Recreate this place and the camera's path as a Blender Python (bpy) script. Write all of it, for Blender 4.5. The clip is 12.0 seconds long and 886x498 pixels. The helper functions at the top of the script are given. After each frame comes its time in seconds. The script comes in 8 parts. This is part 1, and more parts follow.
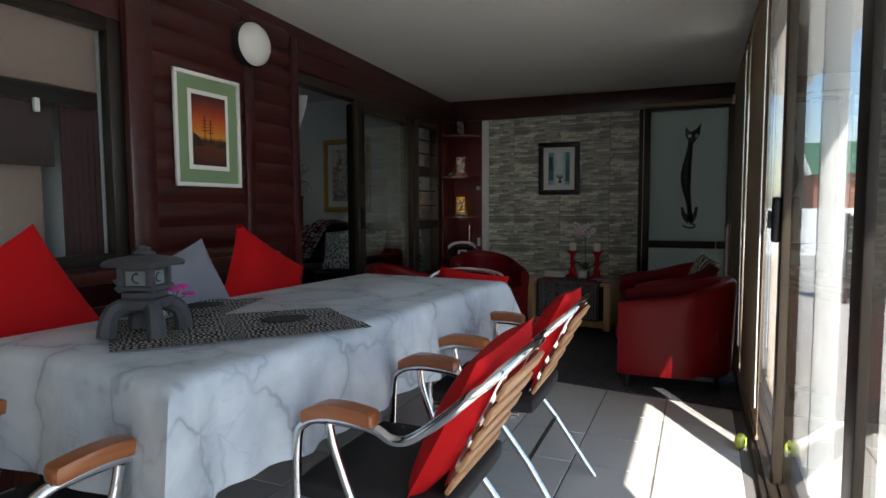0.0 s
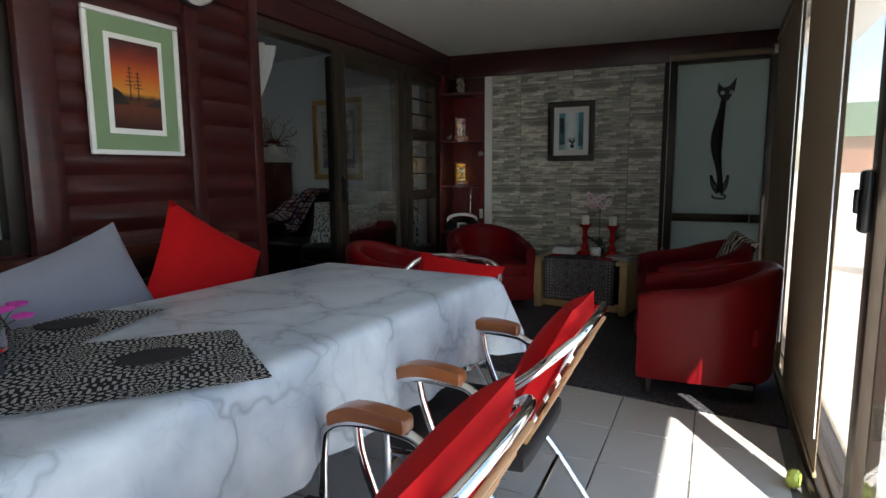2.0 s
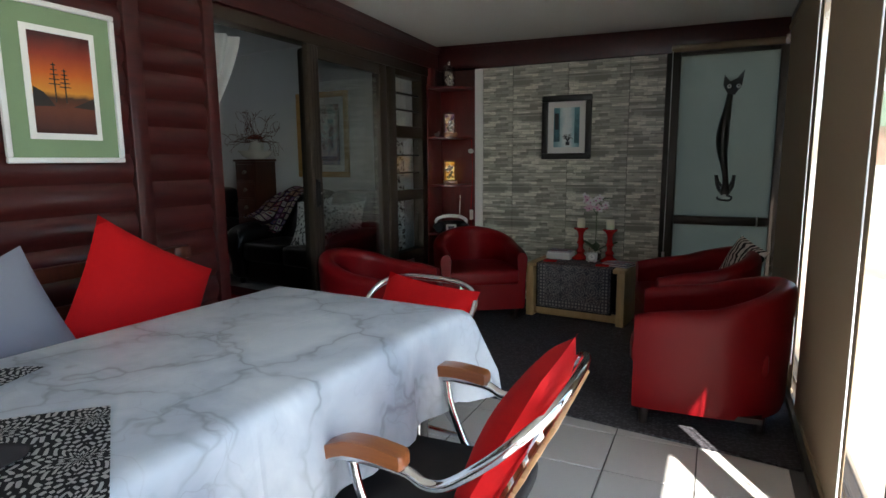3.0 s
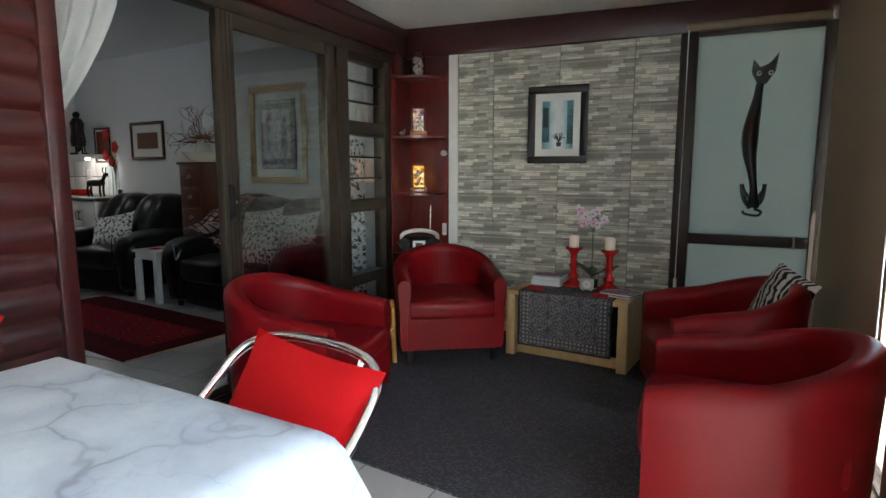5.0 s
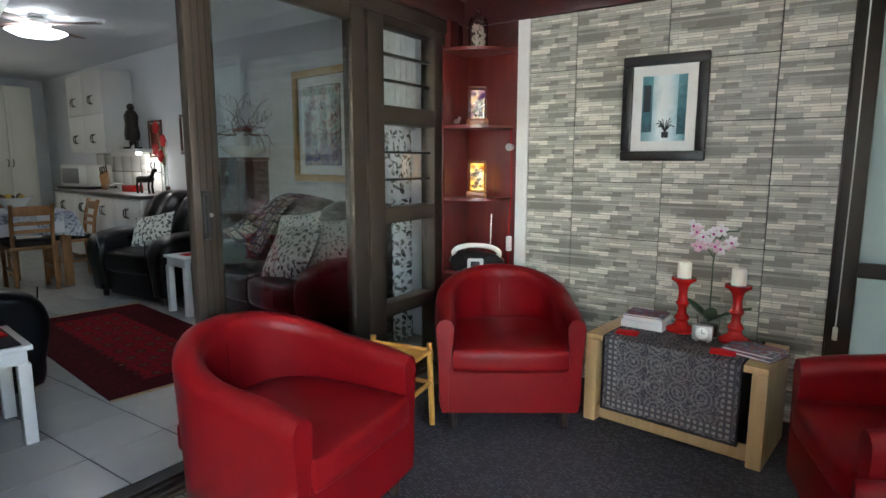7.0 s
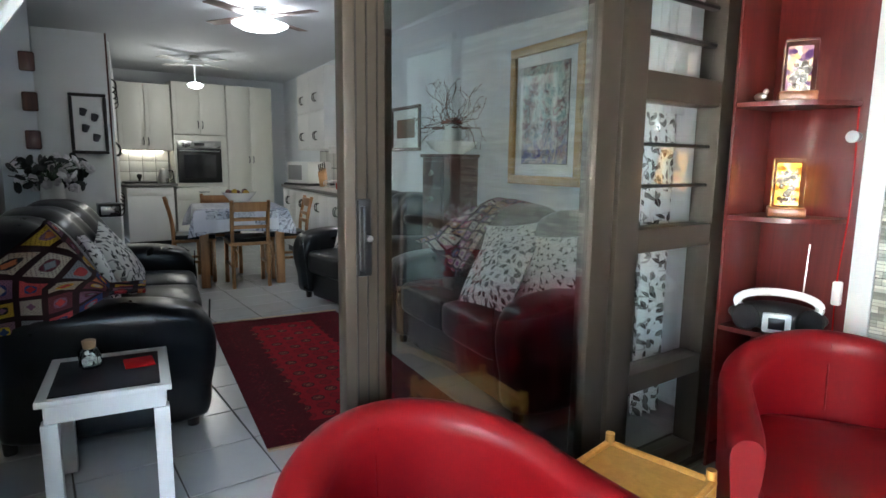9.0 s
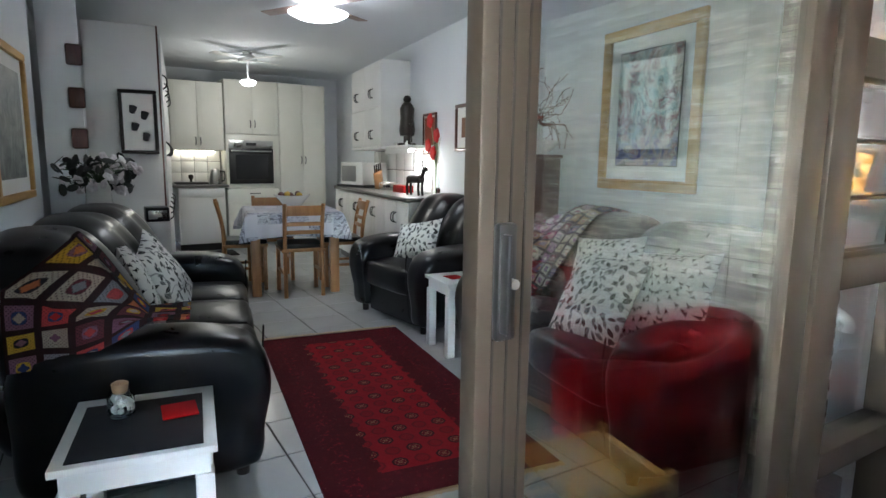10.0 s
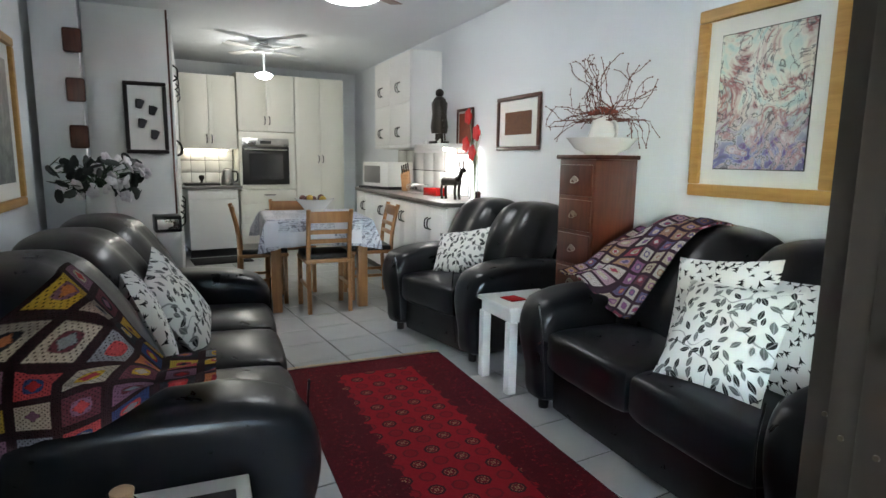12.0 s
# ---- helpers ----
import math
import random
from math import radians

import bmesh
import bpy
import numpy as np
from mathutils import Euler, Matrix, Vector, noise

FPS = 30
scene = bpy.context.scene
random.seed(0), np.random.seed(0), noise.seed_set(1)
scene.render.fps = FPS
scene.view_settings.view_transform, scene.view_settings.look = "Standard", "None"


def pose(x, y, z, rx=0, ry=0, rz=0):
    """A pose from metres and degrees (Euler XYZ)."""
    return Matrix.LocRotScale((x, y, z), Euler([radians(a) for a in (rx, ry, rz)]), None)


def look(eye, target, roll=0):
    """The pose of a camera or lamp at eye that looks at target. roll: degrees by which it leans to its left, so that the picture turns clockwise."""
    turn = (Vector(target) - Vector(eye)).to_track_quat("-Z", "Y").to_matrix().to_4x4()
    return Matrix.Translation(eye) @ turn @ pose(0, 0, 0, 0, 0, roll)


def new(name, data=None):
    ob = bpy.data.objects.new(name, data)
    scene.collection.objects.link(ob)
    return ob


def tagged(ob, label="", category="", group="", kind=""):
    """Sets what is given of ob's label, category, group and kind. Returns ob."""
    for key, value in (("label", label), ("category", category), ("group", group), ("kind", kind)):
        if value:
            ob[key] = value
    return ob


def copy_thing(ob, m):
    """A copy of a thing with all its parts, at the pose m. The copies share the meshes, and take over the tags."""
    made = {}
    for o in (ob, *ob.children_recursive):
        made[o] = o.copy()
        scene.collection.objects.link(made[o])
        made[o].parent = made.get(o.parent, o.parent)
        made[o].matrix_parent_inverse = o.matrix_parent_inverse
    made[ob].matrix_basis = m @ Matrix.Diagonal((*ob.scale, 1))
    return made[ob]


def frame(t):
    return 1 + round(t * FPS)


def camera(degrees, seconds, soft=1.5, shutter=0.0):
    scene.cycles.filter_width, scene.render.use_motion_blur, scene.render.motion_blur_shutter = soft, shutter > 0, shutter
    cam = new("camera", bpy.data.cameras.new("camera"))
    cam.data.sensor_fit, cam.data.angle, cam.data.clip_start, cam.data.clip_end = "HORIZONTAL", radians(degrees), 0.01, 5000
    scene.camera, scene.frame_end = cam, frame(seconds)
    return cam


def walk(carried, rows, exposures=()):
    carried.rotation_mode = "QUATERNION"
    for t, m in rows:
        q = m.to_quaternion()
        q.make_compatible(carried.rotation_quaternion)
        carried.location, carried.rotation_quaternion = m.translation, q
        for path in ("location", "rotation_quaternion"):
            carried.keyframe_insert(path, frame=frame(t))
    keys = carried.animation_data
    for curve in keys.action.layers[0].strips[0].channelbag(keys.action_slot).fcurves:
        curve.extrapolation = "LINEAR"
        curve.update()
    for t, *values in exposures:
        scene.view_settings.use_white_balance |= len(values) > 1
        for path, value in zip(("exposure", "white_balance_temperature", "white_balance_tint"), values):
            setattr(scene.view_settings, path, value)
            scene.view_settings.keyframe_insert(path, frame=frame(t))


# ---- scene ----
cam = camera(74.7, 12.0)
PATH = [
    (0, (-0.66, 1.283, 1.131), (-1.466, 3.107, 0.987), -0.3),
    (0.5, (-0.682, 1.436, 1.158), (-1.501, 3.252, 0.981), -0.4),
    (1, (-0.735, 1.549, 1.147), (-1.565, 3.356, 0.934), -0.4),
    (1.5, (-0.76, 1.662, 1.148), (-1.597, 3.461, 0.9), -0.4),
    (2, (-0.774, 1.887, 1.17), (-1.615, 3.682, 0.903), -0.4),
    (2.5, (-0.761, 2.07, 1.225), (-1.603, 3.86, 0.932), -0.4),
    (3, (-0.79, 2.237, 1.247), (-1.637, 4.023, 0.946), -0.5),
    (5, (-0.928, 3.14, 1.205), (-1.781, 4.929, 0.935), -0.0),
    (5.5, (-0.962, 3.402, 1.204), (-1.819, 5.188, 0.928), -0.0),
    (6, (-1.004, 3.644, 1.216), (-1.887, 5.415, 0.93), -0.1),
    (6.5, (-1.101, 3.854, 1.225), (-2.069, 5.581, 0.943), 0.0),
    (7, (-1.214, 4.045, 1.24), (-2.32, 5.685, 0.945), 0.1),
    (7.5, (-1.334, 4.233, 1.234), (-2.633, 5.726, 0.94), 0.3),
    (9.3, (-2.122, 4.774, 1.224), (-3.769, 5.87, 0.928), 0.7),
    (9.5, (-2.239, 4.796, 1.224), (-3.905, 5.861, 0.93), 0.7),
    (10, (-2.471, 4.824, 1.226), (-4.165, 5.844, 0.928), 0.8),
    (10.5, (-2.694, 4.84, 1.217), (-4.4, 5.84, 0.916), 0.8),
    (11, (-2.856, 4.846, 1.212), (-4.568, 5.834, 0.909), 1.0),
    (11.5, (-3.0, 4.842, 1.239), (-4.711, 5.831, 0.933), 0.9),
    (12, (-3.092, 4.857, 1.247), (-4.794, 5.861, 0.94), 0.8),
]
walk(cam, [(t, look(eye, target, roll)) for t, eye, target, roll in PATH],
     [(0, 1.4, 6480, 10), (1.5, 1.6, 6480, 10), (2.5, 2.0, 6480, 10), (5, 3.3, 6500, 10), (6, 3.85, 6400, 10), (7.5, 4.25, 6250, 10), (9.5, 5.15, 6120, 10), (10.5, 5.35, 6250, 10), (12, 5.6, 6400, 10)])

# ---------------- world, sun, exposure ----------------
SUN_EL, SUN_AZ = radians(45), (-0.51, 0.86)          # elevation; the way in which its rays travel in plan
world = bpy.data.worlds.new("sky")
scene.world = world
world.use_nodes = True
wn = world.node_tree
sky = wn.nodes.new("ShaderNodeTexSky")
sky.sky_type, sky.sun_disc, sky.sun_elevation = "NISHITA", False, SUN_EL
sky.sun_rotation = math.atan2(-SUN_AZ[0], -SUN_AZ[1])
wn.links.new(sky.outputs[0], wn.nodes["Background"].inputs[0])
wn.nodes["Background"].inputs[1].default_value = 0.15
sun = new("sun", bpy.data.lights.new("sun", "SUN"))
sun.data.energy, sun.data.angle, sun.data.color = 4.4, radians(0.5), (1.0, 0.95, 0.89)
sun.matrix_world = look((6, -9, 10), (6 + SUN_AZ[0], -9 + SUN_AZ[1], 10 - math.tan(SUN_EL)))


# ---------------- small tools ----------------
def thing(name, label, category, m=None, group="", kind=""):
    ob = new(name)
    ob.matrix_world = m if m is not None else Matrix()
    return tagged(ob, label, category, group, kind)


def mesh_of(bm, name, smooth=True, angle=40):
    bmesh.ops.recalc_face_normals(bm, faces=bm.faces)
    me = bpy.data.meshes.new(name)
    if smooth:
        for f in bm.faces:
            f.smooth = True
        lim = radians(angle)
        for e in bm.edges:
            e.smooth = len(e.link_faces) == 2 and e.calc_face_angle(0) < lim
    bm.to_mesh(me)
    bm.free()
    return me


def part(name, bm, material, parent=None, label="", m=None, angle=40):
    ob = new(name, mesh_of(bm, name, True, angle))
    ob.data.materials.append(material)
    if parent is not None:
        ob.parent = parent
    if m is not None:
        ob.matrix_basis = m
    return tagged(ob, label)


def share(name, me, parent, m):
    ob = new(name, me)
    ob.parent = parent
    ob.matrix_basis = m
    return ob


def structure(name, bm, material, label, category, angle=40):
    return tagged(part(name, bm, material, None, "", None, angle), label, category, "", "structure")


def solo(name, bm, material, label, category, m=None, group="", angle=40):
    return tagged(part(name, bm, material, None, "", m, angle), label, category, group)


def add_box(bm, x0, y0, z0, x1, y1, z1, bevel=0.0, seg=2):
    r = bmesh.ops.create_cube(bm, size=1.0)
    bmesh.ops.transform(bm, matrix=Matrix.Translation(((x0 + x1) / 2, (y0 + y1) / 2, (z0 + z1) / 2)) @ Matrix.Diagonal((abs(x1 - x0), abs(y1 - y0), abs(z1 - z0), 1)), verts=r["verts"])
    if bevel:
        es = list({e for v in r["verts"] for e in v.link_edges})
        bmesh.ops.bevel(bm, geom=es, offset=bevel, segments=seg, profile=0.5, affect="EDGES")
    return bm


def box(x0, y0, z0, x1, y1, z1, bevel=0.0, seg=2):
    return add_box(bmesh.new(), x0, y0, z0, x1, y1, z1, bevel, seg)


def add_cyl(bm, p0, p1, r0, r1=None, seg=16):
    p0, p1 = Vector(p0), Vector(p1)
    d = p1 - p0
    m = Matrix.Translation((p0 + p1) / 2) @ d.to_track_quat("Z", "Y").to_matrix().to_4x4()
    bmesh.ops.create_cone(bm, cap_ends=True, segments=seg, radius1=r0, radius2=r0 if r1 is None else r1, depth=d.length, matrix=m)
    return bm


def cyl(p0, p1, r0, r1=None, seg=16):
    return add_cyl(bmesh.new(), p0, p1, r0, r1, seg)


def smooth_path(pts, n=6):
    """Catmull-Rom through pts."""
    P = [Vector(p) for p in pts]
    P = [2 * P[0] - P[1]] + P + [2 * P[-1] - P[-2]]
    out = []
    for i in range(1, len(P) - 2):
        for k in range(n):
            t = k / n
            a, b, c, d = P[i - 1], P[i], P[i + 1], P[i + 2]
            out.append(0.5 * ((2 * b) + (c - a) * t + (2 * a - 5 * b + 4 * c - d) * t * t + (3 * b - a - 3 * c + d) * t ** 3))
    out.append(P[-2])
    return out


def add_tube(bm, pts, r, seg=10, radii=None, close=True):
    P = [Vector(p) for p in pts]
    rings, ref = [], Vector((0, 0, 1))
    for i, p in enumerate(P):
        d = (P[min(i + 1, len(P) - 1)] - P[max(i - 1, 0)]).normalized()
        if abs(d.dot(ref)) > 0.95:
            ref = Vector((1, 0, 0)) if abs(d.x) < 0.9 else Vector((0, 1, 0))
        a = (ref - d * ref.dot(d)).normalized()
        b = d.cross(a)
        ref = a
        rr = radii[i] if radii else r
        rings.append([bm.verts.new(p + rr * (math.cos(2 * math.pi * k / seg) * a + math.sin(2 * math.pi * k / seg) * b)) for k in range(seg)])
    for A, B in zip(rings, rings[1:]):
        for k in range(seg):
            bm.faces.new((A[k], A[(k + 1) % seg], B[(k + 1) % seg], B[k]))
    if close:
        bm.faces.new(rings[0][::-1])
        bm.faces.new(rings[-1])
    return bm


def tube(pts, r, seg=10, radii=None):
    return add_tube(bmesh.new(), pts, r, seg, radii)


def add_lathe(bm, prof, seg=20, at=(0, 0, 0)):
    """A turned shape: prof is a row of (radius, z)."""
    c = Vector(at)
    rings = [[bm.verts.new(c + Vector((max(r, 1e-4) * math.cos(2 * math.pi * k / seg), max(r, 1e-4) * math.sin(2 * math.pi * k / seg), z))) for k in range(seg)] for r, z in prof]
    for A, B in zip(rings, rings[1:]):
        for k in range(seg):
            bm.faces.new((A[k], A[(k + 1) % seg], B[(k + 1) % seg], B[k]))
    bm.faces.new(rings[0][::-1])
    bm.faces.new(rings[-1])
    return bm


def lathe(prof, seg=20, at=(0, 0, 0)):
    return add_lathe(bmesh.new(), prof, seg, at)


def sheet(f, nu, nv, lu=1.0, lv=1.0, thick=0.0):
    """A sheet of cloth: f(u, v) gives its place; the UV runs in metres."""
    bm = bmesh.new()
    uvl = bm.loops.layers.uv.new("UVMap")
    V = [[bm.verts.new(f(i / nu, j / nv)) for j in range(nv + 1)] for i in range(nu + 1)]
    for i in range(nu):
        for j in range(nv):
            fa = bm.faces.new((V[i][j], V[i + 1][j], V[i + 1][j + 1], V[i][j + 1]))
            for lp, (a, b) in zip(fa.loops, ((i, j), (i + 1, j), (i + 1, j + 1), (i, j + 1))):
                lp[uvl].uv = (a / nu * lu, b / nv * lv)
    if thick:
        bmesh.ops.recalc_face_normals(bm, faces=bm.faces)
        bmesh.ops.solidify(bm, geom=bm.faces[:] + bm.edges[:] + bm.verts[:], thickness=thick)
    return bm


def soft_box(w, d, h, puff=0.35, n=10, crown=0.0, e=6.0):
    """A stuffed cushion block, w x d x h, its base at z 0, with rounded sides."""
    bm = bmesh.new()
    bmesh.ops.create_cube(bm, size=2.0)
    bmesh.ops.subdivide_edges(bm, edges=bm.edges[:], cuts=n, use_grid_fill=True)
    for v in bm.verts:
        x, y, z = v.co
        r = (abs(x) ** e + abs(y) ** e + abs(z) ** e) ** (1 / e)
        k = (1 - puff) + puff / r
        x, y, z = x * k, y * k, z * k
        bulge = crown * max(0, 1 - x * x) * max(0, 1 - y * y) * (1 if z > 0 else 0)
        v.co = (x * w / 2, y * d / 2, (z + 1) * h / 2 + bulge)
    return bm


def pillow(w, h, t, seed=0, n=12, pinch=0.06):
    """A scatter cushion in the XZ plane, its base at z 0, thick along Y, with corner points."""
    rnd = random.Random(seed)
    bm = bmesh.new()
    uvl = bm.loops.layers.uv.new("UVMap")
    sides = []
    ph = rnd.random() * 6
    for s in (-1, 1):
        V = []
        for i in range(n + 1):
            row = []
            for j in range(n + 1):
                u, v = 2 * i / n - 1, 2 * j / n - 1
                edge = max(0.0, (1 - u * u)) * max(0.0, (1 - v * v))
                x = w / 2 * u * (1 - pinch * (1 - v * v))
                z = h / 2 * v * (1 - pinch * (1 - u * u))
                y = s * t / 2 * edge ** 0.42 * (1 + 0.07 * math.sin(4 * u + ph) * math.cos(3 * v + ph))
                row.append(bm.verts.new((x, y, z + h / 2)))
            V.append(row)
        sides.append(V)
    for k, V in enumerate(sides):
        for i in range(n):
            for j in range(n):
                q = ((i, j), (i + 1, j), (i + 1, j + 1), (i, j + 1))
                fa = bm.faces.new([V[a][b] for a, b in q])
                for lp, (a, b) in zip(fa.loops, q):
                    lp[uvl].uv = (a / n * w, b / n * h + k)
    bmesh.ops.remove_doubles(bm, verts=bm.verts, dist=1e-4)
    return bm


def turn(x, y, z, rz=0.0, rx=0.0, ry=0.0):
    return pose(x, y, z, rx, ry, rz)


# ---------------- materials ----------------
class Nodes:
    """Short hand for a material's nodes."""

    def __init__(self, name):
        self.mat = bpy.data.materials.new(name)
        self.mat.use_nodes = True
        self.t = self.mat.node_tree
        self.b = self.t.nodes["Principled BSDF"]

    def put(self, socket, value):
        if isinstance(value, bpy.types.NodeSocket):
            self.t.links.new(value, socket)
        else:
            socket.default_value = value

    def n(self, kind, out=0, props=(), **ins):
        nd = self.t.nodes.new(kind)
        for k, v in props:
            if k == "operation":
                nd.operation = v
            elif k == "bands_direction":
                nd.bands_direction = v
            elif k == "feature":
                nd.feature = v
            elif k == "clamp":
                nd.clamp = v
        for k, v in ins.items():
            key = int(k[1:]) if k[0] == "i" and k[1:].isdigit() else k.replace("_", " ")
            self.put(nd.inputs[key], v)
        return nd.outputs[out]

    def math(self, op, a, b=0.0, c=0.0):
        return self.n("ShaderNodeMath", 0, (("operation", op),), i0=a, i1=b, i2=c)

    def mix(self, f, a, b):
        nd = self.t.nodes.new("ShaderNodeMix")
        nd.data_type = "RGBA"
        self.put(nd.inputs[0], f)
        for s, v in ((nd.inputs[6], a), (nd.inputs[7], b)):
            self.put(s, v if isinstance(v, bpy.types.NodeSocket) else (*v, 1))
        return nd.outputs[2]

    def coords(self, which="Object", scale=(1, 1, 1), rot=(0, 0, 0)):
        c = self.n("ShaderNodeTexCoord", which)
        return self.n("ShaderNodeMapping", 0, (), Vector=c, Scale=scale, Rotation=rot)

    def noise(self, co, scale, detail=4.0, rough=0.55, distort=0.0, out=0):
        return self.n("ShaderNodeTexNoise", out, (), Vector=co, Scale=scale, Detail=detail, Roughness=rough, Distortion=distort)

    def ramp(self, f, stops):
        nd = self.t.nodes.new("ShaderNodeValToRGB")
        self.put(nd.inputs[0], f)
        el = nd.color_ramp.elements
        while len(el) < len(stops):
            el.new(0.5)
        for e, (p, c) in zip(el, stops):
            e.position, e.color = p, (*c, 1) if len(c) == 3 else c
        return nd.outputs[0]

    def step(self, f, lo, hi):
        return self.n("ShaderNodeMapRange", 0, (("clamp", True),), i0=f, i1=lo, i2=hi, i3=0.0, i4=1.0)

    def bump(self, height, strength=0.2, dist=0.01):
        self.put(self.b.inputs["Normal"], self.n("ShaderNodeBump", 0, (), Strength=strength, Distance=dist, Height=height))

    def done(self, color, rough=0.5, metal=0.0, **more):
        self.put(self.b.inputs["Base Color"], color if isinstance(color, bpy.types.NodeSocket) else (*color, 1))
        self.put(self.b.inputs["Roughness"], rough)
        self.put(self.b.inputs["Metallic"], metal)
        for k, v in more.items():
            self.put(self.b.inputs[k.replace("_", " ")], v)
        return self.mat


def plain(name, c, rough=0.5, metal=0.0, vary=0.12, scale=6.0, grain=120.0, bump=0.08, dist=0.002, **more):
    """A surface of one colour with blotches at one scale, grain and relief at another."""
    N = Nodes(name)
    co = N.coords()
    f = N.noise(co, scale, 5)
    g = N.noise(co, grain, 3)
    col = N.mix(f, tuple(x * (1 - vary) for x in c), tuple(min(1, x * (1 + vary)) for x in c))
    col = N.mix(N.math("MULTIPLY", g, vary * 0.8), col, tuple(x * 0.6 for x in c))
    N.bump(g, bump, dist)
    r = N.n("ShaderNodeMapRange", 0, (), i0=f, i3=rough * 0.85, i4=min(1, rough * 1.15))
    return N.done(col, r, metal, **more)


def wood(name, c1, c2, rough=0.4, axis=0, scale=1.0, coat=0.0):
    N = Nodes(name)
    s = [14 * scale] * 3
    s[axis] = 1.1 * scale
    co = N.coords("Object", tuple(s))
    r = N.n("ShaderNodeObjectInfo", "Random")
    co = N.n("ShaderNodeVectorMath", 0, (("operation", "ADD"),), i0=co, i1=N.math("MULTIPLY", r, 31.0))
    f = N.noise(co, 1.6, 6, 0.6, 1.2)
    g = N.noise(co, 9.0, 3, 0.7)
    col = N.mix(N.ramp(f, ((0.3, (0, 0, 0)), (0.7, (1, 1, 1)))), c1, c2)
    col = N.mix(N.math("MULTIPLY", g, 0.35), col, tuple(x * 0.5 for x in c1))
    N.bump(g, 0.12, 0.002)
    return N.done(col, rough, 0.0, Coat_Weight=coat, Coat_Roughness=0.15)


def leather(name, c, rough=0.38, scale=260.0, spec=0.5):
    N = Nodes(name)
    co = N.coords()
    f = N.noise(co, 3.0, 4)
    v = N.n("ShaderNodeTexVoronoi", 0, (), Vector=co, Scale=scale)
    w = N.noise(co, 9.0, 5, 0.6, 0.8)
    col = N.mix(f, tuple(x * 0.8 for x in c), tuple(x * 1.15 for x in c))
    h = N.math("ADD", N.math("MULTIPLY", v, 0.12), N.math("MULTIPLY", w, 1.0))
    N.bump(h, 0.07, 0.005)
    rr = N.n("ShaderNodeMapRange", 0, (), i0=w, i3=rough - 0.03, i4=rough + 0.07)
    return N.done(col, rr, 0.0, Specular_IOR_Level=spec)


def tile_mat(name, c, rough, rand=0.06):
    N = Nodes(name)
    co = N.coords()
    r = N.n("ShaderNodeObjectInfo", "Random")
    p = N.n("ShaderNodeTexCoord", "Object")
    co = N.n("ShaderNodeVectorMath", 0, (("operation", "ADD"),), i0=p, i1=N.math("MULTIPLY", r, 17.0))
    f = N.noise(co, 5.0, 5, 0.6)
    g = N.noise(co, 60.0, 3)
    col = N.mix(f, tuple(x * 0.9 for x in c), tuple(min(1, x * 1.08) for x in c))
    col = N.mix(N.math("MULTIPLY", r, rand * 3), col, tuple(x * 0.8 for x in c))
    col = N.mix(N.math("MULTIPLY", g, 0.12), col, tuple(x * 0.7 for x in c))
    N.bump(f, 0.05, 0.004)
    return N.done(col, N.n("ShaderNodeMapRange", 0, (), i0=f, i3=rough * 0.8, i4=rough * 1.3))


M_ceiling = plain("ceiling_paint", (0.76, 0.76, 0.71), 0.85, vary=0.05, scale=1.5, grain=220, bump=0.12)
M_white_wall = plain("white_plaster", (0.77, 0.80, 0.825), 0.8, vary=0.04, scale=1.2, grain=90, bump=0.25)
M_red_wood = wood("red_stained_timber", (0.034, 0.0055, 0.0055), (0.072, 0.012, 0.0105), 0.34, 1, 1.0, 0.35)
M_red_post = wood("red_stained_post", (0.09, 0.011, 0.010), (0.155, 0.022, 0.019), 0.32, 2, 1.0, 0.4)
M_bronze = plain("bronze_aluminium", (0.066, 0.051, 0.038), 0.38, 0.5, vary=0.08, scale=3, grain=300, bump=0.03)
M_dark_alu = plain("dark_bronze_aluminium", (0.036, 0.030, 0.025), 0.4, 0.5, vary=0.1, scale=3)
M_white_alu = plain("white_aluminium", (0.8, 0.8, 0.78), 0.4, 0.0, vary=0.04)
M_black = plain("black_plastic", (0.012, 0.012, 0.013), 0.35, vary=0.1)
M_chrome = plain("polished_chrome", (0.78, 0.78, 0.79), 0.09, 1.0, vary=0.03, bump=0.01)
M_steel = plain("brushed_steel", (0.55, 0.55, 0.54), 0.28, 1.0, vary=0.05, grain=400, bump=0.05)
M_arm_wood = wood("honey_armrest_wood", (0.26, 0.075, 0.022), (0.40, 0.135, 0.042), 0.3, 1, 1.0, 0.4)
M_slat_wood = wood("pale_slat_wood", (0.42, 0.21, 0.09), (0.58, 0.33, 0.16), 0.45, 0)
M_red_cloth = plain("red_cushion_cotton", (0.47, 0.004, 0.006), 0.85, vary=0.14, scale=4, grain=500, bump=0.3, dist=0.0015, Specular_IOR_Level=0.2)
M_grey_cloth = plain("grey_cushion_cotton", (0.22, 0.22, 0.26), 0.9, vary=0.12, scale=4, grain=500, bump=0.3, dist=0.0015)
M_black_cloth = plain("black_seat_cloth", (0.016, 0.014, 0.015), 0.9, vary=0.2, scale=8, grain=400, bump=0.3, dist=0.0015)
M_red_leather = leather("red_leather", (0.165, 0.0035, 0.006), 0.38, 260.0, 0.21)
M_black_leather = leather("black_leather", (0.007, 0.007, 0.008), 0.27, 260.0, 0.32)
M_leg_dark = plain("dark_leg_wood", (0.02, 0.014, 0.012), 0.4)
M_blind = plain("beige_roller_blind", (0.31, 0.235, 0.15), 0.85, vary=0.05, scale=2, grain=600, bump=0.2, dist=0.001)
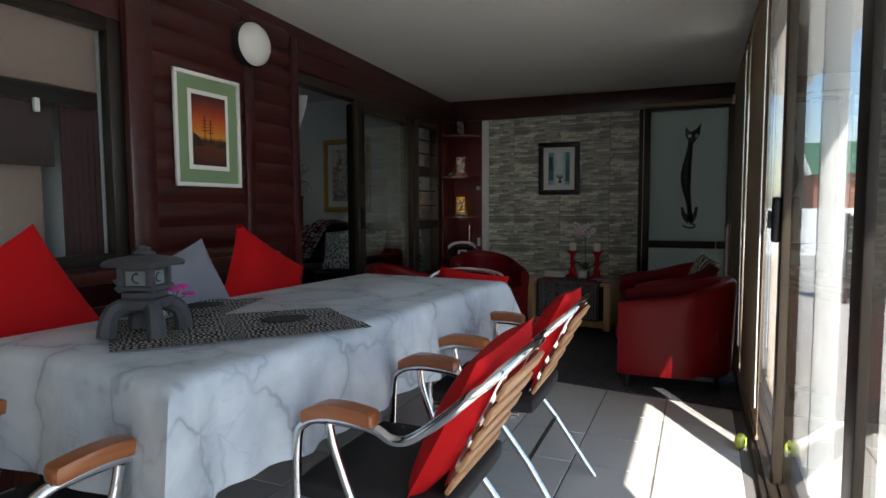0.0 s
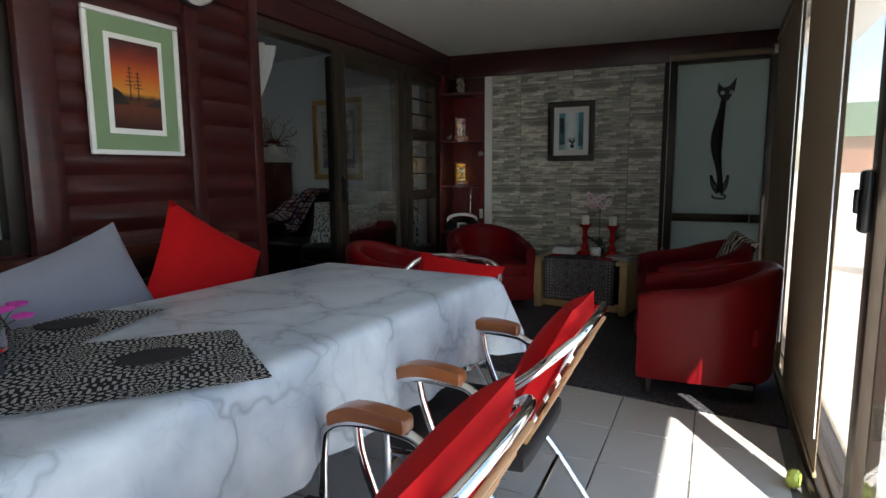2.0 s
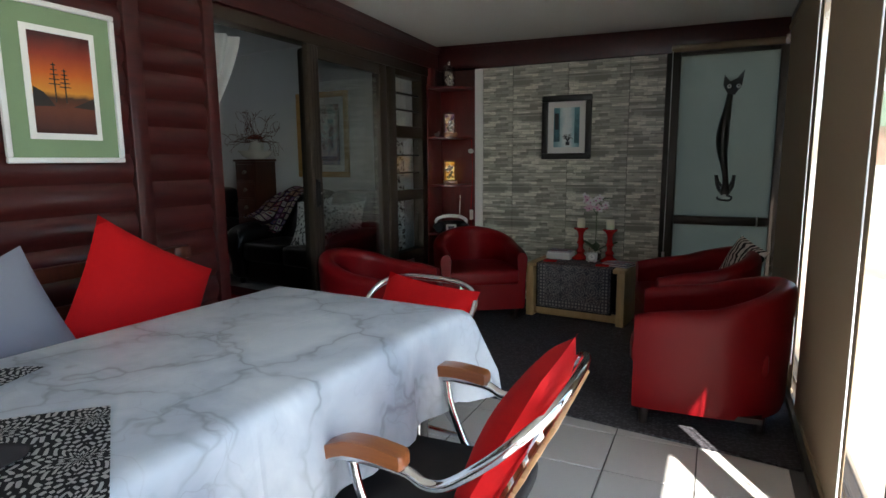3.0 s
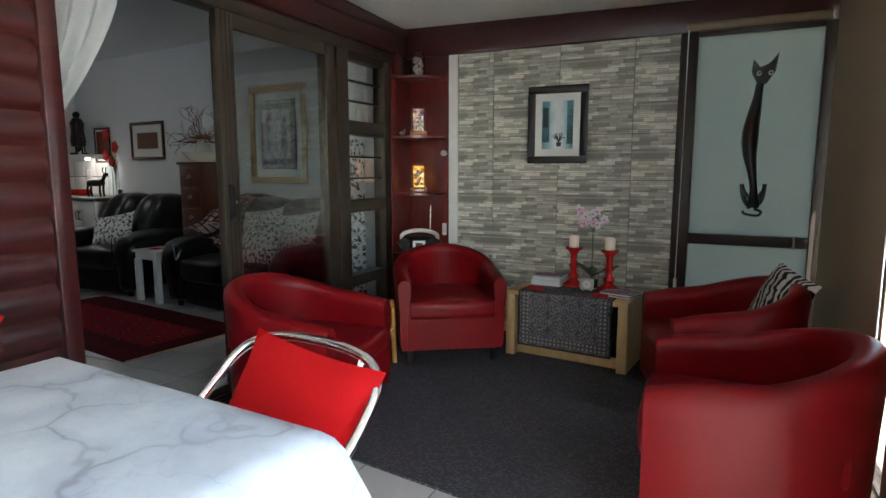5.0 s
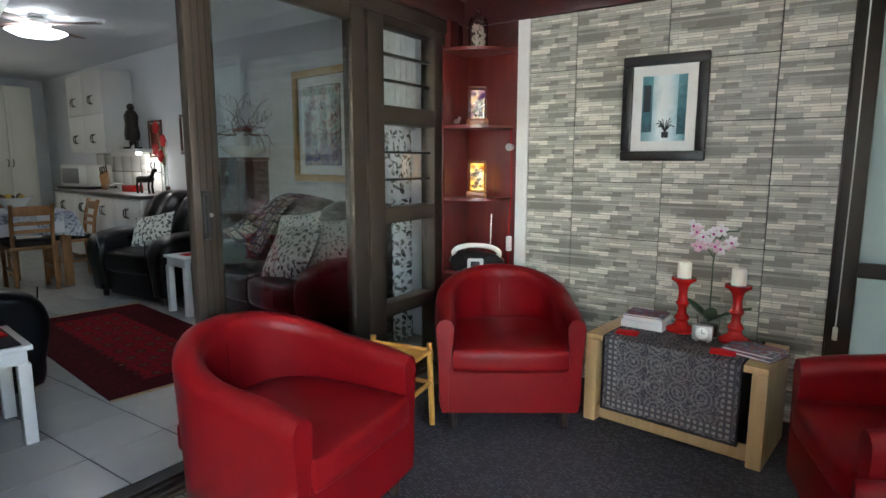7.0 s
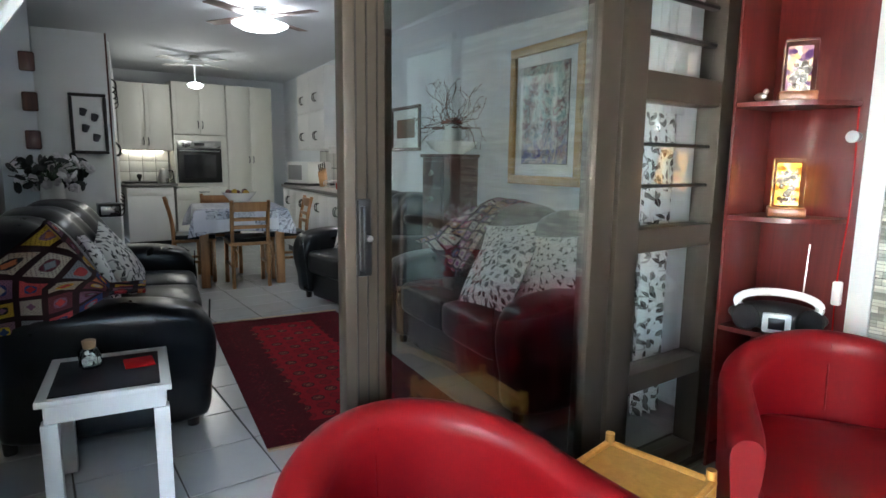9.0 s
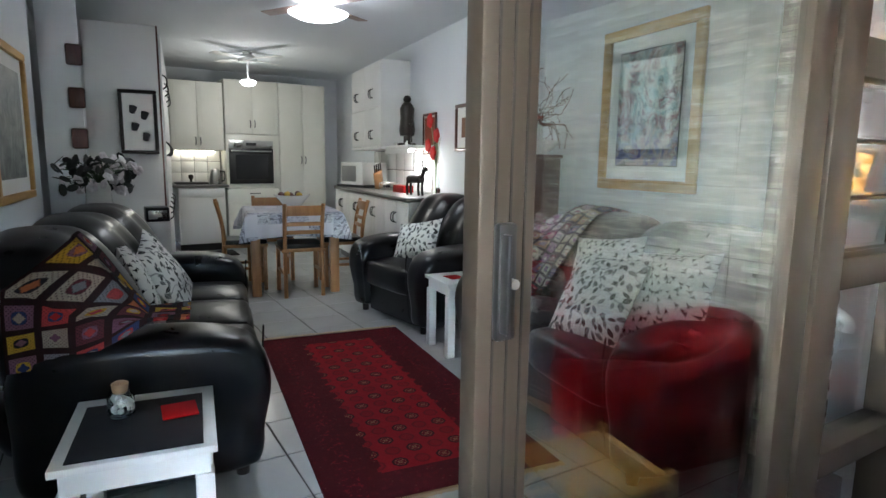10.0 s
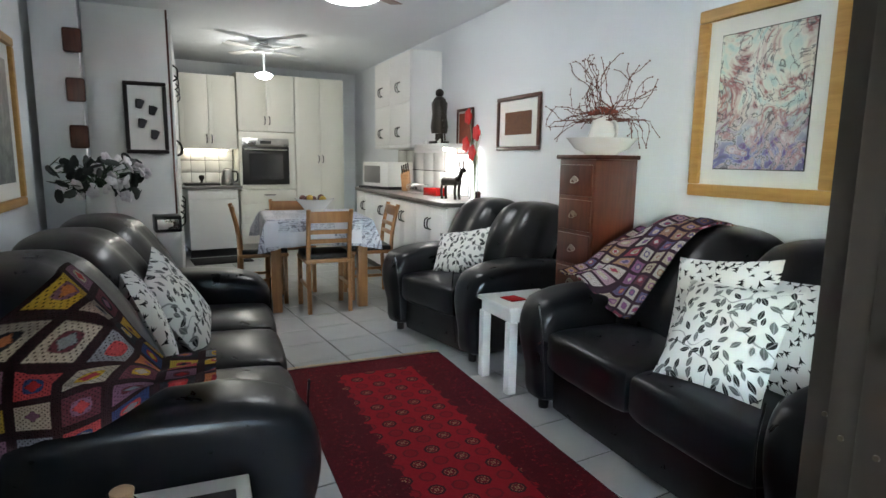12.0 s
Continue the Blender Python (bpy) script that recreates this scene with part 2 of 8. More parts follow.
M_grout = plain("grey_grout", (0.16, 0.155, 0.15), 0.9, vary=0.2, grain=300, bump=0.4)
M_grout_dark = plain("dark_grout", (0.07, 0.065, 0.06), 0.9, vary=0.2, grain=300, bump=0.4)
M_tile_sun = tile_mat("pale_floor_tile", (0.52, 0.51, 0.48), 0.32)
M_tile_liv = tile_mat("white_floor_tile", (0.46, 0.46, 0.455), 0.2)
M_concrete = plain("concrete_paving", (0.56, 0.53, 0.48), 0.9, vary=0.18, scale=0.8, grain=40, bump=0.4, dist=0.01)
M_pale_wood = wood("pale_pine", (0.48, 0.30, 0.13), (0.66, 0.46, 0.23), 0.45, 2)
M_gold_wood = wood("gold_pine_frame", (0.48, 0.25, 0.06), (0.66, 0.38, 0.11), 0.4, 0)
M_cherry = wood("dark_cherry", (0.055, 0.014, 0.008), (0.12, 0.033, 0.018), 0.3, 2, 1.0, 0.3)
M_oak = wood("oak_chair_wood", (0.30, 0.13, 0.045), (0.44, 0.22, 0.08), 0.4, 2)
M_white_paint = plain("white_enamel", (0.76, 0.76, 0.74), 0.35, vary=0.04)
M_cream_unit = plain("cream_cabinet_lacquer", (0.74, 0.73, 0.66), 0.4, vary=0.04)
M_counter = plain("dark_speckled_laminate", (0.13, 0.125, 0.12), 0.35, vary=0.35, scale=60, grain=400)
M_ceramic = plain("white_ceramic", (0.8, 0.8, 0.77), 0.15, vary=0.03)
M_bronze_fig = plain("dark_bronze_casting", (0.03, 0.024, 0.02), 0.4, 0.5, vary=0.3, grain=60, bump=0.5, dist=0.004)
M_black_iron = plain("black_painted_metal", (0.012, 0.012, 0.012), 0.32, 0.2)
M_stone_dark = plain("dark_cast_stone", (0.045, 0.045, 0.05), 0.75, vary=0.3, grain=150, bump=0.5, dist=0.003)
M_candle = plain("ivory_wax", (0.82, 0.78, 0.68), 0.5, vary=0.03, Subsurface_Weight=0.2)
M_red_gloss = plain("red_lacquer", (0.42, 0.012, 0.012), 0.25, vary=0.1)
M_leaf = plain("dark_green_leaf", (0.035, 0.075, 0.03), 0.4, vary=0.3)
M_twig = plain("brown_twig", (0.13, 0.04, 0.025), 0.7)
M_petal_white = plain("white_petal", (0.78, 0.74, 0.76), 0.6)
M_petal_pink = plain("pale_pink_petal", (0.72, 0.5, 0.58), 0.6)
M_petal_mag = plain("magenta_petal", (0.52, 0.03, 0.30), 0.6)
M_petal_red = plain("red_poppy_petal", (0.62, 0.012, 0.012), 0.6)
M_paper = plain("printed_paper", (0.7, 0.69, 0.67), 0.6, vary=0.1)
M_mount = plain("white_picture_mount", (0.78, 0.78, 0.75), 0.8, vary=0.02)
M_green_mat = plain("sage_green_mount", (0.20, 0.29, 0.16), 0.85, vary=0.06)
M_bamboo = wood("yellow_cane", (0.50, 0.25, 0.05), (0.66, 0.36, 0.09), 0.4, 2)
M_pink_wall = plain("pinkish_beige_wall", (0.27, 0.19, 0.16), 0.85, vary=0.05)
M_brick_far = plain("red_brick_far", (0.30, 0.13, 0.09), 0.9, vary=0.2, scale=8)
M_roof_green = plain("green_roof_sheet", (0.07, 0.16, 0.10), 0.6, vary=0.15)
M_curtain_dark = plain("dark_maroon_curtain", (0.07, 0.03, 0.035), 0.9)


def glass_mat(name, tint=(0.93, 0.96, 0.95), rough=0.0):
    N = Nodes(name)
    N.done(tint, rough, 0.0, IOR=1.45, Transmission_Weight=1.0)
    return N.mat


def pane_mat(name, tint, gloss):
    """A thin clean pane: clear, with the mirror image that window glass gives."""
    N = Nodes(name)
    tr = N.n("ShaderNodeBsdfTransparent", 0, (), Color=(*tint, 1))
    gl = N.n("ShaderNodeBsdfGlossy", 0, (), Color=(1, 1, 1, 1), Roughness=0.0)
    fc = N.n("ShaderNodeLayerWeight", "Facing", (), Blend=0.5)
    fr = N.math("MULTIPLY_ADD", N.math("POWER", fc, 3.0), 0.8, gloss)
    mx = N.n("ShaderNodeMixShader", 0, (), i0=fr, i1=tr, i2=gl)
    N.t.links.new(mx, N.t.nodes["Material Output"].inputs[0])
    return N.mat


M_pane = pane_mat("window_glass", (0.96, 0.98, 0.98), 0.02)
M_pane_tint = pane_mat("tinted_sliding_glass", (0.93, 0.97, 0.98), 0.10)
M_glass = glass_mat("clear_glass")


def frosted():
    N = Nodes("frosted_glass")
    co = N.coords("Object", (1, 1, 1))
    w = N.n("ShaderNodeTexWave", 0, (("bands_direction", "Z"),), Vector=co, Scale=60.0, Distortion=1.0)
    N.bump(w, 0.1, 0.002)
    tr = N.n("ShaderNodeBsdfTranslucent", 0, (), Color=(0.235, 0.252, 0.225, 1))
    df = N.n("ShaderNodeBsdfDiffuse", 0, (), Color=(0.25, 0.26, 0.235, 1))
    mx = N.n("ShaderNodeMixShader", 0, (), i0=0.35, i1=tr, i2=df)
    N.t.links.new(mx, N.t.nodes["Material Output"].inputs[0])
    return N.mat


M_frost = frosted()


def marble_cloth():
    N = Nodes("marble_print_oilcloth")
    co = N.coords("Object")
    warp = N.n("ShaderNodeVectorMath", 0, (("operation", "MULTIPLY_ADD"),), i0=N.noise(co, 2.2, 4, 0.6, 0.0, 1), i1=(0.55, 0.55, 0.55), i2=co)
    big = N.noise(co, 3.0, 5, 0.6, 0.5)
    v1 = N.n("ShaderNodeTexVoronoi", 0, (("feature", "DISTANCE_TO_EDGE"),), Vector=warp, Scale=3.4, Randomness=1.0)
    v2 = N.n("ShaderNodeTexVoronoi", 0, (("feature", "DISTANCE_TO_EDGE"),), Vector=warp, Scale=7.5, Randomness=1.0)
    fade = N.step(N.noise(co, 4.5, 3), 0.32, 0.55)
    fine = N.math("MULTIPLY", N.step(v1, 0.035, 0.0), fade)
    halo = N.math("MULTIPLY", N.step(v1, 0.20, 0.0), fade)
    thin = N.math("MULTIPLY", N.step(v2, 0.022, 0.0), N.step(big, 0.45, 0.62))
    col = N.mix(N.ramp(big, ((0.36, (0, 0, 0)), (0.68, (1, 1, 1)))), (0.60, 0.63, 0.65), (0.38, 0.43, 0.49))
    col = N.mix(N.math("MULTIPLY", halo, 0.65), col, (0.33, 0.37, 0.42))
    col = N.mix(N.math("MULTIPLY", fine, 0.6), col, (0.17, 0.18, 0.20))
    col = N.mix(N.math("MULTIPLY", thin, 0.4), col, (0.24, 0.25, 0.27))
    sep = N.t.nodes.new("ShaderNodeSeparateXYZ")
    N.put(sep.inputs[0], co)
    fold = N.math("ADD", N.step(N.math("ABSOLUTE", N.math("SUBTRACT", sep.outputs[1], 0.02)), 0.012, 0.0), N.step(N.math("ABSOLUTE", N.math("SUBTRACT", sep.outputs[0], 0.05)), 0.010, 0.0))
    N.bump(N.math("ADD", N.noise(co, 14.0, 3), N.math("MULTIPLY", fold, 0.8)), 0.22, 0.006)
    return N.done(col, 0.36)


M_marble = marble_cloth()


def cells(N, uv, size):
    """Cell index and the two offsets from a cell's middle, in halves of the cell."""
    s = N.n("ShaderNodeVectorMath", 0, (("operation", "SCALE"),), i0=uv, Scale=1.0 / size)
    fl = N.n("ShaderNodeVectorMath", 0, (("operation", "FLOOR"),), i0=s)
    fr = N.n("ShaderNodeVectorMath", 0, (("operation", "SUBTRACT"),), i0=s, i1=fl)
    sep = N.t.nodes.new("ShaderNodeSeparateXYZ")
    N.put(sep.inputs[0], fr)
    dx = N.math("ABSOLUTE", N.math("MULTIPLY_ADD", sep.outputs[0], 2.0, -1.0))
    dy = N.math("ABSOLUTE", N.math("MULTIPLY_ADD", sep.outputs[1], 2.0, -1.0))
    return fl, dx, dy


def swirl_print(name, dark, light, size):
    """A damask print: lobed medallions in a grid with fern-like strokes between."""
    N = Nodes(name)
    co = N.coords("Object", (1, 1, 1), (0, 0, 0.72))
    fl, dx, dy = cells(N, co, size)
    r = N.math("SQRT", N.math("ADD", N.math("MULTIPLY", dx, dx), N.math("MULTIPLY", dy, dy)))
    ang = N.math("ARCTAN2", dy, dx)
    lobes = N.math("MULTIPLY", N.math("SINE", N.math("MULTIPLY", ang, 8.0)), 0.09)
    rings = N.math("SINE", N.math("MULTIPLY", N.math("ADD", r, lobes), 27.0))
    fern = N.math("SINE", N.math("ADD", N.math("MULTIPLY", ang, 28.0), N.math("MULTIPLY", r, 22.0)))
    nz = N.noise(co, 60.0, 2)
    v = N.math("ADD", N.math("MULTIPLY", rings, 0.75), N.math("MULTIPLY", fern, 0.65))
    v = N.math("ADD", v, N.math("MULTIPLY_ADD", nz, 0.7, -0.35))
    col = N.mix(N.step(v, 0.12, 0.30), dark, light)
    N.bump(N.noise(co, 500.0, 2), 0.2, 0.001)
    return N.done(col, 0.85)


def oriental_weave(name):
    """Grey runner: bands along its edges round a field of small medallions."""
    N = Nodes(name)
    uv = N.n("ShaderNodeTexCoord", "UV")
    sep = N.t.nodes.new("ShaderNodeSeparateXYZ")
    N.put(sep.inputs[0], uv)
    ex = N.math("SUBTRACT", 0.30, N.math("ABSOLUTE", N.math("SUBTRACT", sep.outputs[0], 0.30)))
    ey = N.math("SUBTRACT", 0.36, N.math("ABSOLUTE", N.math("SUBTRACT", sep.outputs[1], 0.36)))
    edge = N.math("MINIMUM", ex, ey)
    fl, dx, dy = cells(N, uv, 0.10)
    r = N.math("SQRT", N.math("ADD", N.math("MULTIPLY", dx, dx), N.math("MULTIPLY", N.math("MULTIPLY", dy, dy), 0.8)))
    gul = N.math("MULTIPLY", N.step(N.math("SINE", N.math("MULTIPLY", r, 17.0)), 0.1, 0.5), N.step(r, 0.95, 0.85))
    nz = N.noise(uv, 75.0, 3, 0.7)
    scroll = N.step(N.math("ABSOLUTE", N.math("SUBTRACT", N.noise(uv, 42.0, 2, 0.5, 1.5), 0.5)), 0.035, 0.015)
    field = N.math("MAXIMUM", N.math("MULTIPLY", gul, 0.42), N.math("MULTIPLY", scroll, 0.85))
    f2, bx, by = cells(N, uv, 0.026)
    chain = N.step(N.math("MAXIMUM", bx, by), 0.62, 0.5)
    inband = N.math("MULTIPLY", N.math("GREATER_THAN", edge, 0.022), N.math("LESS_THAN", edge, 0.070))
    pat = N.mix(inband, N.mix(field, (0, 0, 0), (1, 1, 1)), N.mix(chain, (0.1, 0.1, 0.1), (0.9, 0.9, 0.9)))
    worn = N.math("MULTIPLY", N.n("ShaderNodeSeparateColor", 0, (), Color=pat), N.math("MULTIPLY_ADD", nz, 1.2, 0.1))
    c = N.mix(worn, (0.040, 0.040, 0.052), (0.40, 0.37, 0.34))
    c = N.mix(N.math("MULTIPLY", N.step(N.noise(uv, 9.0, 3), 0.5, 0.7), 0.35), c, (0.10, 0.06, 0.055))
    c = N.mix(N.math("LESS_THAN", edge, 0.009), c, (0.015, 0.013, 0.014))
    N.bump(nz, 0.3, 0.003)
    return N.done(c, 0.9, 0.0, Specular_IOR_Level=0.2)


M_runner = swirl_print("black_white_damask", (0.012, 0.012, 0.014), (0.62, 0.60, 0.57), 0.15)
M_table_rug = oriental_weave("grey_oriental_weave")


def scatter(N, uv, scale, jitter=0.7):
    """Cells in 2D: the offset from each cell's own point, turned by its own angle, and three random values."""
    v = N.t.nodes.new("ShaderNodeTexVoronoi")
    v.voronoi_dimensions = "2D"
    N.put(v.inputs["Vector"], uv)
    v.inputs["Scale"].default_value = scale
    v.inputs["Randomness"].default_value = jitter
    d = N.n("ShaderNodeVectorMath", 0, (("operation", "SUBTRACT"),), i0=uv, i1=v.outputs["Position"])
    rgb = N.t.nodes.new("ShaderNodeSeparateColor")
    N.put(rgb.inputs[0], v.outputs["Color"])
    return d, rgb.outputs[0], rgb.outputs[1], rgb.outputs[2]


def turned(N, d, angle):
    r = N.t.nodes.new("ShaderNodeVectorRotate")
    N.put(r.inputs["Vector"], d)
    N.put(r.inputs["Angle"], angle)
    sep = N.t.nodes.new("ShaderNodeSeparateXYZ")
    N.put(sep.inputs[0], r.outputs[0])
    return sep.outputs[0], sep.outputs[1]


def lens_shape(N, x, y, a, b):
    """1 inside a leaf shape of half length a and half width b."""
    q = N.math("ADD", N.math("POWER", N.math("MULTIPLY", N.math("ABSOLUTE", x), 1 / a), 1.7), N.math("MULTIPLY", N.math("ABSOLUTE", y), 1 / b))
    return N.step(q, 1.06, 0.94)


def add_leaves(N, cur, uv, dark, mid):
    """Leaves in two greys, some with a pale vein, on thin stalks."""
    stalk = N.noise(uv, 5.5, 1, 0.4, 0.6)
    cur = N.mix(N.math("MULTIPLY", N.step(N.math("ABSOLUTE", N.math("SUBTRACT", stalk, 0.5)), 0.009, 0.004), 0.7), cur, mid)
    for k, (sc, a, b) in enumerate(((20.0, 0.0225, 0.0098), (23.0, 0.018, 0.0078))):
        off = N.n("ShaderNodeVectorMath", 0, (("operation", "ADD"),), i0=uv, i1=(0.37 * k, 0.21 * k, 0))
        d, r1, r2, r3 = scatter(N, off, sc, 0.75)
        x, y = turned(N, d, N.math("MULTIPLY_ADD", r1, 2.6, 0.3))
        f = N.math("MULTIPLY", lens_shape(N, x, y, a, b), N.math("GREATER_THAN", r3, 0.12 + 0.3 * k))
        vein = N.math("MULTIPLY", N.step(N.math("ABSOLUTE", y), 0.0016, 0.0008), 0.45)
        c = N.mix(N.math("GREATER_THAN", r2, 0.5), dark, mid)
        cur = N.mix(f, cur, N.mix(vein, c, (0.5, 0.5, 0.48)))
    return cur


def add_birds(N, cur, uv, dark):
    """Small flying swallows."""
    for k, (sc, a) in enumerate(((21.0, 0.021), (25.0, 0.016))):
        off = N.n("ShaderNodeVectorMath", 0, (("operation", "ADD"),), i0=uv, i1=(0.31 * k, 0.17 * k, 0))
        d, r1, r2, r3 = scatter(N, off, sc, 0.8)
        x, y = turned(N, d, N.math("MULTIPLY_ADD", r1, 2.2, -0.6))
        wing = N.math("ABSOLUTE", N.math("SUBTRACT", N.math("ABSOLUTE", y), N.math("MULTIPLY", x, 0.8)))
        rad = N.n("ShaderNodeVectorMath", 1, (("operation", "LENGTH"),), i0=d)
        w = N.math("LESS_THAN", N.math("ADD", N.math("MULTIPLY", wing, 1 / (0.30 * a)), N.math("MULTIPLY", rad, 1 / a)), 1.0)
        body = lens_shape(N, x, y, a * 0.8, a * 0.17)
        f = N.math("MULTIPLY", N.math("MAXIMUM", w, body), N.math("GREATER_THAN", r3, 0.1 + 0.35 * k))
        cur = N.mix(f, cur, dark)
    return cur


def leaf_print(name, birds=False):
    """White cotton printed with leaves on stalks, or with swallows."""
    N = Nodes(name)
    uv = N.n("ShaderNodeTexCoord", "UV")
    soft = N.noise(uv, 6.0, 3)
    cur = N.mix(soft, (0.76, 0.75, 0.72), (0.68, 0.67, 0.64))
    cur = add_birds(N, cur, uv, (0.012, 0.012, 0.013)) if birds else add_leaves(N, cur, uv, (0.02, 0.022, 0.024), (0.15, 0.155, 0.155))
    N.bump(N.math("ADD", N.math("MULTIPLY", N.noise(uv, 9.0, 3), 1.0), N.math("MULTIPLY", N.noise(uv, 700.0, 2), 0.06)), 0.35, 0.006)
    return N.done(cur, 0.9, 0.0, Specular_IOR_Level=0.2)


M_leaf_print = leaf_print("leaf_print_cotton")
M_bird_print = leaf_print("bird_print_cotton", True)


def granny(name, size, palette, border):
    N = Nodes(name)
    uv = N.n("ShaderNodeTexCoord", "UV")
    fl, dx, dy = cells(N, uv, size)
    d = N.math("MAXIMUM", dx, dy)
    r = N.math("SQRT", N.math("ADD", N.math("MULTIPLY", dx, dx), N.math("MULTIPLY", dy, dy)))
    petal = N.math("MULTIPLY_ADD", N.math("ABSOLUTE", N.math("SUBTRACT", dx, dy)), -0.35, r)
    cols = []
    for k in range(3):
        off = N.n("ShaderNodeVectorMath", 0, (("operation", "ADD"),), i0=fl, i1=(7.3 * k + 2.6, 3.1 * k + 5.2, k + 1.7))
        rn = N.n("ShaderNodeTexWhiteNoise", 0, (), Vector=off)
        nd = N.ramp(rn, [(i / len(palette), c) for i, c in enumerate(palette)])
        nd.node.color_ramp.interpolation = "CONSTANT"
        cols.append(nd)
    c = N.mix(N.step(petal, 0.20, 0.26), cols[0], cols[1])
    c = N.mix(N.step(N.math("MULTIPLY_ADD", r, 0.5, N.math("MULTIPLY", d, 0.5)), 0.40, 0.46), c, cols[2])
    c = N.mix(N.step(d, 0.74, 0.80), c, border)
    # the gaps between the clusters of stitches, ring by ring
    gx = N.math("SINE", N.math("MULTIPLY", dx, 26.0))
    gy = N.math("SINE", N.math("MULTIPLY", dy, 26.0))
    gap = N.math("MULTIPLY", N.step(N.math("MULTIPLY", gx, gy), 0.45, 0.75), N.step(d, 0.22, 0.3))
    c = N.mix(N.math("MULTIPLY", gap, 0.75), c, (0.012, 0.009, 0.009))
    yarn = N.n("ShaderNodeTexVoronoi", 0, (), Vector=uv, Scale=210.0, Randomness=0.6)
    c = N.mix(N.math("MULTIPLY", yarn, 0.4), c, (0.02, 0.015, 0.015))
    N.bump(N.math("SUBTRACT", N.math("MULTIPLY", yarn, 0.5), gap), 0.6, 0.005)
    return N.done(c, 0.95, 0.0, Specular_IOR_Level=0.15)


PAL = [(0.03, 0.05, 0.14), (0.35, 0.02, 0.025), (0.40, 0.33, 0.26), (0.50, 0.30, 0.03), (0.45, 0.14, 0.05), (0.20, 0.09, 0.14), (0.12, 0.03, 0.04), (0.42, 0.05, 0.05), (0.2, 0.2, 0.22), (0.02, 0.02, 0.025)]
M_granny = granny("crochet_squares_bright", 0.107, PAL, (0.03, 0.012, 0.014))
PAL2 = [(0.30, 0.05, 0.08), (0.45, 0.38, 0.28), (0.25, 0.10, 0.22), (0.5, 0.45, 0.4), (0.35, 0.2, 0.12), (0.12, 0.10, 0.2), (0.4, 0.25, 0.3), (0.12, 0.04, 0.06)]
M_granny_violet = granny("crochet_squares_violet", 0.075, PAL2, (0.045, 0.02, 0.035))


def rug_red():
    """A tribal rug: stepped red field with staggered medallions inside a dark speckled border."""
    N = Nodes("red_tribal_rug_wool")
    uv = N.n("ShaderNodeTexCoord", "UV")
    sep = N.t.nodes.new("ShaderNodeSeparateXYZ")
    N.put(sep.inputs[0], uv)
    ex = N.math("ABSOLUTE", N.math("SUBTRACT", sep.outputs[0], 0.48))
    ey = N.math("ABSOLUTE", N.math("SUBTRACT", sep.outputs[1], 1.05))
    stepx = N.math("MULTIPLY", N.math("FLOOR", N.math("MULTIPLY", N.math("ABSOLUTE", N.math("SINE", N.math("MULTIPLY", sep.outputs[1], 29.4))), 3.0)), 0.012)
    inner = N.math("MULTIPLY", N.math("LESS_THAN", N.math("ADD", ex, stepx), 0.245), N.math("LESS_THAN", ey, 0.86))
    fl, dx, dy = cells(N, uv, 0.098)
    fs = N.t.nodes.new("ShaderNodeSeparateXYZ")
    N.put(fs.inputs[0], fl)
    odd = N.math("ABSOLUTE", N.math("MODULO", N.math("ADD", fs.outputs[0], fs.outputs[1]), 2.0))
    r = N.math("MAXIMUM", N.math("MAXIMUM", dx, dy), N.math("MULTIPLY", N.math("ADD", dx, dy), 0.72))
    rim = N.math("MULTIPLY", N.step(N.math("ABSOLUTE", N.math("SUBTRACT", r, 0.60)), 0.13, 0.07), inner)
    heart = N.math("MULTIPLY", N.step(r, 0.52, 0.46), inner)
    dots = N.math("GREATER_THAN", N.math("MULTIPLY", N.math("SINE", N.math("MULTIPLY", dx, 15.0)), N.math("SINE", N.math("MULTIPLY", dy, 15.0))), 0.35)
    f = N.noise(uv, 4.0, 5)
    wear = N.noise(uv, 38.0, 4, 0.7)
    g = N.noise(uv, 350.0, 2)
    border = N.mix(f, (0.055, 0.005, 0.008), (0.105, 0.008, 0.012))
    field = N.mix(wear, (0.20, 0.006, 0.011), (0.34, 0.010, 0.018))
    c = N.mix(inner, border, field)
    c = N.mix(N.math("MULTIPLY", rim, N.math("MULTIPLY_ADD", odd, 0.45, 0.45)), c, (0.022, 0.010, 0.012))
    c = N.mix(N.math("MULTIPLY", heart, N.math("MULTIPLY_ADD", odd, 0.55, 0.2)), c, (0.075, 0.010, 0.012))
    c = N.mix(N.math("MULTIPLY", N.math("MULTIPLY", heart, dots), N.math("MULTIPLY", odd, 0.7)), c, (0.38, 0.24, 0.12))
    band = N.step(N.math("ABSOLUTE", N.math("SUBTRACT", ex, 0.36)), 0.05, 0.035)
    motif = N.math("MULTIPLY", N.step(wear, 0.55, 0.62), N.math("MULTIPLY_ADD", band, 0.5, 0.2))
    c = N.mix(N.math("MULTIPLY", motif, N.math("SUBTRACT", 1.0, inner)), c, (0.26, 0.012, 0.02))
    sp = N.n("ShaderNodeTexVoronoi", 0, (), Vector=uv, Scale=34.0, Randomness=0.8)
    c = N.mix(N.math("MULTIPLY", N.math("MULTIPLY", N.step(sp, 0.16, 0.10), N.math("SUBTRACT", 1.0, inner)), 0.30), c, (0.30, 0.10, 0.08))
    N.bump(g, 0.4, 0.003)
    return N.done(c, 0.95, 0.0, Specular_IOR_Level=0.15)


M_rug = rug_red()


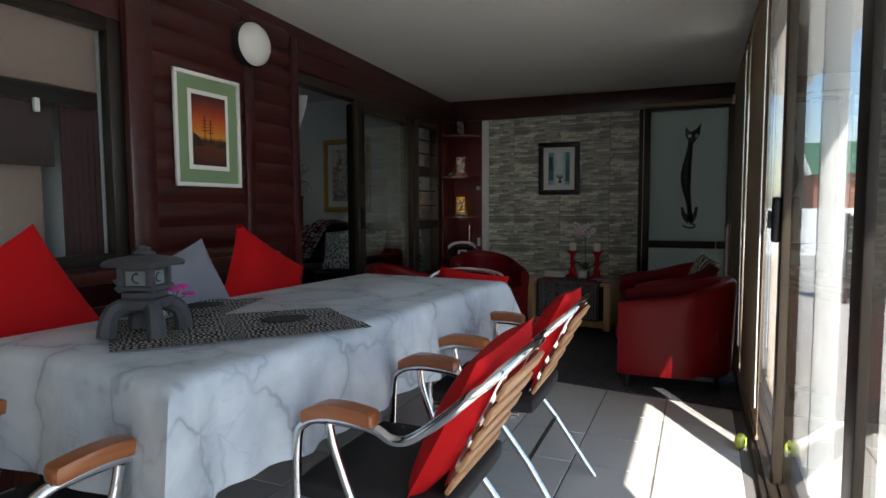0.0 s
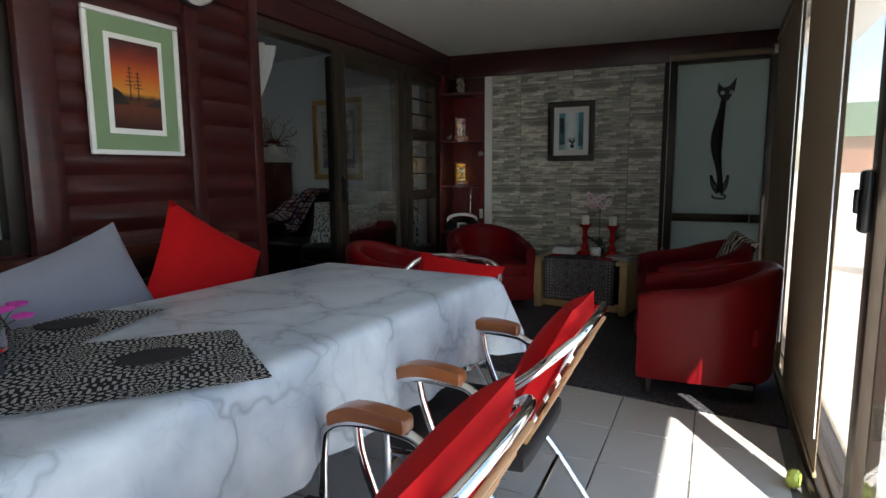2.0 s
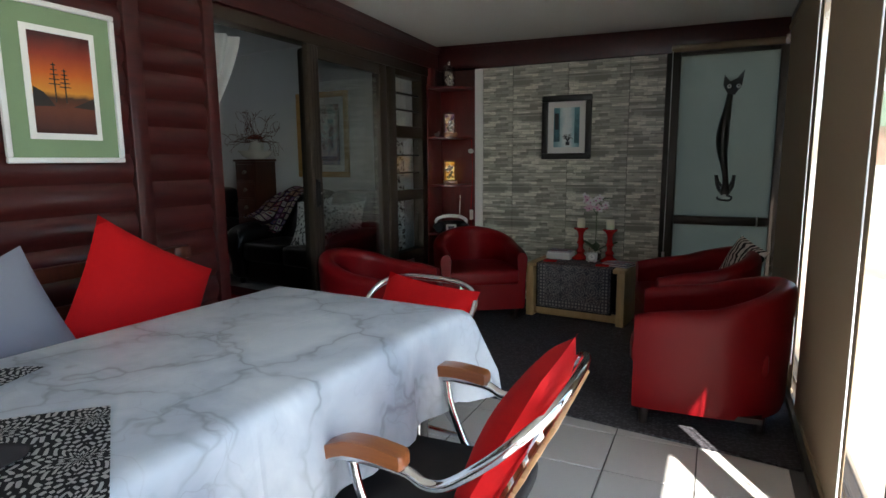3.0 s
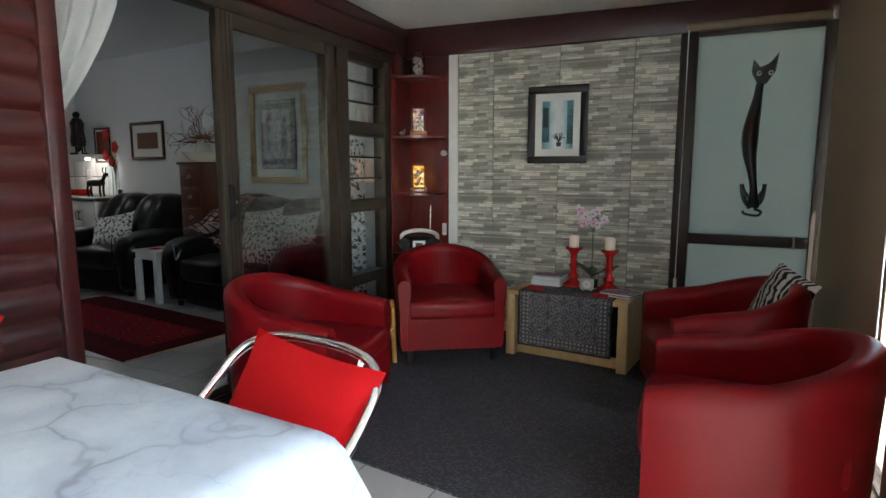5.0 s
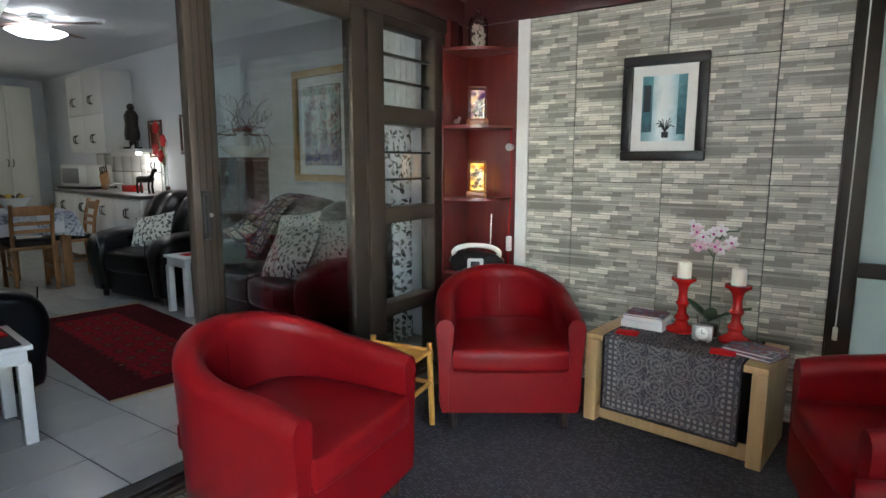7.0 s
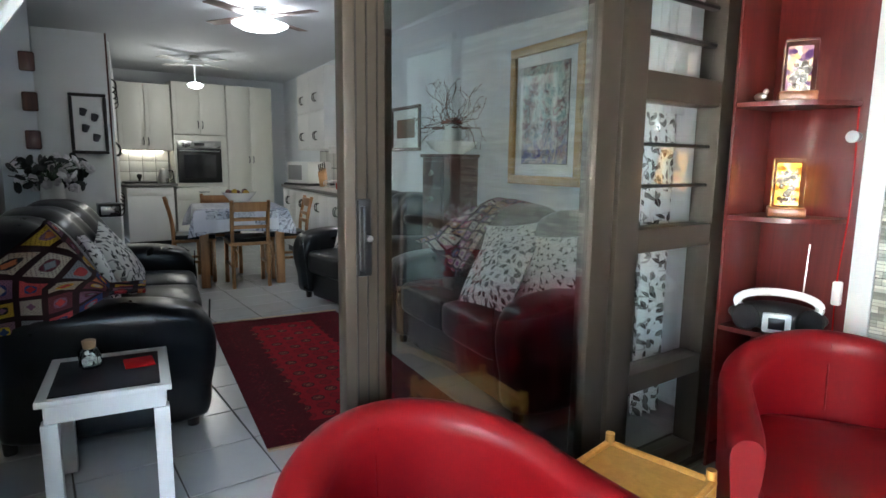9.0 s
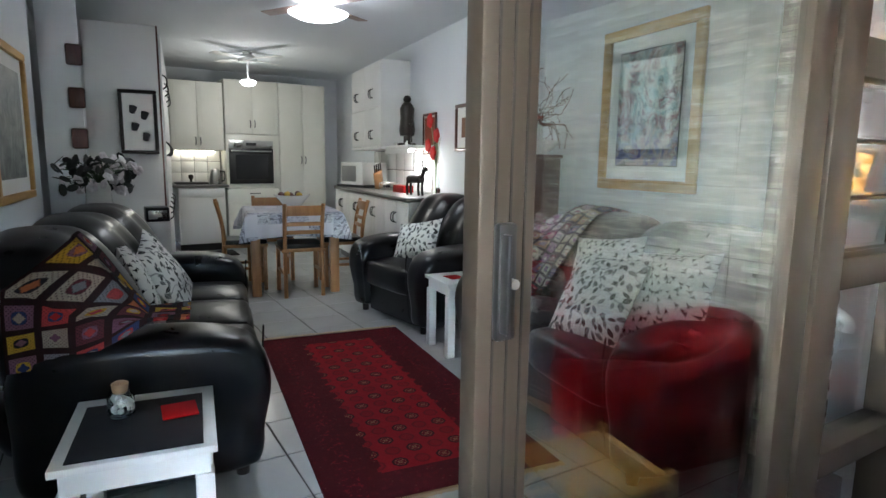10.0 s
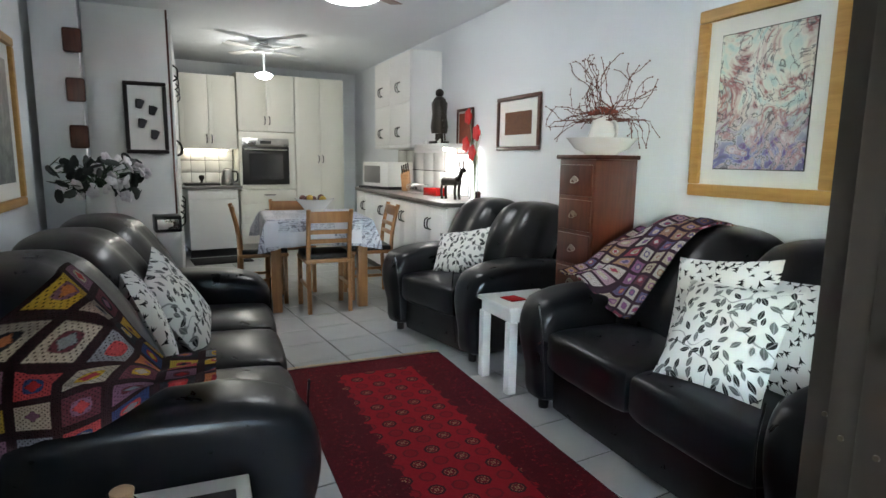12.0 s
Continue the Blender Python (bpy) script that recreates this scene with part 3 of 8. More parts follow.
def carpet_grey():
    N = Nodes("charcoal_loop_carpet")
    co = N.coords("Object")
    w1 = N.n("ShaderNodeTexWave", 0, (("bands_direction", "DIAGONAL"),), Vector=co, Scale=16.0, Distortion=1.5)
    v = N.n("ShaderNodeTexVoronoi", 0, (), Vector=N.n("ShaderNodeMapping", 0, (), Vector=co, Rotation=(0, 0, 0.75), Scale=(1, 2.0, 1)), Scale=42.0, Randomness=0.35)
    g = N.noise(co, 420.0, 2)
    f = N.noise(co, 2.5, 4)
    c = N.mix(N.step(v, 0.2, 0.5), (0.13, 0.127, 0.145), (0.024, 0.022, 0.028))
    c = N.mix(N.math("MULTIPLY", f, 0.4), c, (0.05, 0.045, 0.045))
    N.bump(N.math("ADD", N.math("MULTIPLY", v, -1.0), g), 0.6, 0.005)
    return N.done(c, 0.97)


M_carpet = carpet_grey()


def stone_tile():
    """A glazed wall tile printed with stacked ledge stones."""
    N = Nodes("ledge_stone_print_tile")
    p = N.n("ShaderNodeTexCoord", "Object")
    r = N.n("ShaderNodeObjectInfo", "Random")
    off = N.n("ShaderNodeVectorMath", 0, (("operation", "MULTIPLY_ADD"),), i0=(1, 0, 0), i1=N.math("MULTIPLY", N.math("FLOOR", N.math("MULTIPLY", r, 2.99)), 0.16), i2=p)
    sep = N.t.nodes.new("ShaderNodeSeparateXYZ")
    N.put(sep.inputs[0], off)
    flat = N.n("ShaderNodeCombineXYZ", 0, (), X=sep.outputs[0], Y=sep.outputs[2])
    cols, mor = [], []
    for k, (bw, rh) in enumerate(((0.115, 0.0254), (0.17, 0.0127))):
        nd = N.t.nodes.new("ShaderNodeTexBrick")
        N.put(nd.inputs["Vector"], N.n("ShaderNodeVectorMath", 0, (("operation", "ADD"),), i0=flat, i1=(0.03 * k, 0, 0)))
        nd.offset, nd.offset_frequency, nd.squash, nd.squash_frequency = 0.37, 2, 0.62, 3
        for nm, vv in (("Color1", (0, 0, 0, 1)), ("Color2", (1, 1, 1, 1)), ("Mortar", (0, 0, 0, 1)), ("Scale", 1.0), ("Mortar Size", 0.0012), ("Mortar Smooth", 0.4), ("Bias", 0.0), ("Brick Width", bw), ("Row Height", rh)):
            nd.inputs[nm].default_value = vv
        cols.append(nd.outputs[0])
        mor.append(nd.outputs[1])
    tone = N.step(N.math("MULTIPLY_ADD", cols[0], 0.6, N.math("MULTIPLY", cols[1], 0.4)), 0.15, 0.85)
    st = N.n("ShaderNodeMapping", 0, (), Vector=flat, Scale=(14, 46, 1))
    streak = N.noise(st, 1.0, 6, 0.65, 0.4)
    c = N.ramp(tone, ((0.0, (0.195, 0.192, 0.155)), (0.25, (0.335, 0.33, 0.275)), (0.5, (0.445, 0.435, 0.365)), (0.7, (0.53, 0.515, 0.43)), (0.95, (0.80, 0.775, 0.67))))
    c = N.mix(N.math("MULTIPLY", N.step(streak, 0.42, 0.70), 0.28), c, (0.30, 0.31, 0.30))
    c = N.mix(N.math("MULTIPLY", N.step(streak, 0.46, 0.28), 0.22), c, (0.62, 0.62, 0.58))
    c = N.mix(N.math("MULTIPLY", mor[0], 0.3), c, (0.16, 0.16, 0.15))
    N.bump(N.math("MULTIPLY_ADD", tone, 0.5, N.math("MULTIPLY", streak, 0.5)), 0.25, 0.004)
    return N.done(c, 0.3)


M_stone = stone_tile()


def painting(name, stops, blobs, scale, detail=4.0, distort=1.0, vertical=True, low=-0.5, high=0.5):
    """Paint on paper: a wash from below to above, broken by brush marks."""
    N = Nodes(name)
    g = N.n("ShaderNodeTexCoord", "Object")
    sep = N.t.nodes.new("ShaderNodeSeparateXYZ")
    N.put(sep.inputs[0], g)
    nz = N.noise(g, scale, detail, 0.6, distort)
    z = N.n("ShaderNodeMapRange", 0, (), i0=sep.outputs[2 if vertical else 0], i1=low, i2=high)
    f = N.math("ADD", z, N.math("MULTIPLY_ADD", nz, blobs, -0.5 * blobs))
    c = N.ramp(f, stops)
    return N.done(c, 0.6)


M_sunset = painting("sunset_oil_paint", ((0.0, (0.05, 0.012, 0.008)), (0.25, (0.12, 0.03, 0.012)), (0.36, (0.06, 0.025, 0.012)), (0.42, (0.62, 0.25, 0.03)), (0.6, (0.55, 0.11, 0.012)), (0.8, (0.26, 0.03, 0.012)), (1.0, (0.05, 0.01, 0.01))), 0.12, 9.0, 4.0, 0.5, True, -0.18, 0.18)
M_alley = painting("blue_alley_print", ((0.0, (0.20, 0.38, 0.42)), (0.25, (0.42, 0.60, 0.63)), (0.42, (0.78, 0.85, 0.84)), (0.6, (0.74, 0.82, 0.82)), (0.8, (0.36, 0.58, 0.62)), (1.0, (0.14, 0.32, 0.38))), 0.4, 14.0, 5.0, 0.6, False, -0.11, 0.11)


def abstract_art():
    N = Nodes("abstract_watercolour")
    g = N.coords("Object", (1, 1, 1))
    n1 = N.noise(g, 4.2, 4, 0.55, 2.2)
    n2 = N.noise(g, 6.0, 4, 0.55, 2.6)
    sep = N.t.nodes.new("ShaderNodeSeparateXYZ")
    N.put(sep.inputs[0], g)
    low = N.step(sep.outputs[2], 0.0, -0.25)
    c = N.ramp(n1, ((0.25, (0.30, 0.45, 0.46)), (0.38, (0.55, 0.68, 0.64)), (0.47, (0.74, 0.74, 0.66)), (0.53, (0.62, 0.55, 0.50)), (0.58, (0.36, 0.13, 0.13)), (0.63, (0.55, 0.62, 0.58)), (0.75, (0.70, 0.70, 0.48))))
    d = N.ramp(n2, ((0.3, (0.03, 0.03, 0.22)), (0.43, (0.10, 0.09, 0.38)), (0.50, (0.62, 0.60, 0.66)), (0.57, (0.40, 0.20, 0.24)), (0.63, (0.66, 0.64, 0.66)), (0.70, (0.10, 0.09, 0.36)), (0.8, (0.20, 0.45, 0.50))))
    c = N.mix(N.math("MULTIPLY", low, 0.8), c, d)
    ink = N.step(N.math("ABSOLUTE", N.math("SUBTRACT", n2, 0.5)), 0.022, 0.006)
    c = N.mix(N.math("MULTIPLY", ink, 0.75), c, (0.04, 0.04, 0.06))
    return N.done(c, 0.6)


M_abstract = abstract_art()
M_zebra_N = Nodes("zebra_print_plush")
_co = M_zebra_N.coords("Object", (1, 1, 1), (0.3, 0.2, 0.5))
_w = M_zebra_N.n("ShaderNodeTexWave", 0, (), Vector=_co, Scale=9.0, Distortion=7.0, Detail=2.0, Detail_Scale=1.4)
M_zebra = M_zebra_N.done(M_zebra_N.mix(M_zebra_N.step(_w, 0.45, 0.55), (0.012, 0.012, 0.012), (0.62, 0.6, 0.56)), 0.9)


def newsprint():
    N = Nodes("newspaper_print_oilcloth")
    uv = N.n("ShaderNodeTexCoord", "Object")
    fl, dx, dy = cells(N, uv, 0.11)
    line = N.n("ShaderNodeTexWave", 0, (("bands_direction", "X"),), Vector=uv, Scale=28.0, Distortion=0.4)
    line2 = N.n("ShaderNodeTexWave", 0, (("bands_direction", "Z"),), Vector=uv, Scale=24.0, Distortion=0.4)
    r = N.n("ShaderNodeTexWhiteNoise", 0, (), Vector=fl)
    on = N.math("GREATER_THAN", r, 0.2)
    nz = N.noise(uv, 38.0, 2)
    txt = N.math("MULTIPLY", N.math("MULTIPLY", N.math("GREATER_THAN", N.math("MAXIMUM", line, line2), 0.75), on), N.math("GREATER_THAN", nz, 0.47))
    c = N.mix(r, (0.50, 0.50, 0.56), (0.30, 0.32, 0.42))
    c = N.mix(N.math("MULTIPLY", txt, 0.8), c, (0.05, 0.05, 0.08))
    return N.done(c, 0.35)


M_news = newsprint()


def glow(name, color, strength):
    N = Nodes(name)
    return N.done(color, 0.4, 0.0, Emission_Color=(*color, 1), Emission_Strength=strength)


M_glow_cool = glow("lit_opal_glass", (0.95, 0.98, 1.0), 0.35)
M_glow_strip = glow("lit_worktop_lamp", (1.0, 0.93, 0.75), 0.25)
M_glow_counter = glow("lit_counter_lamp", (1.0, 0.97, 0.92), 2.2)
M_opal = plain("opal_lamp_glass", (0.78, 0.78, 0.74), 0.25, vary=0.02)


def curtain_mat(name, leafy):
    N = Nodes(name)
    uv = N.n("ShaderNodeTexCoord", "UV")
    c = N.mix(N.noise(uv, 7.0, 3), (0.80, 0.82, 0.82), (0.72, 0.74, 0.74))
    if leafy:
        c = add_leaves(N, c, uv, (0.025, 0.027, 0.03), (0.15, 0.155, 0.155))
    tr = N.n("ShaderNodeBsdfTranslucent", 0, (), Color=c)
    df = N.n("ShaderNodeBsdfDiffuse", 0, (), Color=c)
    mx = N.n("ShaderNodeMixShader", 0, (), i0=0.55, i1=tr, i2=df)
    N.t.links.new(mx, N.t.nodes["Material Output"].inputs[0])
    return N.mat


M_sheer = curtain_mat("white_curtain_cloth", False)
M_leaf_curtain = curtain_mat("leaf_print_curtain_cloth", True)

# ---------------- the large structure ----------------
WX, TY, RX = -3.17, 7.19, -0.36      # red timber wall, stone-tile wall, glazed wall


def ceil_z(x, y):
    return 2.27 + (7.2 - y) * 0.032 - (x + 3.17) * 0.016


# ground and what lies outside
g = bmesh.new()
bmesh.ops.create_grid(g, x_segments=8, y_segments=8, size=300)
bmesh.ops.translate(g, verts=g.verts, vec=(0, 0, -0.12))
structure("ground", g, M_concrete, "sunlit pale concrete paving around the house", "ground")

# sunroom floor slab, carpet, living room slab
floor_sun = structure("floor_sunroom", box(WX - 0.12, -1.6, -0.11, RX + 0.14, TY + 0.12, -0.006), M_grout, "pale square ceramic tile floor with grey joints", "floor")
floor_liv = structure("floor_living", box(-11.6, 3.2, -0.11, WX - 0.12, 8.5, -0.006), M_grout_dark, "glossy white ceramic tile floor with dark joints", "floor")

# ceilings
c = bmesh.new()
cs = [(-3.3, -1.6), (RX + 0.08, -1.6), (RX + 0.08, TY + 0.1), (-3.3, TY + 0.1)]
lo = [c.verts.new((x, y, ceil_z(x, y))) for x, y in cs]
hi = [c.verts.new((x, y, ceil_z(x, y) + 0.12)) for x, y in cs]
c.faces.new(lo)
c.faces.new(hi[::-1])
for i in range(4):
    c.faces.new((lo[i], hi[i], hi[(i + 1) % 4], lo[(i + 1) % 4]))
structure("ceiling_sunroom", c, M_ceiling, "flat painted ceiling board of the sunroom", "ceiling")
structure("ceiling_living", box(-11.6, 3.2, 2.48, -3.3, 8.5, 2.60), M_white_wall, "smooth white painted ceiling of the living room", "ceiling")
structure("eave", box(RX + 0.08, -1.6, 2.22, 0.22, TY + 0.8, 2.36), M_white_paint, "white painted roof eave above the glazed wall", "eave")

# red timber wall: solid bays, header, posts and rounded log boards
WALL_T = 0.12
w = bmesh.new()
add_box(w, WX - WALL_T, 3.26, 0, WX - 0.02, 4.50, 2.46)
add_box(w, WX - WALL_T, 4.50, 2.04, WX - 0.02, TY + 0.1, 2.40)
add_box(w, WX - WALL_T, 7.02, 0, WX - 0.02, TY + 0.1, 2.04)
add_box(w, WX - WALL_T, -1.6, 2.02, WX - 0.02, 3.26, 2.56)
add_box(w, WX - WALL_T, -1.6, 0, WX - 0.02, 3.26, 0.86)
add_box(w, WX - WALL_T, -1.6, 0.86, WX - 0.02, 0.6, 2.02)
wall_red = structure("wall_timber", w, M_red_wood, "dark red stained timber wall clad in rounded log boards", "wall")


def log_board(y0, y1, z, h=0.125, bulge=0.024):
    bm = bmesh.new()
    n = 8
    rows = []
    for k in range(n + 1):
        a = math.pi * k / n
        rows.append([bm.verts.new((WX - 0.02 + bulge * math.sin(a) ** 0.7, y, z + h * k / n)) for y in (y0, y1)])
    for A, B in zip(rows, rows[1:]):
        bm.faces.new((A[0], A[1], B[1], B[0]))
    return bm


for y0, y1 in ((3.38, 4.02), (4.10, 4.46)):
    k, z = 0, 0.02
    while z < 2.2:
        part("log_board", log_board(y0, y1, z), M_red_wood, wall_red, "", None, 60)
        z += 0.127
for y0, y1, d in ((3.24, 3.38, 0.025), (4.02, 4.10, 0.02), (4.46, 4.53, 0.02)):
    part("wall_post", box(WX - 0.018, y0, 0, WX + d, y1, 2.26 + 0.0 * y0, 0.006), M_red_wood, wall_red)
part("header_board", box(WX - 0.018, 4.53, 2.06, WX + 0.012, TY, 2.262, 0.006), M_red_wood, wall_red)
part("cornice", box(WX - 0.018, 4.53, 2.19, WX + 0.03, TY, 2.255, 0.008), M_red_wood, wall_red)
part("corner_post", box(WX - 0.02, 6.99, 0, WX + 0.02, 7.08, 2.06, 0.006), M_red_post, wall_red)

# window in the timber wall, with the dim room behind it
win = thing("window_1", "wide aluminium window into a dim pinkish bedroom", "window", None, "", "structure")
fb = bmesh.new()
for y0, y1, z0, z1 in ((0.6, 0.66, 0.86, 2.02), (3.18, 3.26, 0.86, 2.02), (0.66, 3.18, 0.86, 0.92), (0.66, 3.18, 1.96, 2.02)):
    add_box(fb, WX - 0.09, y0, z0, WX - 0.03, y1, z1, 0.004)
part("window_frame", fb, M_dark_alu, win)
part("pane", box(WX - 0.064, 0.66, 0.92, WX - 0.058, 3.18, 1.96), M_pane, win).visible_shadow = False
b = bmesh.new()
add_box(b, -4.4, 0.2, 0, -4.3, 3.2, 2.44)
add_box(b, -4.4, 0.1, 0, WX - WALL_T, 0.2, 2.44)
add_box(b, -4.4, 3.2, 0, WX - WALL_T, 3.26, 2.44)
add_box(b, -4.4, 0.1, 2.44, WX - WALL_T, 3.26, 2.5)
structure("wall_bedroom", b, M_pink_wall, "pinkish beige bedroom walls seen through the window", "wall")
cw = sheet(lambda u, v: Vector((WX - 0.145 + 0.012 * math.sin(40 * u), 3.01 + 0.185 * u, 0.5 + 1.1 * v)), 60, 2)
solo("bedroom_curtain", cw, M_curtain_dark, "dark maroon curtain behind the bedroom window", "curtain")
# added beige board: imitates the ceiling and blinds mirrored in the upper pane
solo("pelmet", box(WX - 0.20, 0.66, 1.68, WX - 0.125, 3.19, 2.40, 0.006), M_pink_wall, "pinkish beige board standing in for the window's reflection", "pelmet")
rl = thing("curtain_rail", "dark curtain rail with a white end stop", "curtain rail")
part("rail", box(WX - 0.19, 0.66, 1.60, WX - 0.125, 3.19, 1.68, 0.006), M_leg_dark, rl)
part("end_stop", box(WX - 0.125, 2.885, 1.55, WX - 0.105, 2.91, 1.61, 0.006), M_white_paint, rl)
M_brown_blind = plain("dark_brown_blind", (0.055, 0.034, 0.034), 0.9)
solo("bedroom_blind", sheet(lambda u, v: Vector((WX - 0.16 + 0.003 * math.sin(9 * v), 0.7 + 2.29 * u, 1.32 + 0.28 * v)), 12, 8, 1, 1, 0.003), M_brown_blind, "dark brown blind let halfway down the bedroom window", "blind")
M_wardrobe = plain("pinkish_wardrobe_lacquer", (0.34, 0.24, 0.20), 0.5)
wd = thing("wardrobe", "pale beige wardrobe with two doors in the bedroom", "wardrobe")
part("body", box(WX - 0.75, 1.84, 0, WX - 0.27, 3.0, 1.95, 0.006), M_pink_wall, wd)
for a, b in ((1.85, 2.41), (2.43, 2.99)):
    d = part("wardrobe_door", box(WX - 0.27, a, 0.05, WX - 0.25, b, 1.93, 0.005), M_wardrobe, wd)
    part("door_handle", box(WX - 0.25, 2.455 if a > 2 else 2.37, 1.10, WX - 0.235, 2.475 if a > 2 else 2.39, 1.22, 0.004), M_black, d)

# stone-tile wall with the frosted door's opening
w = bmesh.new()
add_box(w, WX - WALL_T, TY, 0, -1.2, TY + 0.12, 2.36)
add_box(w, -1.2, TY, 2.08, RX + 0.1, TY + 0.12, 2.30)
wall_tile = structure("wall_stone", w, M_red_wood, "wall faced with grey ledge-stone ceramic tiles under a red beam", "wall")
part("beam", box(WX + 0.01, TY - 0.035, 2.045, RX - 0.005, TY, 2.235, 0.006), M_red_wood, wall_tile, "dark red stained beam")
part("white_trim", box(-2.80, TY - 0.026, 0, -2.725, TY, 2.045, 0.004), M_white_paint, wall_tile, "white edge trim")
part("grout_bed", box(-2.725, TY - 0.012, 0, -1.205, TY, 2.045), M_grout_dark, wall_tile)

# frosted door
door = thing("door_1", "frosted glass door in a dark bronze frame, closed", "door", None, "", "structure")
fb = bmesh.new()
add_box(fb, -1.20, TY - 0.03, 0, -1.105, TY + 0.06, 2.08, 0.004)
add_box(fb, -0.44, TY - 0.02, 0, RX + 0.02, TY + 0.06, 2.08, 0.004)
add_box(fb, -1.105, TY - 0.01, 2.02, -0.44, TY + 0.06, 2.08, 0.004)
add_box(fb, -1.105, TY - 0.01, 0, -0.44, TY + 0.06, 0.09, 0.004)
part("door_frame", fb, M_dark_alu, door)
part("door_rail", box(-1.105, TY - 0.012, 0.735, -0.44, TY + 0.05, 0.80, 0.004), M_dark_alu, door)
part("upper_pane", box(-1.105, TY + 0.02, 0.80, -0.44, TY + 0.026, 2.02), M_frost, door)
part("lower_pane", box(-1.105, TY + 0.02, 0.09, -0.44, TY + 0.026, 0.735), M_frost, door)
part("door_handle", tube(smooth_path([(-0.52, TY - 0.012, 0.74), (-0.52, TY - 0.05, 0.74), (-0.52, TY - 0.05, 0.80), (-0.52, TY - 0.012, 0.80)], 4), 0.006, 8), M_steel, door, "small steel handle")
bl = thing("door_blind", "rolled-up pale roller blind above the frosted door", "roller blind")
part("roll", cyl((-1.17, TY - 0.06, 2.068), (-0.42, TY - 0.06, 2.068), 0.024), M_blind, bl)
part("chain", tube([(-1.16, TY - 0.075, 2.05), (-1.16, TY - 0.07, 1.2), (-1.165, TY - 0.06, 0.5)], 0.003, 6), M_white_paint, bl, "white bead chain")
part("chain_weight", box(-1.175, TY - 0.07, 0.45, -1.155, TY - 0.05, 0.51, 0.004), M_white_paint, bl)

# glazed wall on the sunny side: frames, panes and tracks
glz = thing("window_2", "wide sliding glass wall in bronze aluminium frames", "window", None, "", "structure")
FX0, FX1 = RX - 0.005, RX + 0.065
for y0, y1 in ((7.08, 7.17), (5.30, 5.42), (1.42, 1.52), (-0.2, -0.1), (-1.5, -1.4)):
    part("frame_post", box(FX0, y0, 0.03, FX1, y1, 2.12, 0.005), M_bronze, glz)
part("meeting_stile", box(FX0 - 0.006, 3.84, 0.03, FX0 + 0.026, 3.93, 2.12, 0.005), M_bronze, glz)
part("outer_stile", box(FX0 + 0.03, 3.85, 0.03, FX1 - 0.01, 3.92, 2.12, 0.005), M_bronze, glz)
part("white_post", box(-0.262, 3.79, -0.12, -0.182, 3.82, 2.12, 0.004), M_white_alu, glz, "white painted post in full sun")
part("dark_stile", box(FX0 - 0.01, 2.61, 0.03, FX0 + 0.03, 2.70, 2.12, 0.005), M_dark_alu, glz)
part("sill_track", box(FX0 - 0.05, -1.6, -0.006, FX1 + 0.05, TY, 0.03, 0.004), M_bronze, glz)
for k, dx in enumerate((-0.03, 0.012, 0.05)):
    part("track_rib", box(FX0 + dx, -1.6, 0.03, FX0 + dx + 0.008, TY, 0.045), M_dark_alu, glz)
part("head", box(FX0 - 0.03, -1.6, 2.12, FX1 + 0.04, TY, 2.235, 0.004), M_bronze, glz)
for y0, y1, x in ((5.42, 7.08, 0.02), (3.92, 5.30, 0.042), (2.70, 3.84, 0.010), (1.52, 2.61, 0.0), (-0.1, 1.42, 0.02), (-1.4, -0.2, 0.0)):
    p = part("pane", box(FX0 + x, y0, 0.03, FX0 + x + 0.006, y1, 2.12), M_pane, glz)
    p.visible_shadow = False
h = box(FX0 - 0.036, 3.865, 0.985, FX0 - 0.006, 3.925, 1.165, 0.012)
part("latch_handle", h, M_black, glz, "black moulded latch handle")
part("latch_lever", box(FX0 - 0.05, 3.885, 1.04, FX0 - 0.036, 3.905, 1.11, 0.005), M_black, glz)

# close the sunroom behind the start
structure("wall_back", box(WX - WALL_T, -1.72, -0.1, RX + 0.2, -1.6, 2.6), M_white_wall, "plain plastered wall closing the sunroom", "wall")

# living room shell, its long walls a few degrees off the sunroom's
NY = lambda x: 7.46 - 0.119 * (x + 4.7)
SY = lambda x: 4.13 - 0.10 * (x + 3.3)


def slab_wall(name, x0, x1, line, t, z1, label, material=None):
    bm = bmesh.new()
    q = [(x0, line(x0)), (x1, line(x1)), (x1, line(x1) + t), (x0, line(x0) + t)]
    lo = [bm.verts.new((x, y, 0)) for x, y in q]
    hi = [bm.verts.new((x, y, z1)) for x, y in q]
    bm.faces.new(lo)
    bm.faces.new(hi)
    for i in range(4):
        bm.faces.new((lo[i], lo[(i + 1) % 4], hi[(i + 1) % 4], hi[i]))
    return structure(name, bm, material or M_white_wall, label, "wall")


slab_wall("wall_north", -11.6, WX - WALL_T, NY, 0.12, 2.48, "smooth white plastered living room wall with pictures")
slab_wall("wall_south", -7.25, WX - WALL_T, SY, -0.12, 2.48, "white plastered living room wall behind the sofa")
slab_wall("wall_passage", -11.6, -8.05, lambda x: 4.45, -0.12, 2.48, "white wall of the passage beyond the living room")
slab_wall("wall_pier", -7.85, -7.36, lambda x: 4.80, -0.24, 2.48, "white plastered pier beside the passage")
structure("wall_kitchen_end", box(-11.72, 3.2, 0, -11.6, 8.5, 2.6), M_white_wall, "plain white end wall of the kitchen", "wall")
structure("wall_passage_end", box(-8.05, 4.33, 0, -7.62, 4.4, 2.48), M_white_wall, "white wall at the back of the passage opening", "wall")
structure("wall_infill", box(WX - 0.20, 3.2, 0, WX - WALL_T, 4.44, 2.56), M_white_wall, "white inner face of the timber wall", "wall")
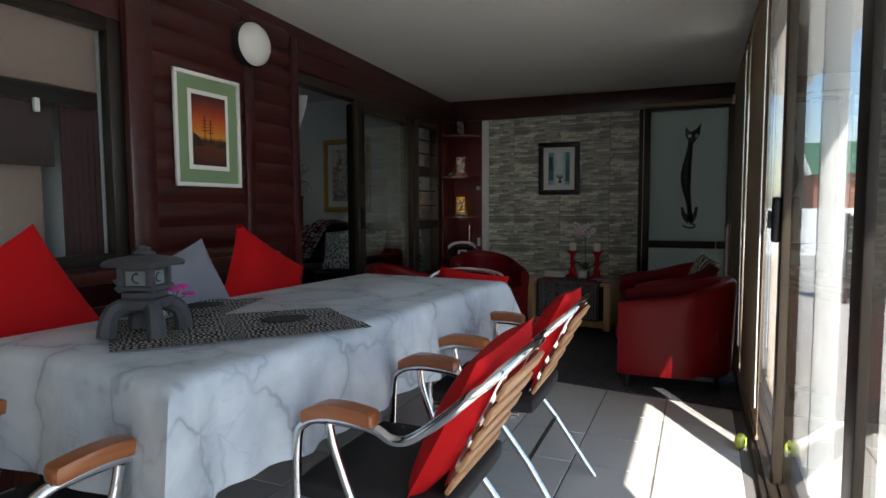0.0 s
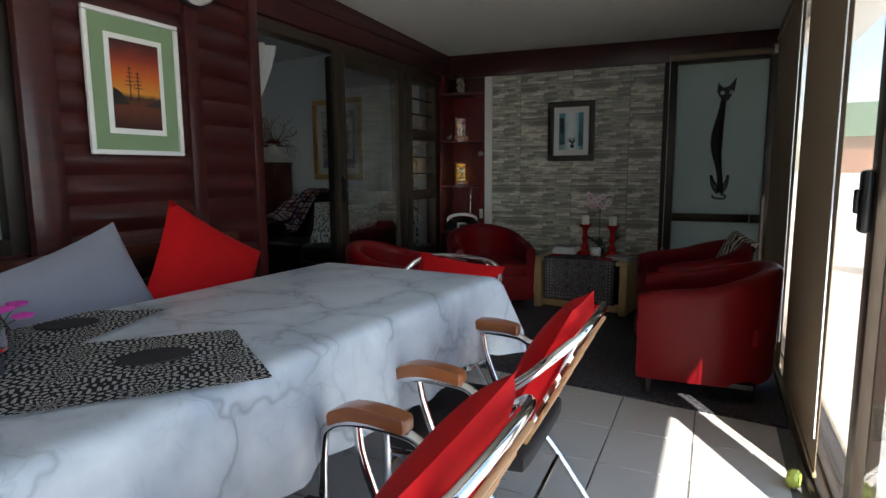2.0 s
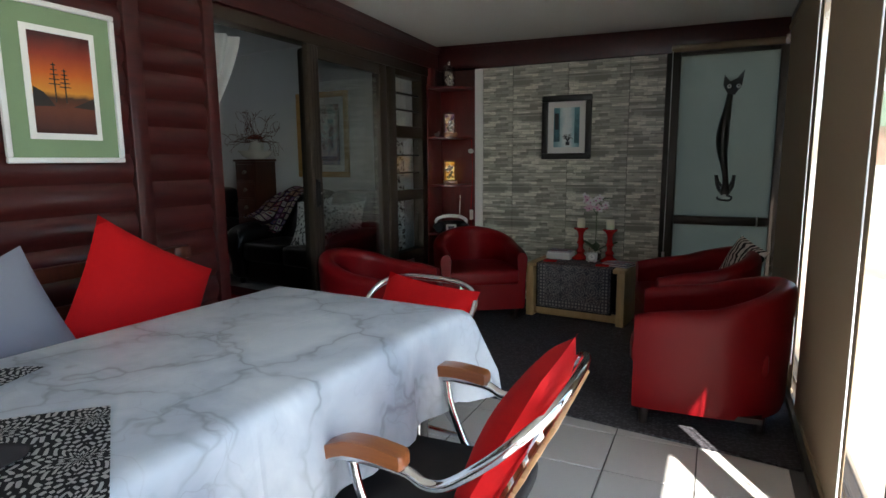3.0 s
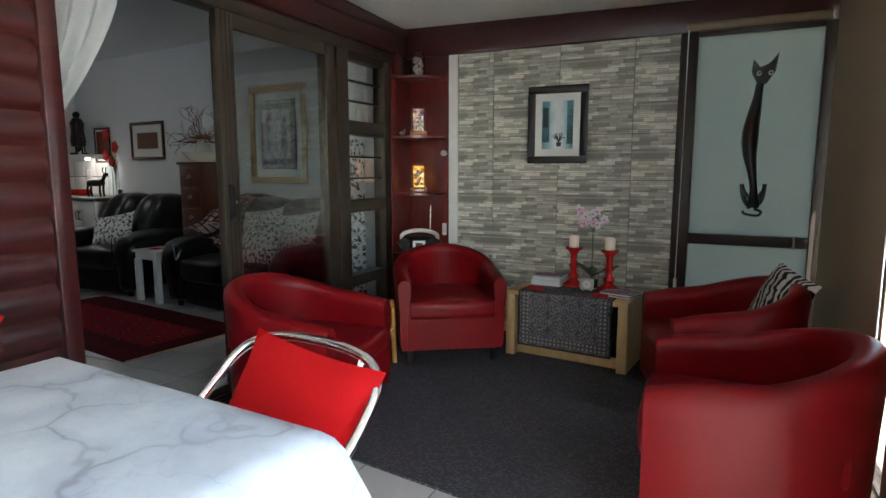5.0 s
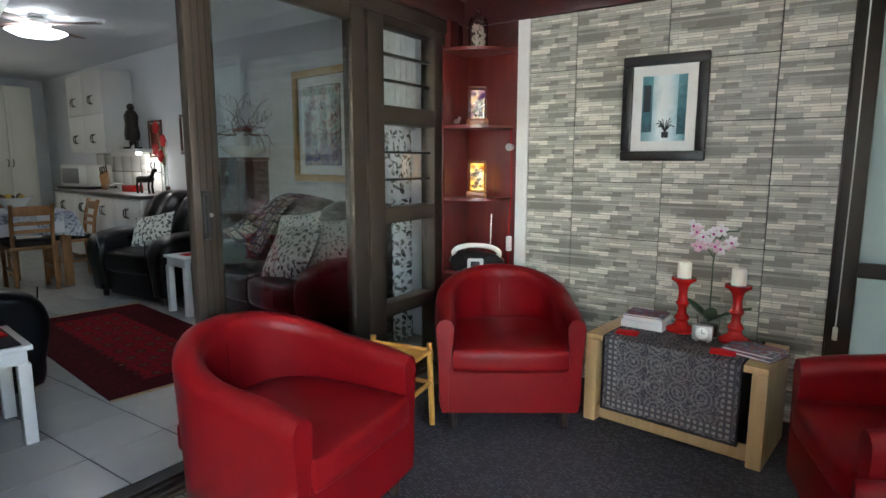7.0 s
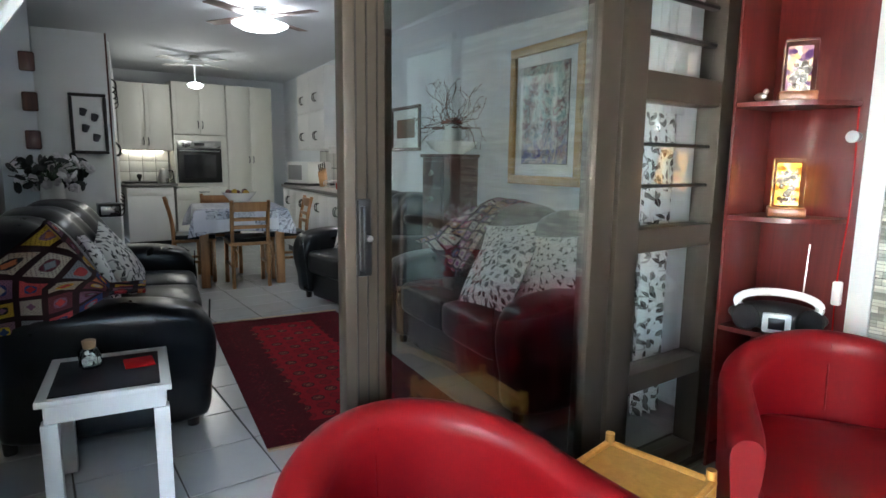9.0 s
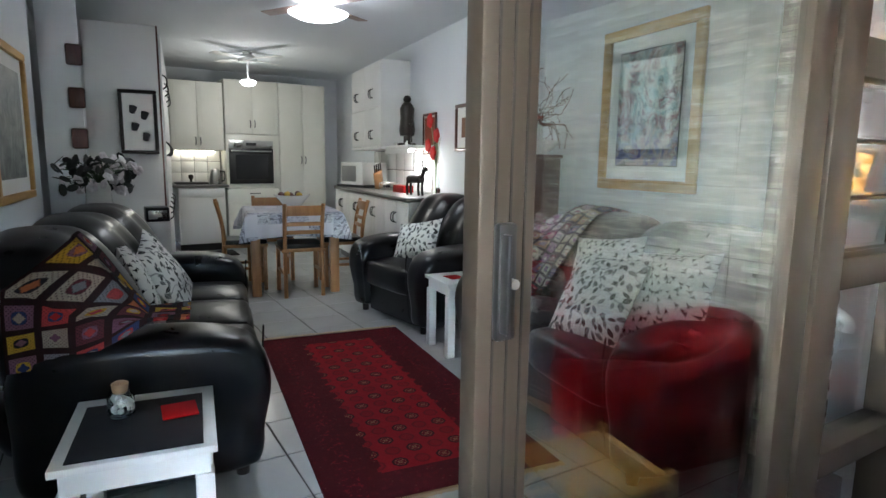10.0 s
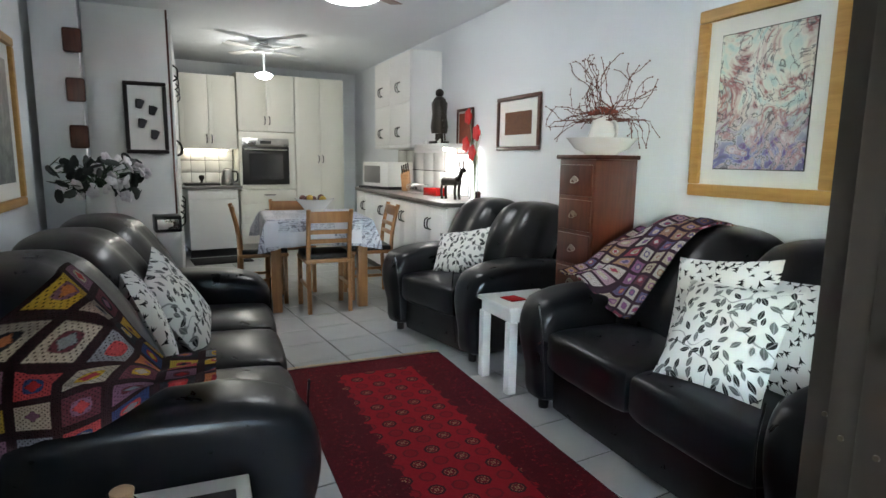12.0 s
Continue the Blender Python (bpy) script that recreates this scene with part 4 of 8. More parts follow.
structure("wall_infill_north", box(WX - 0.20, 7.02, 0, WX - WALL_T, 7.5, 2.56), M_white_wall, "white inner face of the wall beside the louvre window", "wall")
structure("lintel", box(WX - 0.20, 4.44, 2.05, WX - WALL_T, 7.02, 2.56), M_white_wall, "white inner face of the lintel above the sliding door", "lintel")
structure("wall_south_end", box(-11.6, 3.1, 0, WX - 0.2, 3.2, 2.6), M_white_wall, "plain wall closing the passage", "wall")

# sliding door between the rooms, its leaf pushed half open, and the louvre light beside it
sld = thing("door_2", "bronze aluminium sliding glass door, standing half open", "sliding door", None, "", "structure")
DX = -3.235
part("jamb", box(DX - 0.05, 4.50, 0, DX + 0.06, 4.535, 2.05, 0.004), M_bronze, sld)
part("head_frame", box(DX - 0.05, 4.535, 1.985, DX + 0.06, 7.0, 2.05, 0.004), M_bronze, sld)
part("floor_track", box(DX - 0.06, 4.50, -0.006, DX + 0.07, 7.0, 0.018, 0.003), M_bronze, sld)
for dx in (-0.035, 0.005, 0.045):
    part("track_rib", box(DX + dx, 4.50, 0.018, DX + dx + 0.007, 7.0, 0.03), M_dark_alu, sld)
leaf = part("sliding_leaf", add_box(box(DX + 0.005, 5.315, 0.03, DX + 0.05, 5.425, 1.985, 0.006), DX + 0.005, 6.185, 0.03, DX + 0.05, 6.285, 1.985, 0.006), M_bronze, sld)
lb = bmesh.new()
add_box(lb, DX + 0.008, 5.425, 1.91, DX + 0.047, 6.185, 1.985, 0.004)
add_box(lb, DX + 0.008, 5.425, 0.03, DX + 0.047, 6.185, 0.12, 0.004)
part("leaf_rails", lb, M_bronze, leaf)
part("leaf_glass", box(DX + 0.025, 5.425, 0.12, DX + 0.031, 6.185, 1.91), M_pane_tint, leaf).visible_shadow = False
for y in (5.344, 5.372, 5.40):
    part("stile_groove", box(DX + 0.05, y, 0.04, DX + 0.0525, y + 0.004, 1.975), M_dark_alu, leaf)
hb = box(DX + 0.05, 5.342, 0.95, DX + 0.068, 5.378, 1.135, 0.006)
add_box(hb, DX + 0.068, 5.344, 0.965, DX + 0.088, 5.354, 1.12, 0.004)
part("pull_handle", hb, M_black, leaf, "dark pull handle with a steel lock")
part("lock", cyl((DX + 0.066, 5.366, 1.042), (DX + 0.080, 5.366, 1.042), 0.008), M_steel, leaf)
fix = part("fixed_stile", add_box(box(DX - 0.045, 5.40, 0.03, DX - 0.005, 5.46, 1.985, 0.005), DX - 0.045, 6.22, 0.03, DX + 0.002, 6.295, 1.985, 0.005), M_bronze, sld)
# stepped inner stiles: bronze in shade, the shade put into the darker colour
for x0, x1, y0, y1 in ((DX - 0.155, DX - 0.115, 5.468, 5.54), (DX - 0.115, DX - 0.085, 5.425, 5.52), (DX - 0.085, DX - 0.047, 5.412, 5.50)):
    part("interlock_stile", box(x0, y0, 0.03, x1, y1, 1.985, 0.004), M_dark_alu, sld, "bronze interlocking stile with shade put into its dark colour")
for z in (0.45, 1.0, 1.55):
    for x, y in ((DX - 0.135, 5.467), (DX - 0.10, 5.424), (DX - 0.066, 5.411)):
        part("screw", cyl((x, y - 0.001, z), (x, y + 0.002, z), 0.0028, 0.0028, 8), M_bronze, sld)
part("inner_glass", box(DX - 0.028, 5.46, 0.03, DX - 0.022, 6.22, 1.985), M_pane, sld).visible_shadow = False
lv = part("louvre_frame", add_box(box(DX - 0.045, 6.30, 0.03, DX + 0.055, 6.42, 1.985, 0.006), DX - 0.045, 6.872, 0.03, DX + 0.055, 6.985, 1.985, 0.006), M_bronze, sld)
for z0, z1 in ((1.935, 1.985), (1.44, 1.535), (0.915, 1.0), (0.40, 0.475), (0.03, 0.09)):
    part("louvre_bar", box(DX - 0.043, 6.42, z0, DX + 0.053, 6.872, z1, 0.006), M_bronze, lv)
for za, zb in ((1.535, 1.935), (1.0, 1.44)):
    n = 3
    for k in range(n):
        zz = za + (zb - za) * k / n
        part("glass_blade", box(-0.003, 6.42, 0, 0.003, 6.872, (zb - za) / n + 0.015), M_pane, lv, "", pose(DX, 0, zz, 0, 5, 0)).visible_shadow = False
        if k:
            part("blade_clip", box(DX - 0.012, 6.418, zz - 0.006, DX + 0.022, 6.874, zz + 0.006, 0.003), M_black, lv)
for za, zb in ((0.475, 0.915), (0.09, 0.40)):
    part("louvre_pane", box(DX, 6.42, za, DX + 0.005, 6.872, zb), M_pane, lv).visible_shadow = False

# carpet of the seating corner
cm = bmesh.new()
q = [(-2.98, 5.14), (-0.42, 4.80), (-0.42, TY - 0.04), (-2.98, TY - 0.04)]
lo = [cm.verts.new((x, y, 0.001)) for x, y in q]
hi = [cm.verts.new((x, y, 0.011)) for x, y in q]
cm.faces.new(hi)
cm.faces.new(lo[::-1])
for i in range(4):
    cm.faces.new((lo[i], lo[(i + 1) % 4], hi[(i + 1) % 4], hi[i]))
solo("carpet", cm, M_carpet, "charcoal loop-pile carpet under the red tub chairs", "carpet")

# neighbour's house outside
hs = thing("neighbour_house", "brick house with a green roof and white bargeboards", "house", pose(8.45, 31, -0.12))
part("house_wall", box(-5, -2.6, 0, 5, 2.6, 2.5), M_brick_far, hs)
rf = bmesh.new()
rv = [rf.verts.new(p) for p in ((-5.2, -3.0, 2.45), (5.2, -3.0, 2.45), (5.2, 3.0, 2.45), (-5.2, 3.0, 2.45), (-5.2, 0, 3.95), (5.2, 0, 3.95))]
for q in ((0, 1, 5, 4), (2, 3, 4, 5), (0, 4, 3), (1, 2, 5), (0, 3, 2, 1)):
    rf.faces.new([rv[i] for i in q])
part("house_roof", rf, M_roof_green, hs)
for s in (-3.03, 3.03):
    part("bargeboard", add_tube(bmesh.new(), [(-5.25, s, 2.47), (-5.25, 0, 3.97)], 0.09, 4), M_white_paint, hs)
gt = thing("garden_gate", "dark slatted garden gate on the paving", "gate", pose(1.02, 10.0, -0.12))
for x in (0, 0.65):
    part("gate_post", box(x, 0, 0, x + 0.05, 0.05, 1.15), M_dark_alu, gt)
for k in range(7):
    part("slat", box(0.05, 0.01, 0.08 + 0.15 * k, 0.65, 0.035, 0.215 + 0.15 * k), M_dark_alu, gt)
yw = structure("garden_wall", box(-4, 18.2, -0.12, 3.2, 18.4, 1.05), M_white_wall, "white garden wall beside the paving", "wall")

# ---------------- roller blinds on the glazed wall ----------------
def roller_blind(y0, y1, z0, label, x=RX - 0.035):
    b = thing("roller_blind", label, "roller blind", None, "roller blinds")
    f = lambda u, v: Vector((x + 0.004 * math.sin(5 * u + 2 * v), y0 + (y1 - y0) * u, z0 + (2.13 - z0) * v))
    part("fabric", sheet(f, 10, 10, 1, 1, 0.002), M_blind, b)
    part("roll", cyl((x + 0.012, y0 - 0.01, 2.15), (x + 0.012, y1 + 0.01, 2.15), 0.026), M_blind, b)
    part("bottom_bar", box(x - 0.006, y0, z0 - 0.018, x + 0.008, y1, z0 + 0.004, 0.004), M_blind, b)
    part("bead_chain", tube([(x - 0.012, y0 + 0.005, 2.13), (x - 0.014, y0 - 0.005, 1.2), (x - 0.012, y0 - 0.012, 0.2)], 0.003, 6), M_white_paint, b, "white bead chain")
    return b


roller_blind(5.58, 7.10, 0.06, "beige roller blind drawn down to the floor")
roller_blind(4.27, 5.37, 0.06, "beige roller blind drawn down beside the sliding door")
roller_blind(1.5, 2.72, 1.93, "beige roller blind rolled up at the ceiling")
M_yellow = plain("yellow_green_rubber", (0.55, 0.62, 0.10), 0.5)
for y, r in ((4.25, 0.036), (5.66, 0.032)):
    bt = thing("toy_ball", "yellow-green rubber ring weight by the blind", "ball", pose(RX - 0.10, y, r + (0.0 if y < 5 else 0.011), 90, 0, 70), "blind weights")
    rb = bmesh.new()
    add_lathe(rb, [(0.012, -0.014), (r * 0.7, -0.02), (r, -0.008), (r, 0.008), (r * 0.7, 0.02), (0.012, 0.014)], 20)
    part("ring", rb, M_yellow, bt)
    part("plug", cyl((0, 0, -0.017), (0, 0, 0.017), 0.011), M_leg_dark, bt)

# ---------------- wall lamp and sunset painting ----------------
lm = thing("wall_lamp", "round white bulkhead lamp on the timber wall", "wall lamp", pose(WX - 0.005, 4.07, 2.105, 0, 90, 0))
part("base", lathe([(0.135, 0.0), (0.135, 0.05), (0.12, 0.055)], 28), M_black, lm, "black ribbed base")
part("shade", lathe([(0.125, 0.05), (0.122, 0.075), (0.10, 0.10), (0.06, 0.118), (0.01, 0.125)], 28), M_opal, lm, "opal white shade")


def framed(name, label, m, w, h, fw, depth, M_frame, inner, picture_mat, plate=None, group=""):
    """A picture hanging in the local XZ plane, its face to -Y: frame bars, mounts, picture. inner: (material, width) bands."""
    t = thing(name, label, "picture", m, group)
    fb = bmesh.new()
    for x0, z0, x1, z1 in ((-w / 2, -h / 2, w / 2, -h / 2 + fw), (-w / 2, h / 2 - fw, w / 2, h / 2), (-w / 2, -h / 2 + fw, -w / 2 + fw, h / 2 - fw), (w / 2 - fw, -h / 2 + fw, w / 2, h / 2 - fw)):
        add_box(fb, x0, -depth, z0, x1, 0, z1, min(fw * 0.25, 0.008))
    part("frame", fb, M_frame, t)
    iw, ih, y = w / 2 - fw, h / 2 - fw, -0.006
    for mt, bw in inner:
        part("mount", box(-iw, y - 0.002, -ih, iw, 0, ih), mt, t)
        iw, ih, y = iw - bw, ih - bw, y - 0.003
    part("picture", box(-iw, y - 0.002, -ih, iw, 0, ih), picture_mat, t)
    return t, iw, ih, y - 0.002


art, iw, ih, py = framed("painting", "sunset landscape painting in a sage green and white mount", pose(WX + 0.008, 3.733, 1.555, 0, 0, 90), 0.47, 0.61, 0.022, 0.02, M_white_paint, ((M_green_mat, 0.07), (M_mount, 0.024)), M_sunset)
# two small painted trees and hills, raised as paint
tr = bmesh.new()
for x0, hgt in ((-0.035, 0.15), (0.005, 0.13)):
    add_box(tr, x0 - 0.002, py - 0.002, -0.07, x0 + 0.002, py, -0.07 + hgt)
    for k in range(5):
        zz = -0.07 + hgt * (0.45 + 0.12 * k)
        wdt = 0.022 * (1 - k * 0.15)
        add_box(tr, x0 - wdt, py - 0.002, zz, x0 + wdt, py, zz + 0.004)
part("painted_trees", tr, M_leg_dark, art)
for sx, x0, x1, z1 in ((1, -iw, -0.04, -0.015), (-1, iw, 0.03, -0.045)):
    hl = bmesh.new()
    v = [hl.verts.new(p) for p in ((x0, py - 0.001, -0.09), (x1, py - 0.001, -0.085), ((x0 + x1) / 2, py - 0.001, z1 - 0.02), (x0, py - 0.001, z1))]
    hl.faces.new(v)
    part("painted_hill", hl, M_leg_dark, art)

# ---------------- bench with cushions ----------------
bn = thing("bench", "long dark wooden bench with a slatted backrest along the wall", "bench", pose(-2.82, 2.65, 0))
part("seat", box(-0.28, -1.55, 0.36, 0.26, 1.55, 0.41, 0.008), M_cherry, bn)
part("backrest", box(-0.27, -1.55, 0.80, -0.23, 1.55, 0.86, 0.01), M_cherry, bn)
part("back_slat", box(-0.265, -1.55, 0.60, -0.235, 1.55, 0.70, 0.008), M_cherry, bn)
for y in (-1.48, 0, 1.48):
    part("leg", box(0.18, y - 0.03, 0, 0.24, y + 0.03, 0.36, 0.006), M_cherry, bn)
    part("rear_post", box(-0.28, y - 0.03, 0, -0.22, y + 0.03, 0.86, 0.006), M_cherry, bn)


def cushion(label, m, w, h, t, mat, seed, group=""):
    return solo("cushion", pillow(w, h, t, seed), mat, label, "cushion", m, group)


cushion("large red cotton cushion leaning on the bench", pose(-2.74, 2.47, 0.73, -14, 0, 94) @ pose(0, 0, 0, 0, -26, 0) @ pose(0, 0, -0.27), 0.54, 0.54, 0.17, M_red_cloth, 1, "bench cushions")
cushion("grey cotton cushion leaning on the bench", pose(-2.72, 3.15, 0.69, -16, 0, 88) @ pose(0, 0, 0, 0, -17, 0) @ pose(0, 0, -0.25), 0.50, 0.50, 0.16, M_grey_cloth, 2, "bench cushions")
cushion("large red cotton cushion leaning on the bench", pose(-2.78, 3.72, 0.71, -16, 0, 90) @ pose(0, 0, 0, 0, 33, 0) @ pose(0, 0, -0.26), 0.53, 0.52, 0.17, M_red_cloth, 3, "bench cushions")
cushion("dark red cushion at the back of the bench", pose(-2.92, 1.95, 0.46, -10, 0, 90) @ pose(0, 0, 0, 0, 20, 0), 0.5, 0.5, 0.15, M_curtain_dark, 4, "bench cushions")

# ---------------- dining table on the porch ----------------
TABLE = pose(-1.945, 3.01, 0, 0, 0, -3.9)
TL, TW = 0.885, 0.39
tb = thing("patio_table", "long patio table hidden under a marble-print cloth", "table", TABLE)
part("tabletop", box(-TW + 0.01, -TL + 0.01, 0.745, TW - 0.01, TL - 0.01, 0.775, 0.01), M_arm_wood, tb)
for sx in (-1, 1):
    for sy in (-1, 1):
        part("leg", cyl((sx * 0.3, sy * 0.76, 0), (sx * 0.3, sy * 0.76, 0.745), 0.025, 0.03, 12), M_black, tb)


def tablecloth(w, l, zt, drop, rnd_r=0.03, flare=0.035, seed=1):
    """A cloth over a rectangular top: flat middle, rounded edge, folds that open at the corners."""
    bm = bmesh.new()
    ring = []
    per = []
    n = 26
    for (ax, ay), (bx, by) in (((-w, -l), (w, -l)), ((w, -l), (w, l)), ((w, l), (-w, l)), ((-w, l), (-w, -l))):
        m = n if ax != bx else int(n * l / w)
        for k in range(m):
            per.append((ax + (bx - ax) * k / m, ay + (by - ay) * k / m))
    levels = [(0.0, -0.03), (0.004, -0.002), (0.016, 0.010), (0.035, 0.016), (0.10, 0.02), (0.18, 0.026), (0.26, 0.03)]
    rows = []
    for d, o in levels:
        row = []
        for i, (x, y) in enumerate(per):
            cx, cy = abs(x) / w, abs(y) / l
            nx = x / w if cx > 0.999 else 0.0
            ny = y / l if cy > 0.999 else 0.0
            corner = min(1.0, max(0, 1 - min((w - abs(x)), (l - abs(y))) / 0.001)) * max(0.0, 1 - max(w - abs(x), l - abs(y)) / 0.10)
            s = x + y * 1.7
            wav = 0.012 * math.sin(21 * s) + 0.010 * math.sin(11 * s + 1.3)
            k = min(1, d / 0.2)
            off = o + k * wav + flare * k * corner ** 2 * 1.6
            px = x + (nx if nx else math.copysign(corner, x) if corner > 0.5 else 0) * off
            py_ = y + (ny if ny else math.copysign(corner, y) if corner > 0.5 else 0) * off
            dd = d / 0.26 * drop
            low = -(0.03 * corner * k) + 0.008 * math.sin(5 * s) * k
            row.append(bm.verts.new((px, py_, zt - dd + low + 0.0)))
        rows.append(row)
    m = len(per)
    for A, B in zip(rows, rows[1:]):
        for i in range(m):
            bm.faces.new((A[i], A[(i + 1) % m], B[(i + 1) % m], B[i]))
    bm.faces.new(rows[0])
    return bm


solo("tablecloth", tablecloth(TW, TL, 0.787, 0.27), M_marble, "white marble-print tablecloth with blue-grey veins", "tablecloth", TABLE, "", 60)


def runner(pts, mat, spot, label):
    """A flat patterned mat by its four corners on the table, with a black oval on it."""
    t = thing("table_mat", label, "table mat", None, "table mats")
    bm = bmesh.new()
    n = 14
    g = [[None] * (n + 1) for _ in range(n + 1)]
    for i in range(n + 1):
        for j in range(n + 1):
            u, v = i / n, j / n
            a = Vector(pts[0]).lerp(Vector(pts[1]), u)
            b = Vector(pts[3]).lerp(Vector(pts[2]), u)
            p = a.lerp(b, v)
            g[i][j] = bm.verts.new((p.x, p.y, 0.7925 + 0.002 * math.sin(9 * u) * math.cos(7 * v)))
    for i in range(n):
        for j in range(n):
            bm.faces.new((g[i][j], g[i + 1][j], g[i + 1][j + 1], g[i][j + 1]))
    bmesh.ops.solidify(bm, geom=bm.faces[:] + bm.edges[:] + bm.verts[:], thickness=0.002)
    part("mat_cloth", bm, mat, t)
    o = bmesh.new()
    bmesh.ops.create_cone(o, cap_ends=True, segments=28, radius1=0.075, radius2=0.075, depth=0.003, matrix=Matrix.Translation((*spot, 0.797)) @ Matrix.Rotation(0.9, 4, "Z") @ Matrix.Diagonal((0.95, 0.7, 1, 1)))
    part("black_oval", o, M_black_cloth, t, "black felt oval")
    return t


runner([(-1.50, 2.69), (-1.81, 2.91), (-2.29, 2.46), (-1.93, 2.20)], M_runner, (-1.80, 2.68), "black and white damask table mat with a black oval")
runner([(-2.15, 2.99), (-2.32, 2.90), (-2.32, 2.50), (-2.04, 2.66)], M_runner, (-2.23, 2.77), "black and white damask table mat with a black oval")

# pagoda lantern
lt = thing("garden_lantern", "small dark cast-stone pagoda lantern on the table", "lantern", pose(-2.03, 2.385, 0.795, 0, 0, 20) @ Matrix.Diagonal((0.86, 0.86, 0.95, 1)))
for k in range(4):
    a = math.pi / 2 * k + math.pi / 4
    cx, cy = math.cos(a), math.sin(a)
    part("foot", tube(smooth_path([(0.112 * cx, 0.112 * cy, 0), (0.108 * cx, 0.108 * cy, 0.035), (0.09 * cx, 0.09 * cy, 0.07), (0.03 * cx, 0.03 * cy, 0.088)], 4), 0.026, 8, [0.030 - 0.0006 * q for q in range(13)]), M_stone_dark, lt)
part("platform", box(-0.068, -0.068, 0.072, 0.068, 0.068, 0.102, 0.012), M_stone_dark, lt)
part("chamber_base", box(-0.05, -0.05, 0.102, 0.05, 0.05, 0.122, 0.006), M_stone_dark, lt)
ch = bmesh.new()
for x, y in ((-1, -1), (1, -1), (1, 1), (-1, 1)):
    add_box(ch, x * 0.046 - 0.011, y * 0.046 - 0.011, 0.12, x * 0.046 + 0.011, y * 0.046 + 0.011, 0.192, 0.003)
add_box(ch, -0.062, -0.062, 0.126, 0.062, 0.062, 0.138, 0.003)
add_box(ch, -0.050, -0.050, 0.18, 0.050, 0.050, 0.196)
part("lamp_chamber", ch, M_stone_dark, lt)
M_moon = plain("pale_green_grey_patina", (0.16, 0.19, 0.18), 0.7)
for k in range(4):
    pn = part("moon_panel", box(-0.036, -0.044, 0.139, 0.036, -0.040, 0.18, 0.001), M_moon, lt, "pale panel with a crescent cut", pose(0, 0, 0, 0, 0, 90 * k))
    cr = bmesh.new()
    ring = [(0.013 * math.cos(q), 0.013 * math.sin(q)) for q in [math.pi * (0.35 + 1.3 * n / 10) for n in range(11)]]
    add_tube(cr, [(x, -0.0455, 0.160 + z) for x, z in ring], 0.003, 5)
    part("crescent", cr, M_black, pn)
part("roof", lathe([(0.06, 0.192), (0.128, 0.196), (0.134, 0.204), (0.11, 0.211), (0.06, 0.219), (0.03, 0.224)], 6), M_stone_dark, lt)
part("finial", lathe([(0.034, 0.222), (0.036, 0.229), (0.018, 0.236), (0.022, 0.243), (0.005, 0.25)], 12), M_stone_dark, lt)

# pink flowers in a glass
fv = thing("flower_glass", "pink blossoms in a small clear glass jar", "flowers", pose(-2.15, 2.56, 0.797))
part("jar", lathe([(0.028, 0), (0.03, 0.004), (0.032, 0.05), (0.028, 0.062), (0.026, 0.062), (0.029, 0.05), (0.027, 0.006)], 18), M_glass, fv)
rnd = random.Random(5)
for k in range(9):
    a, r = rnd.random() * 6.28, 0.02 + 0.05 * rnd.random()
    p = Vector((r * math.cos(a), r * math.sin(a), 0.065 + 0.03 * rnd.random()))
    part("stem", tube([(0, 0, 0.01), (p.x * 0.4, p.y * 0.4, 0.05), p], 0.0015, 5), M_leaf, fv)
    bl_ = bmesh.new()
    for j in range(5):
        b_ = 2 * math.pi * j / 5
        bmesh.ops.create_uvsphere(bl_, u_segments=8, v_segments=5, radius=0.012, matrix=Matrix.Translation(p + Vector((0.011 * math.cos(b_), 0.011 * math.sin(b_), 0))) @ Matrix.Diagonal((1, 1, 0.45, 1)))
    part("blossom", bl_, M_petal_mag, fv)


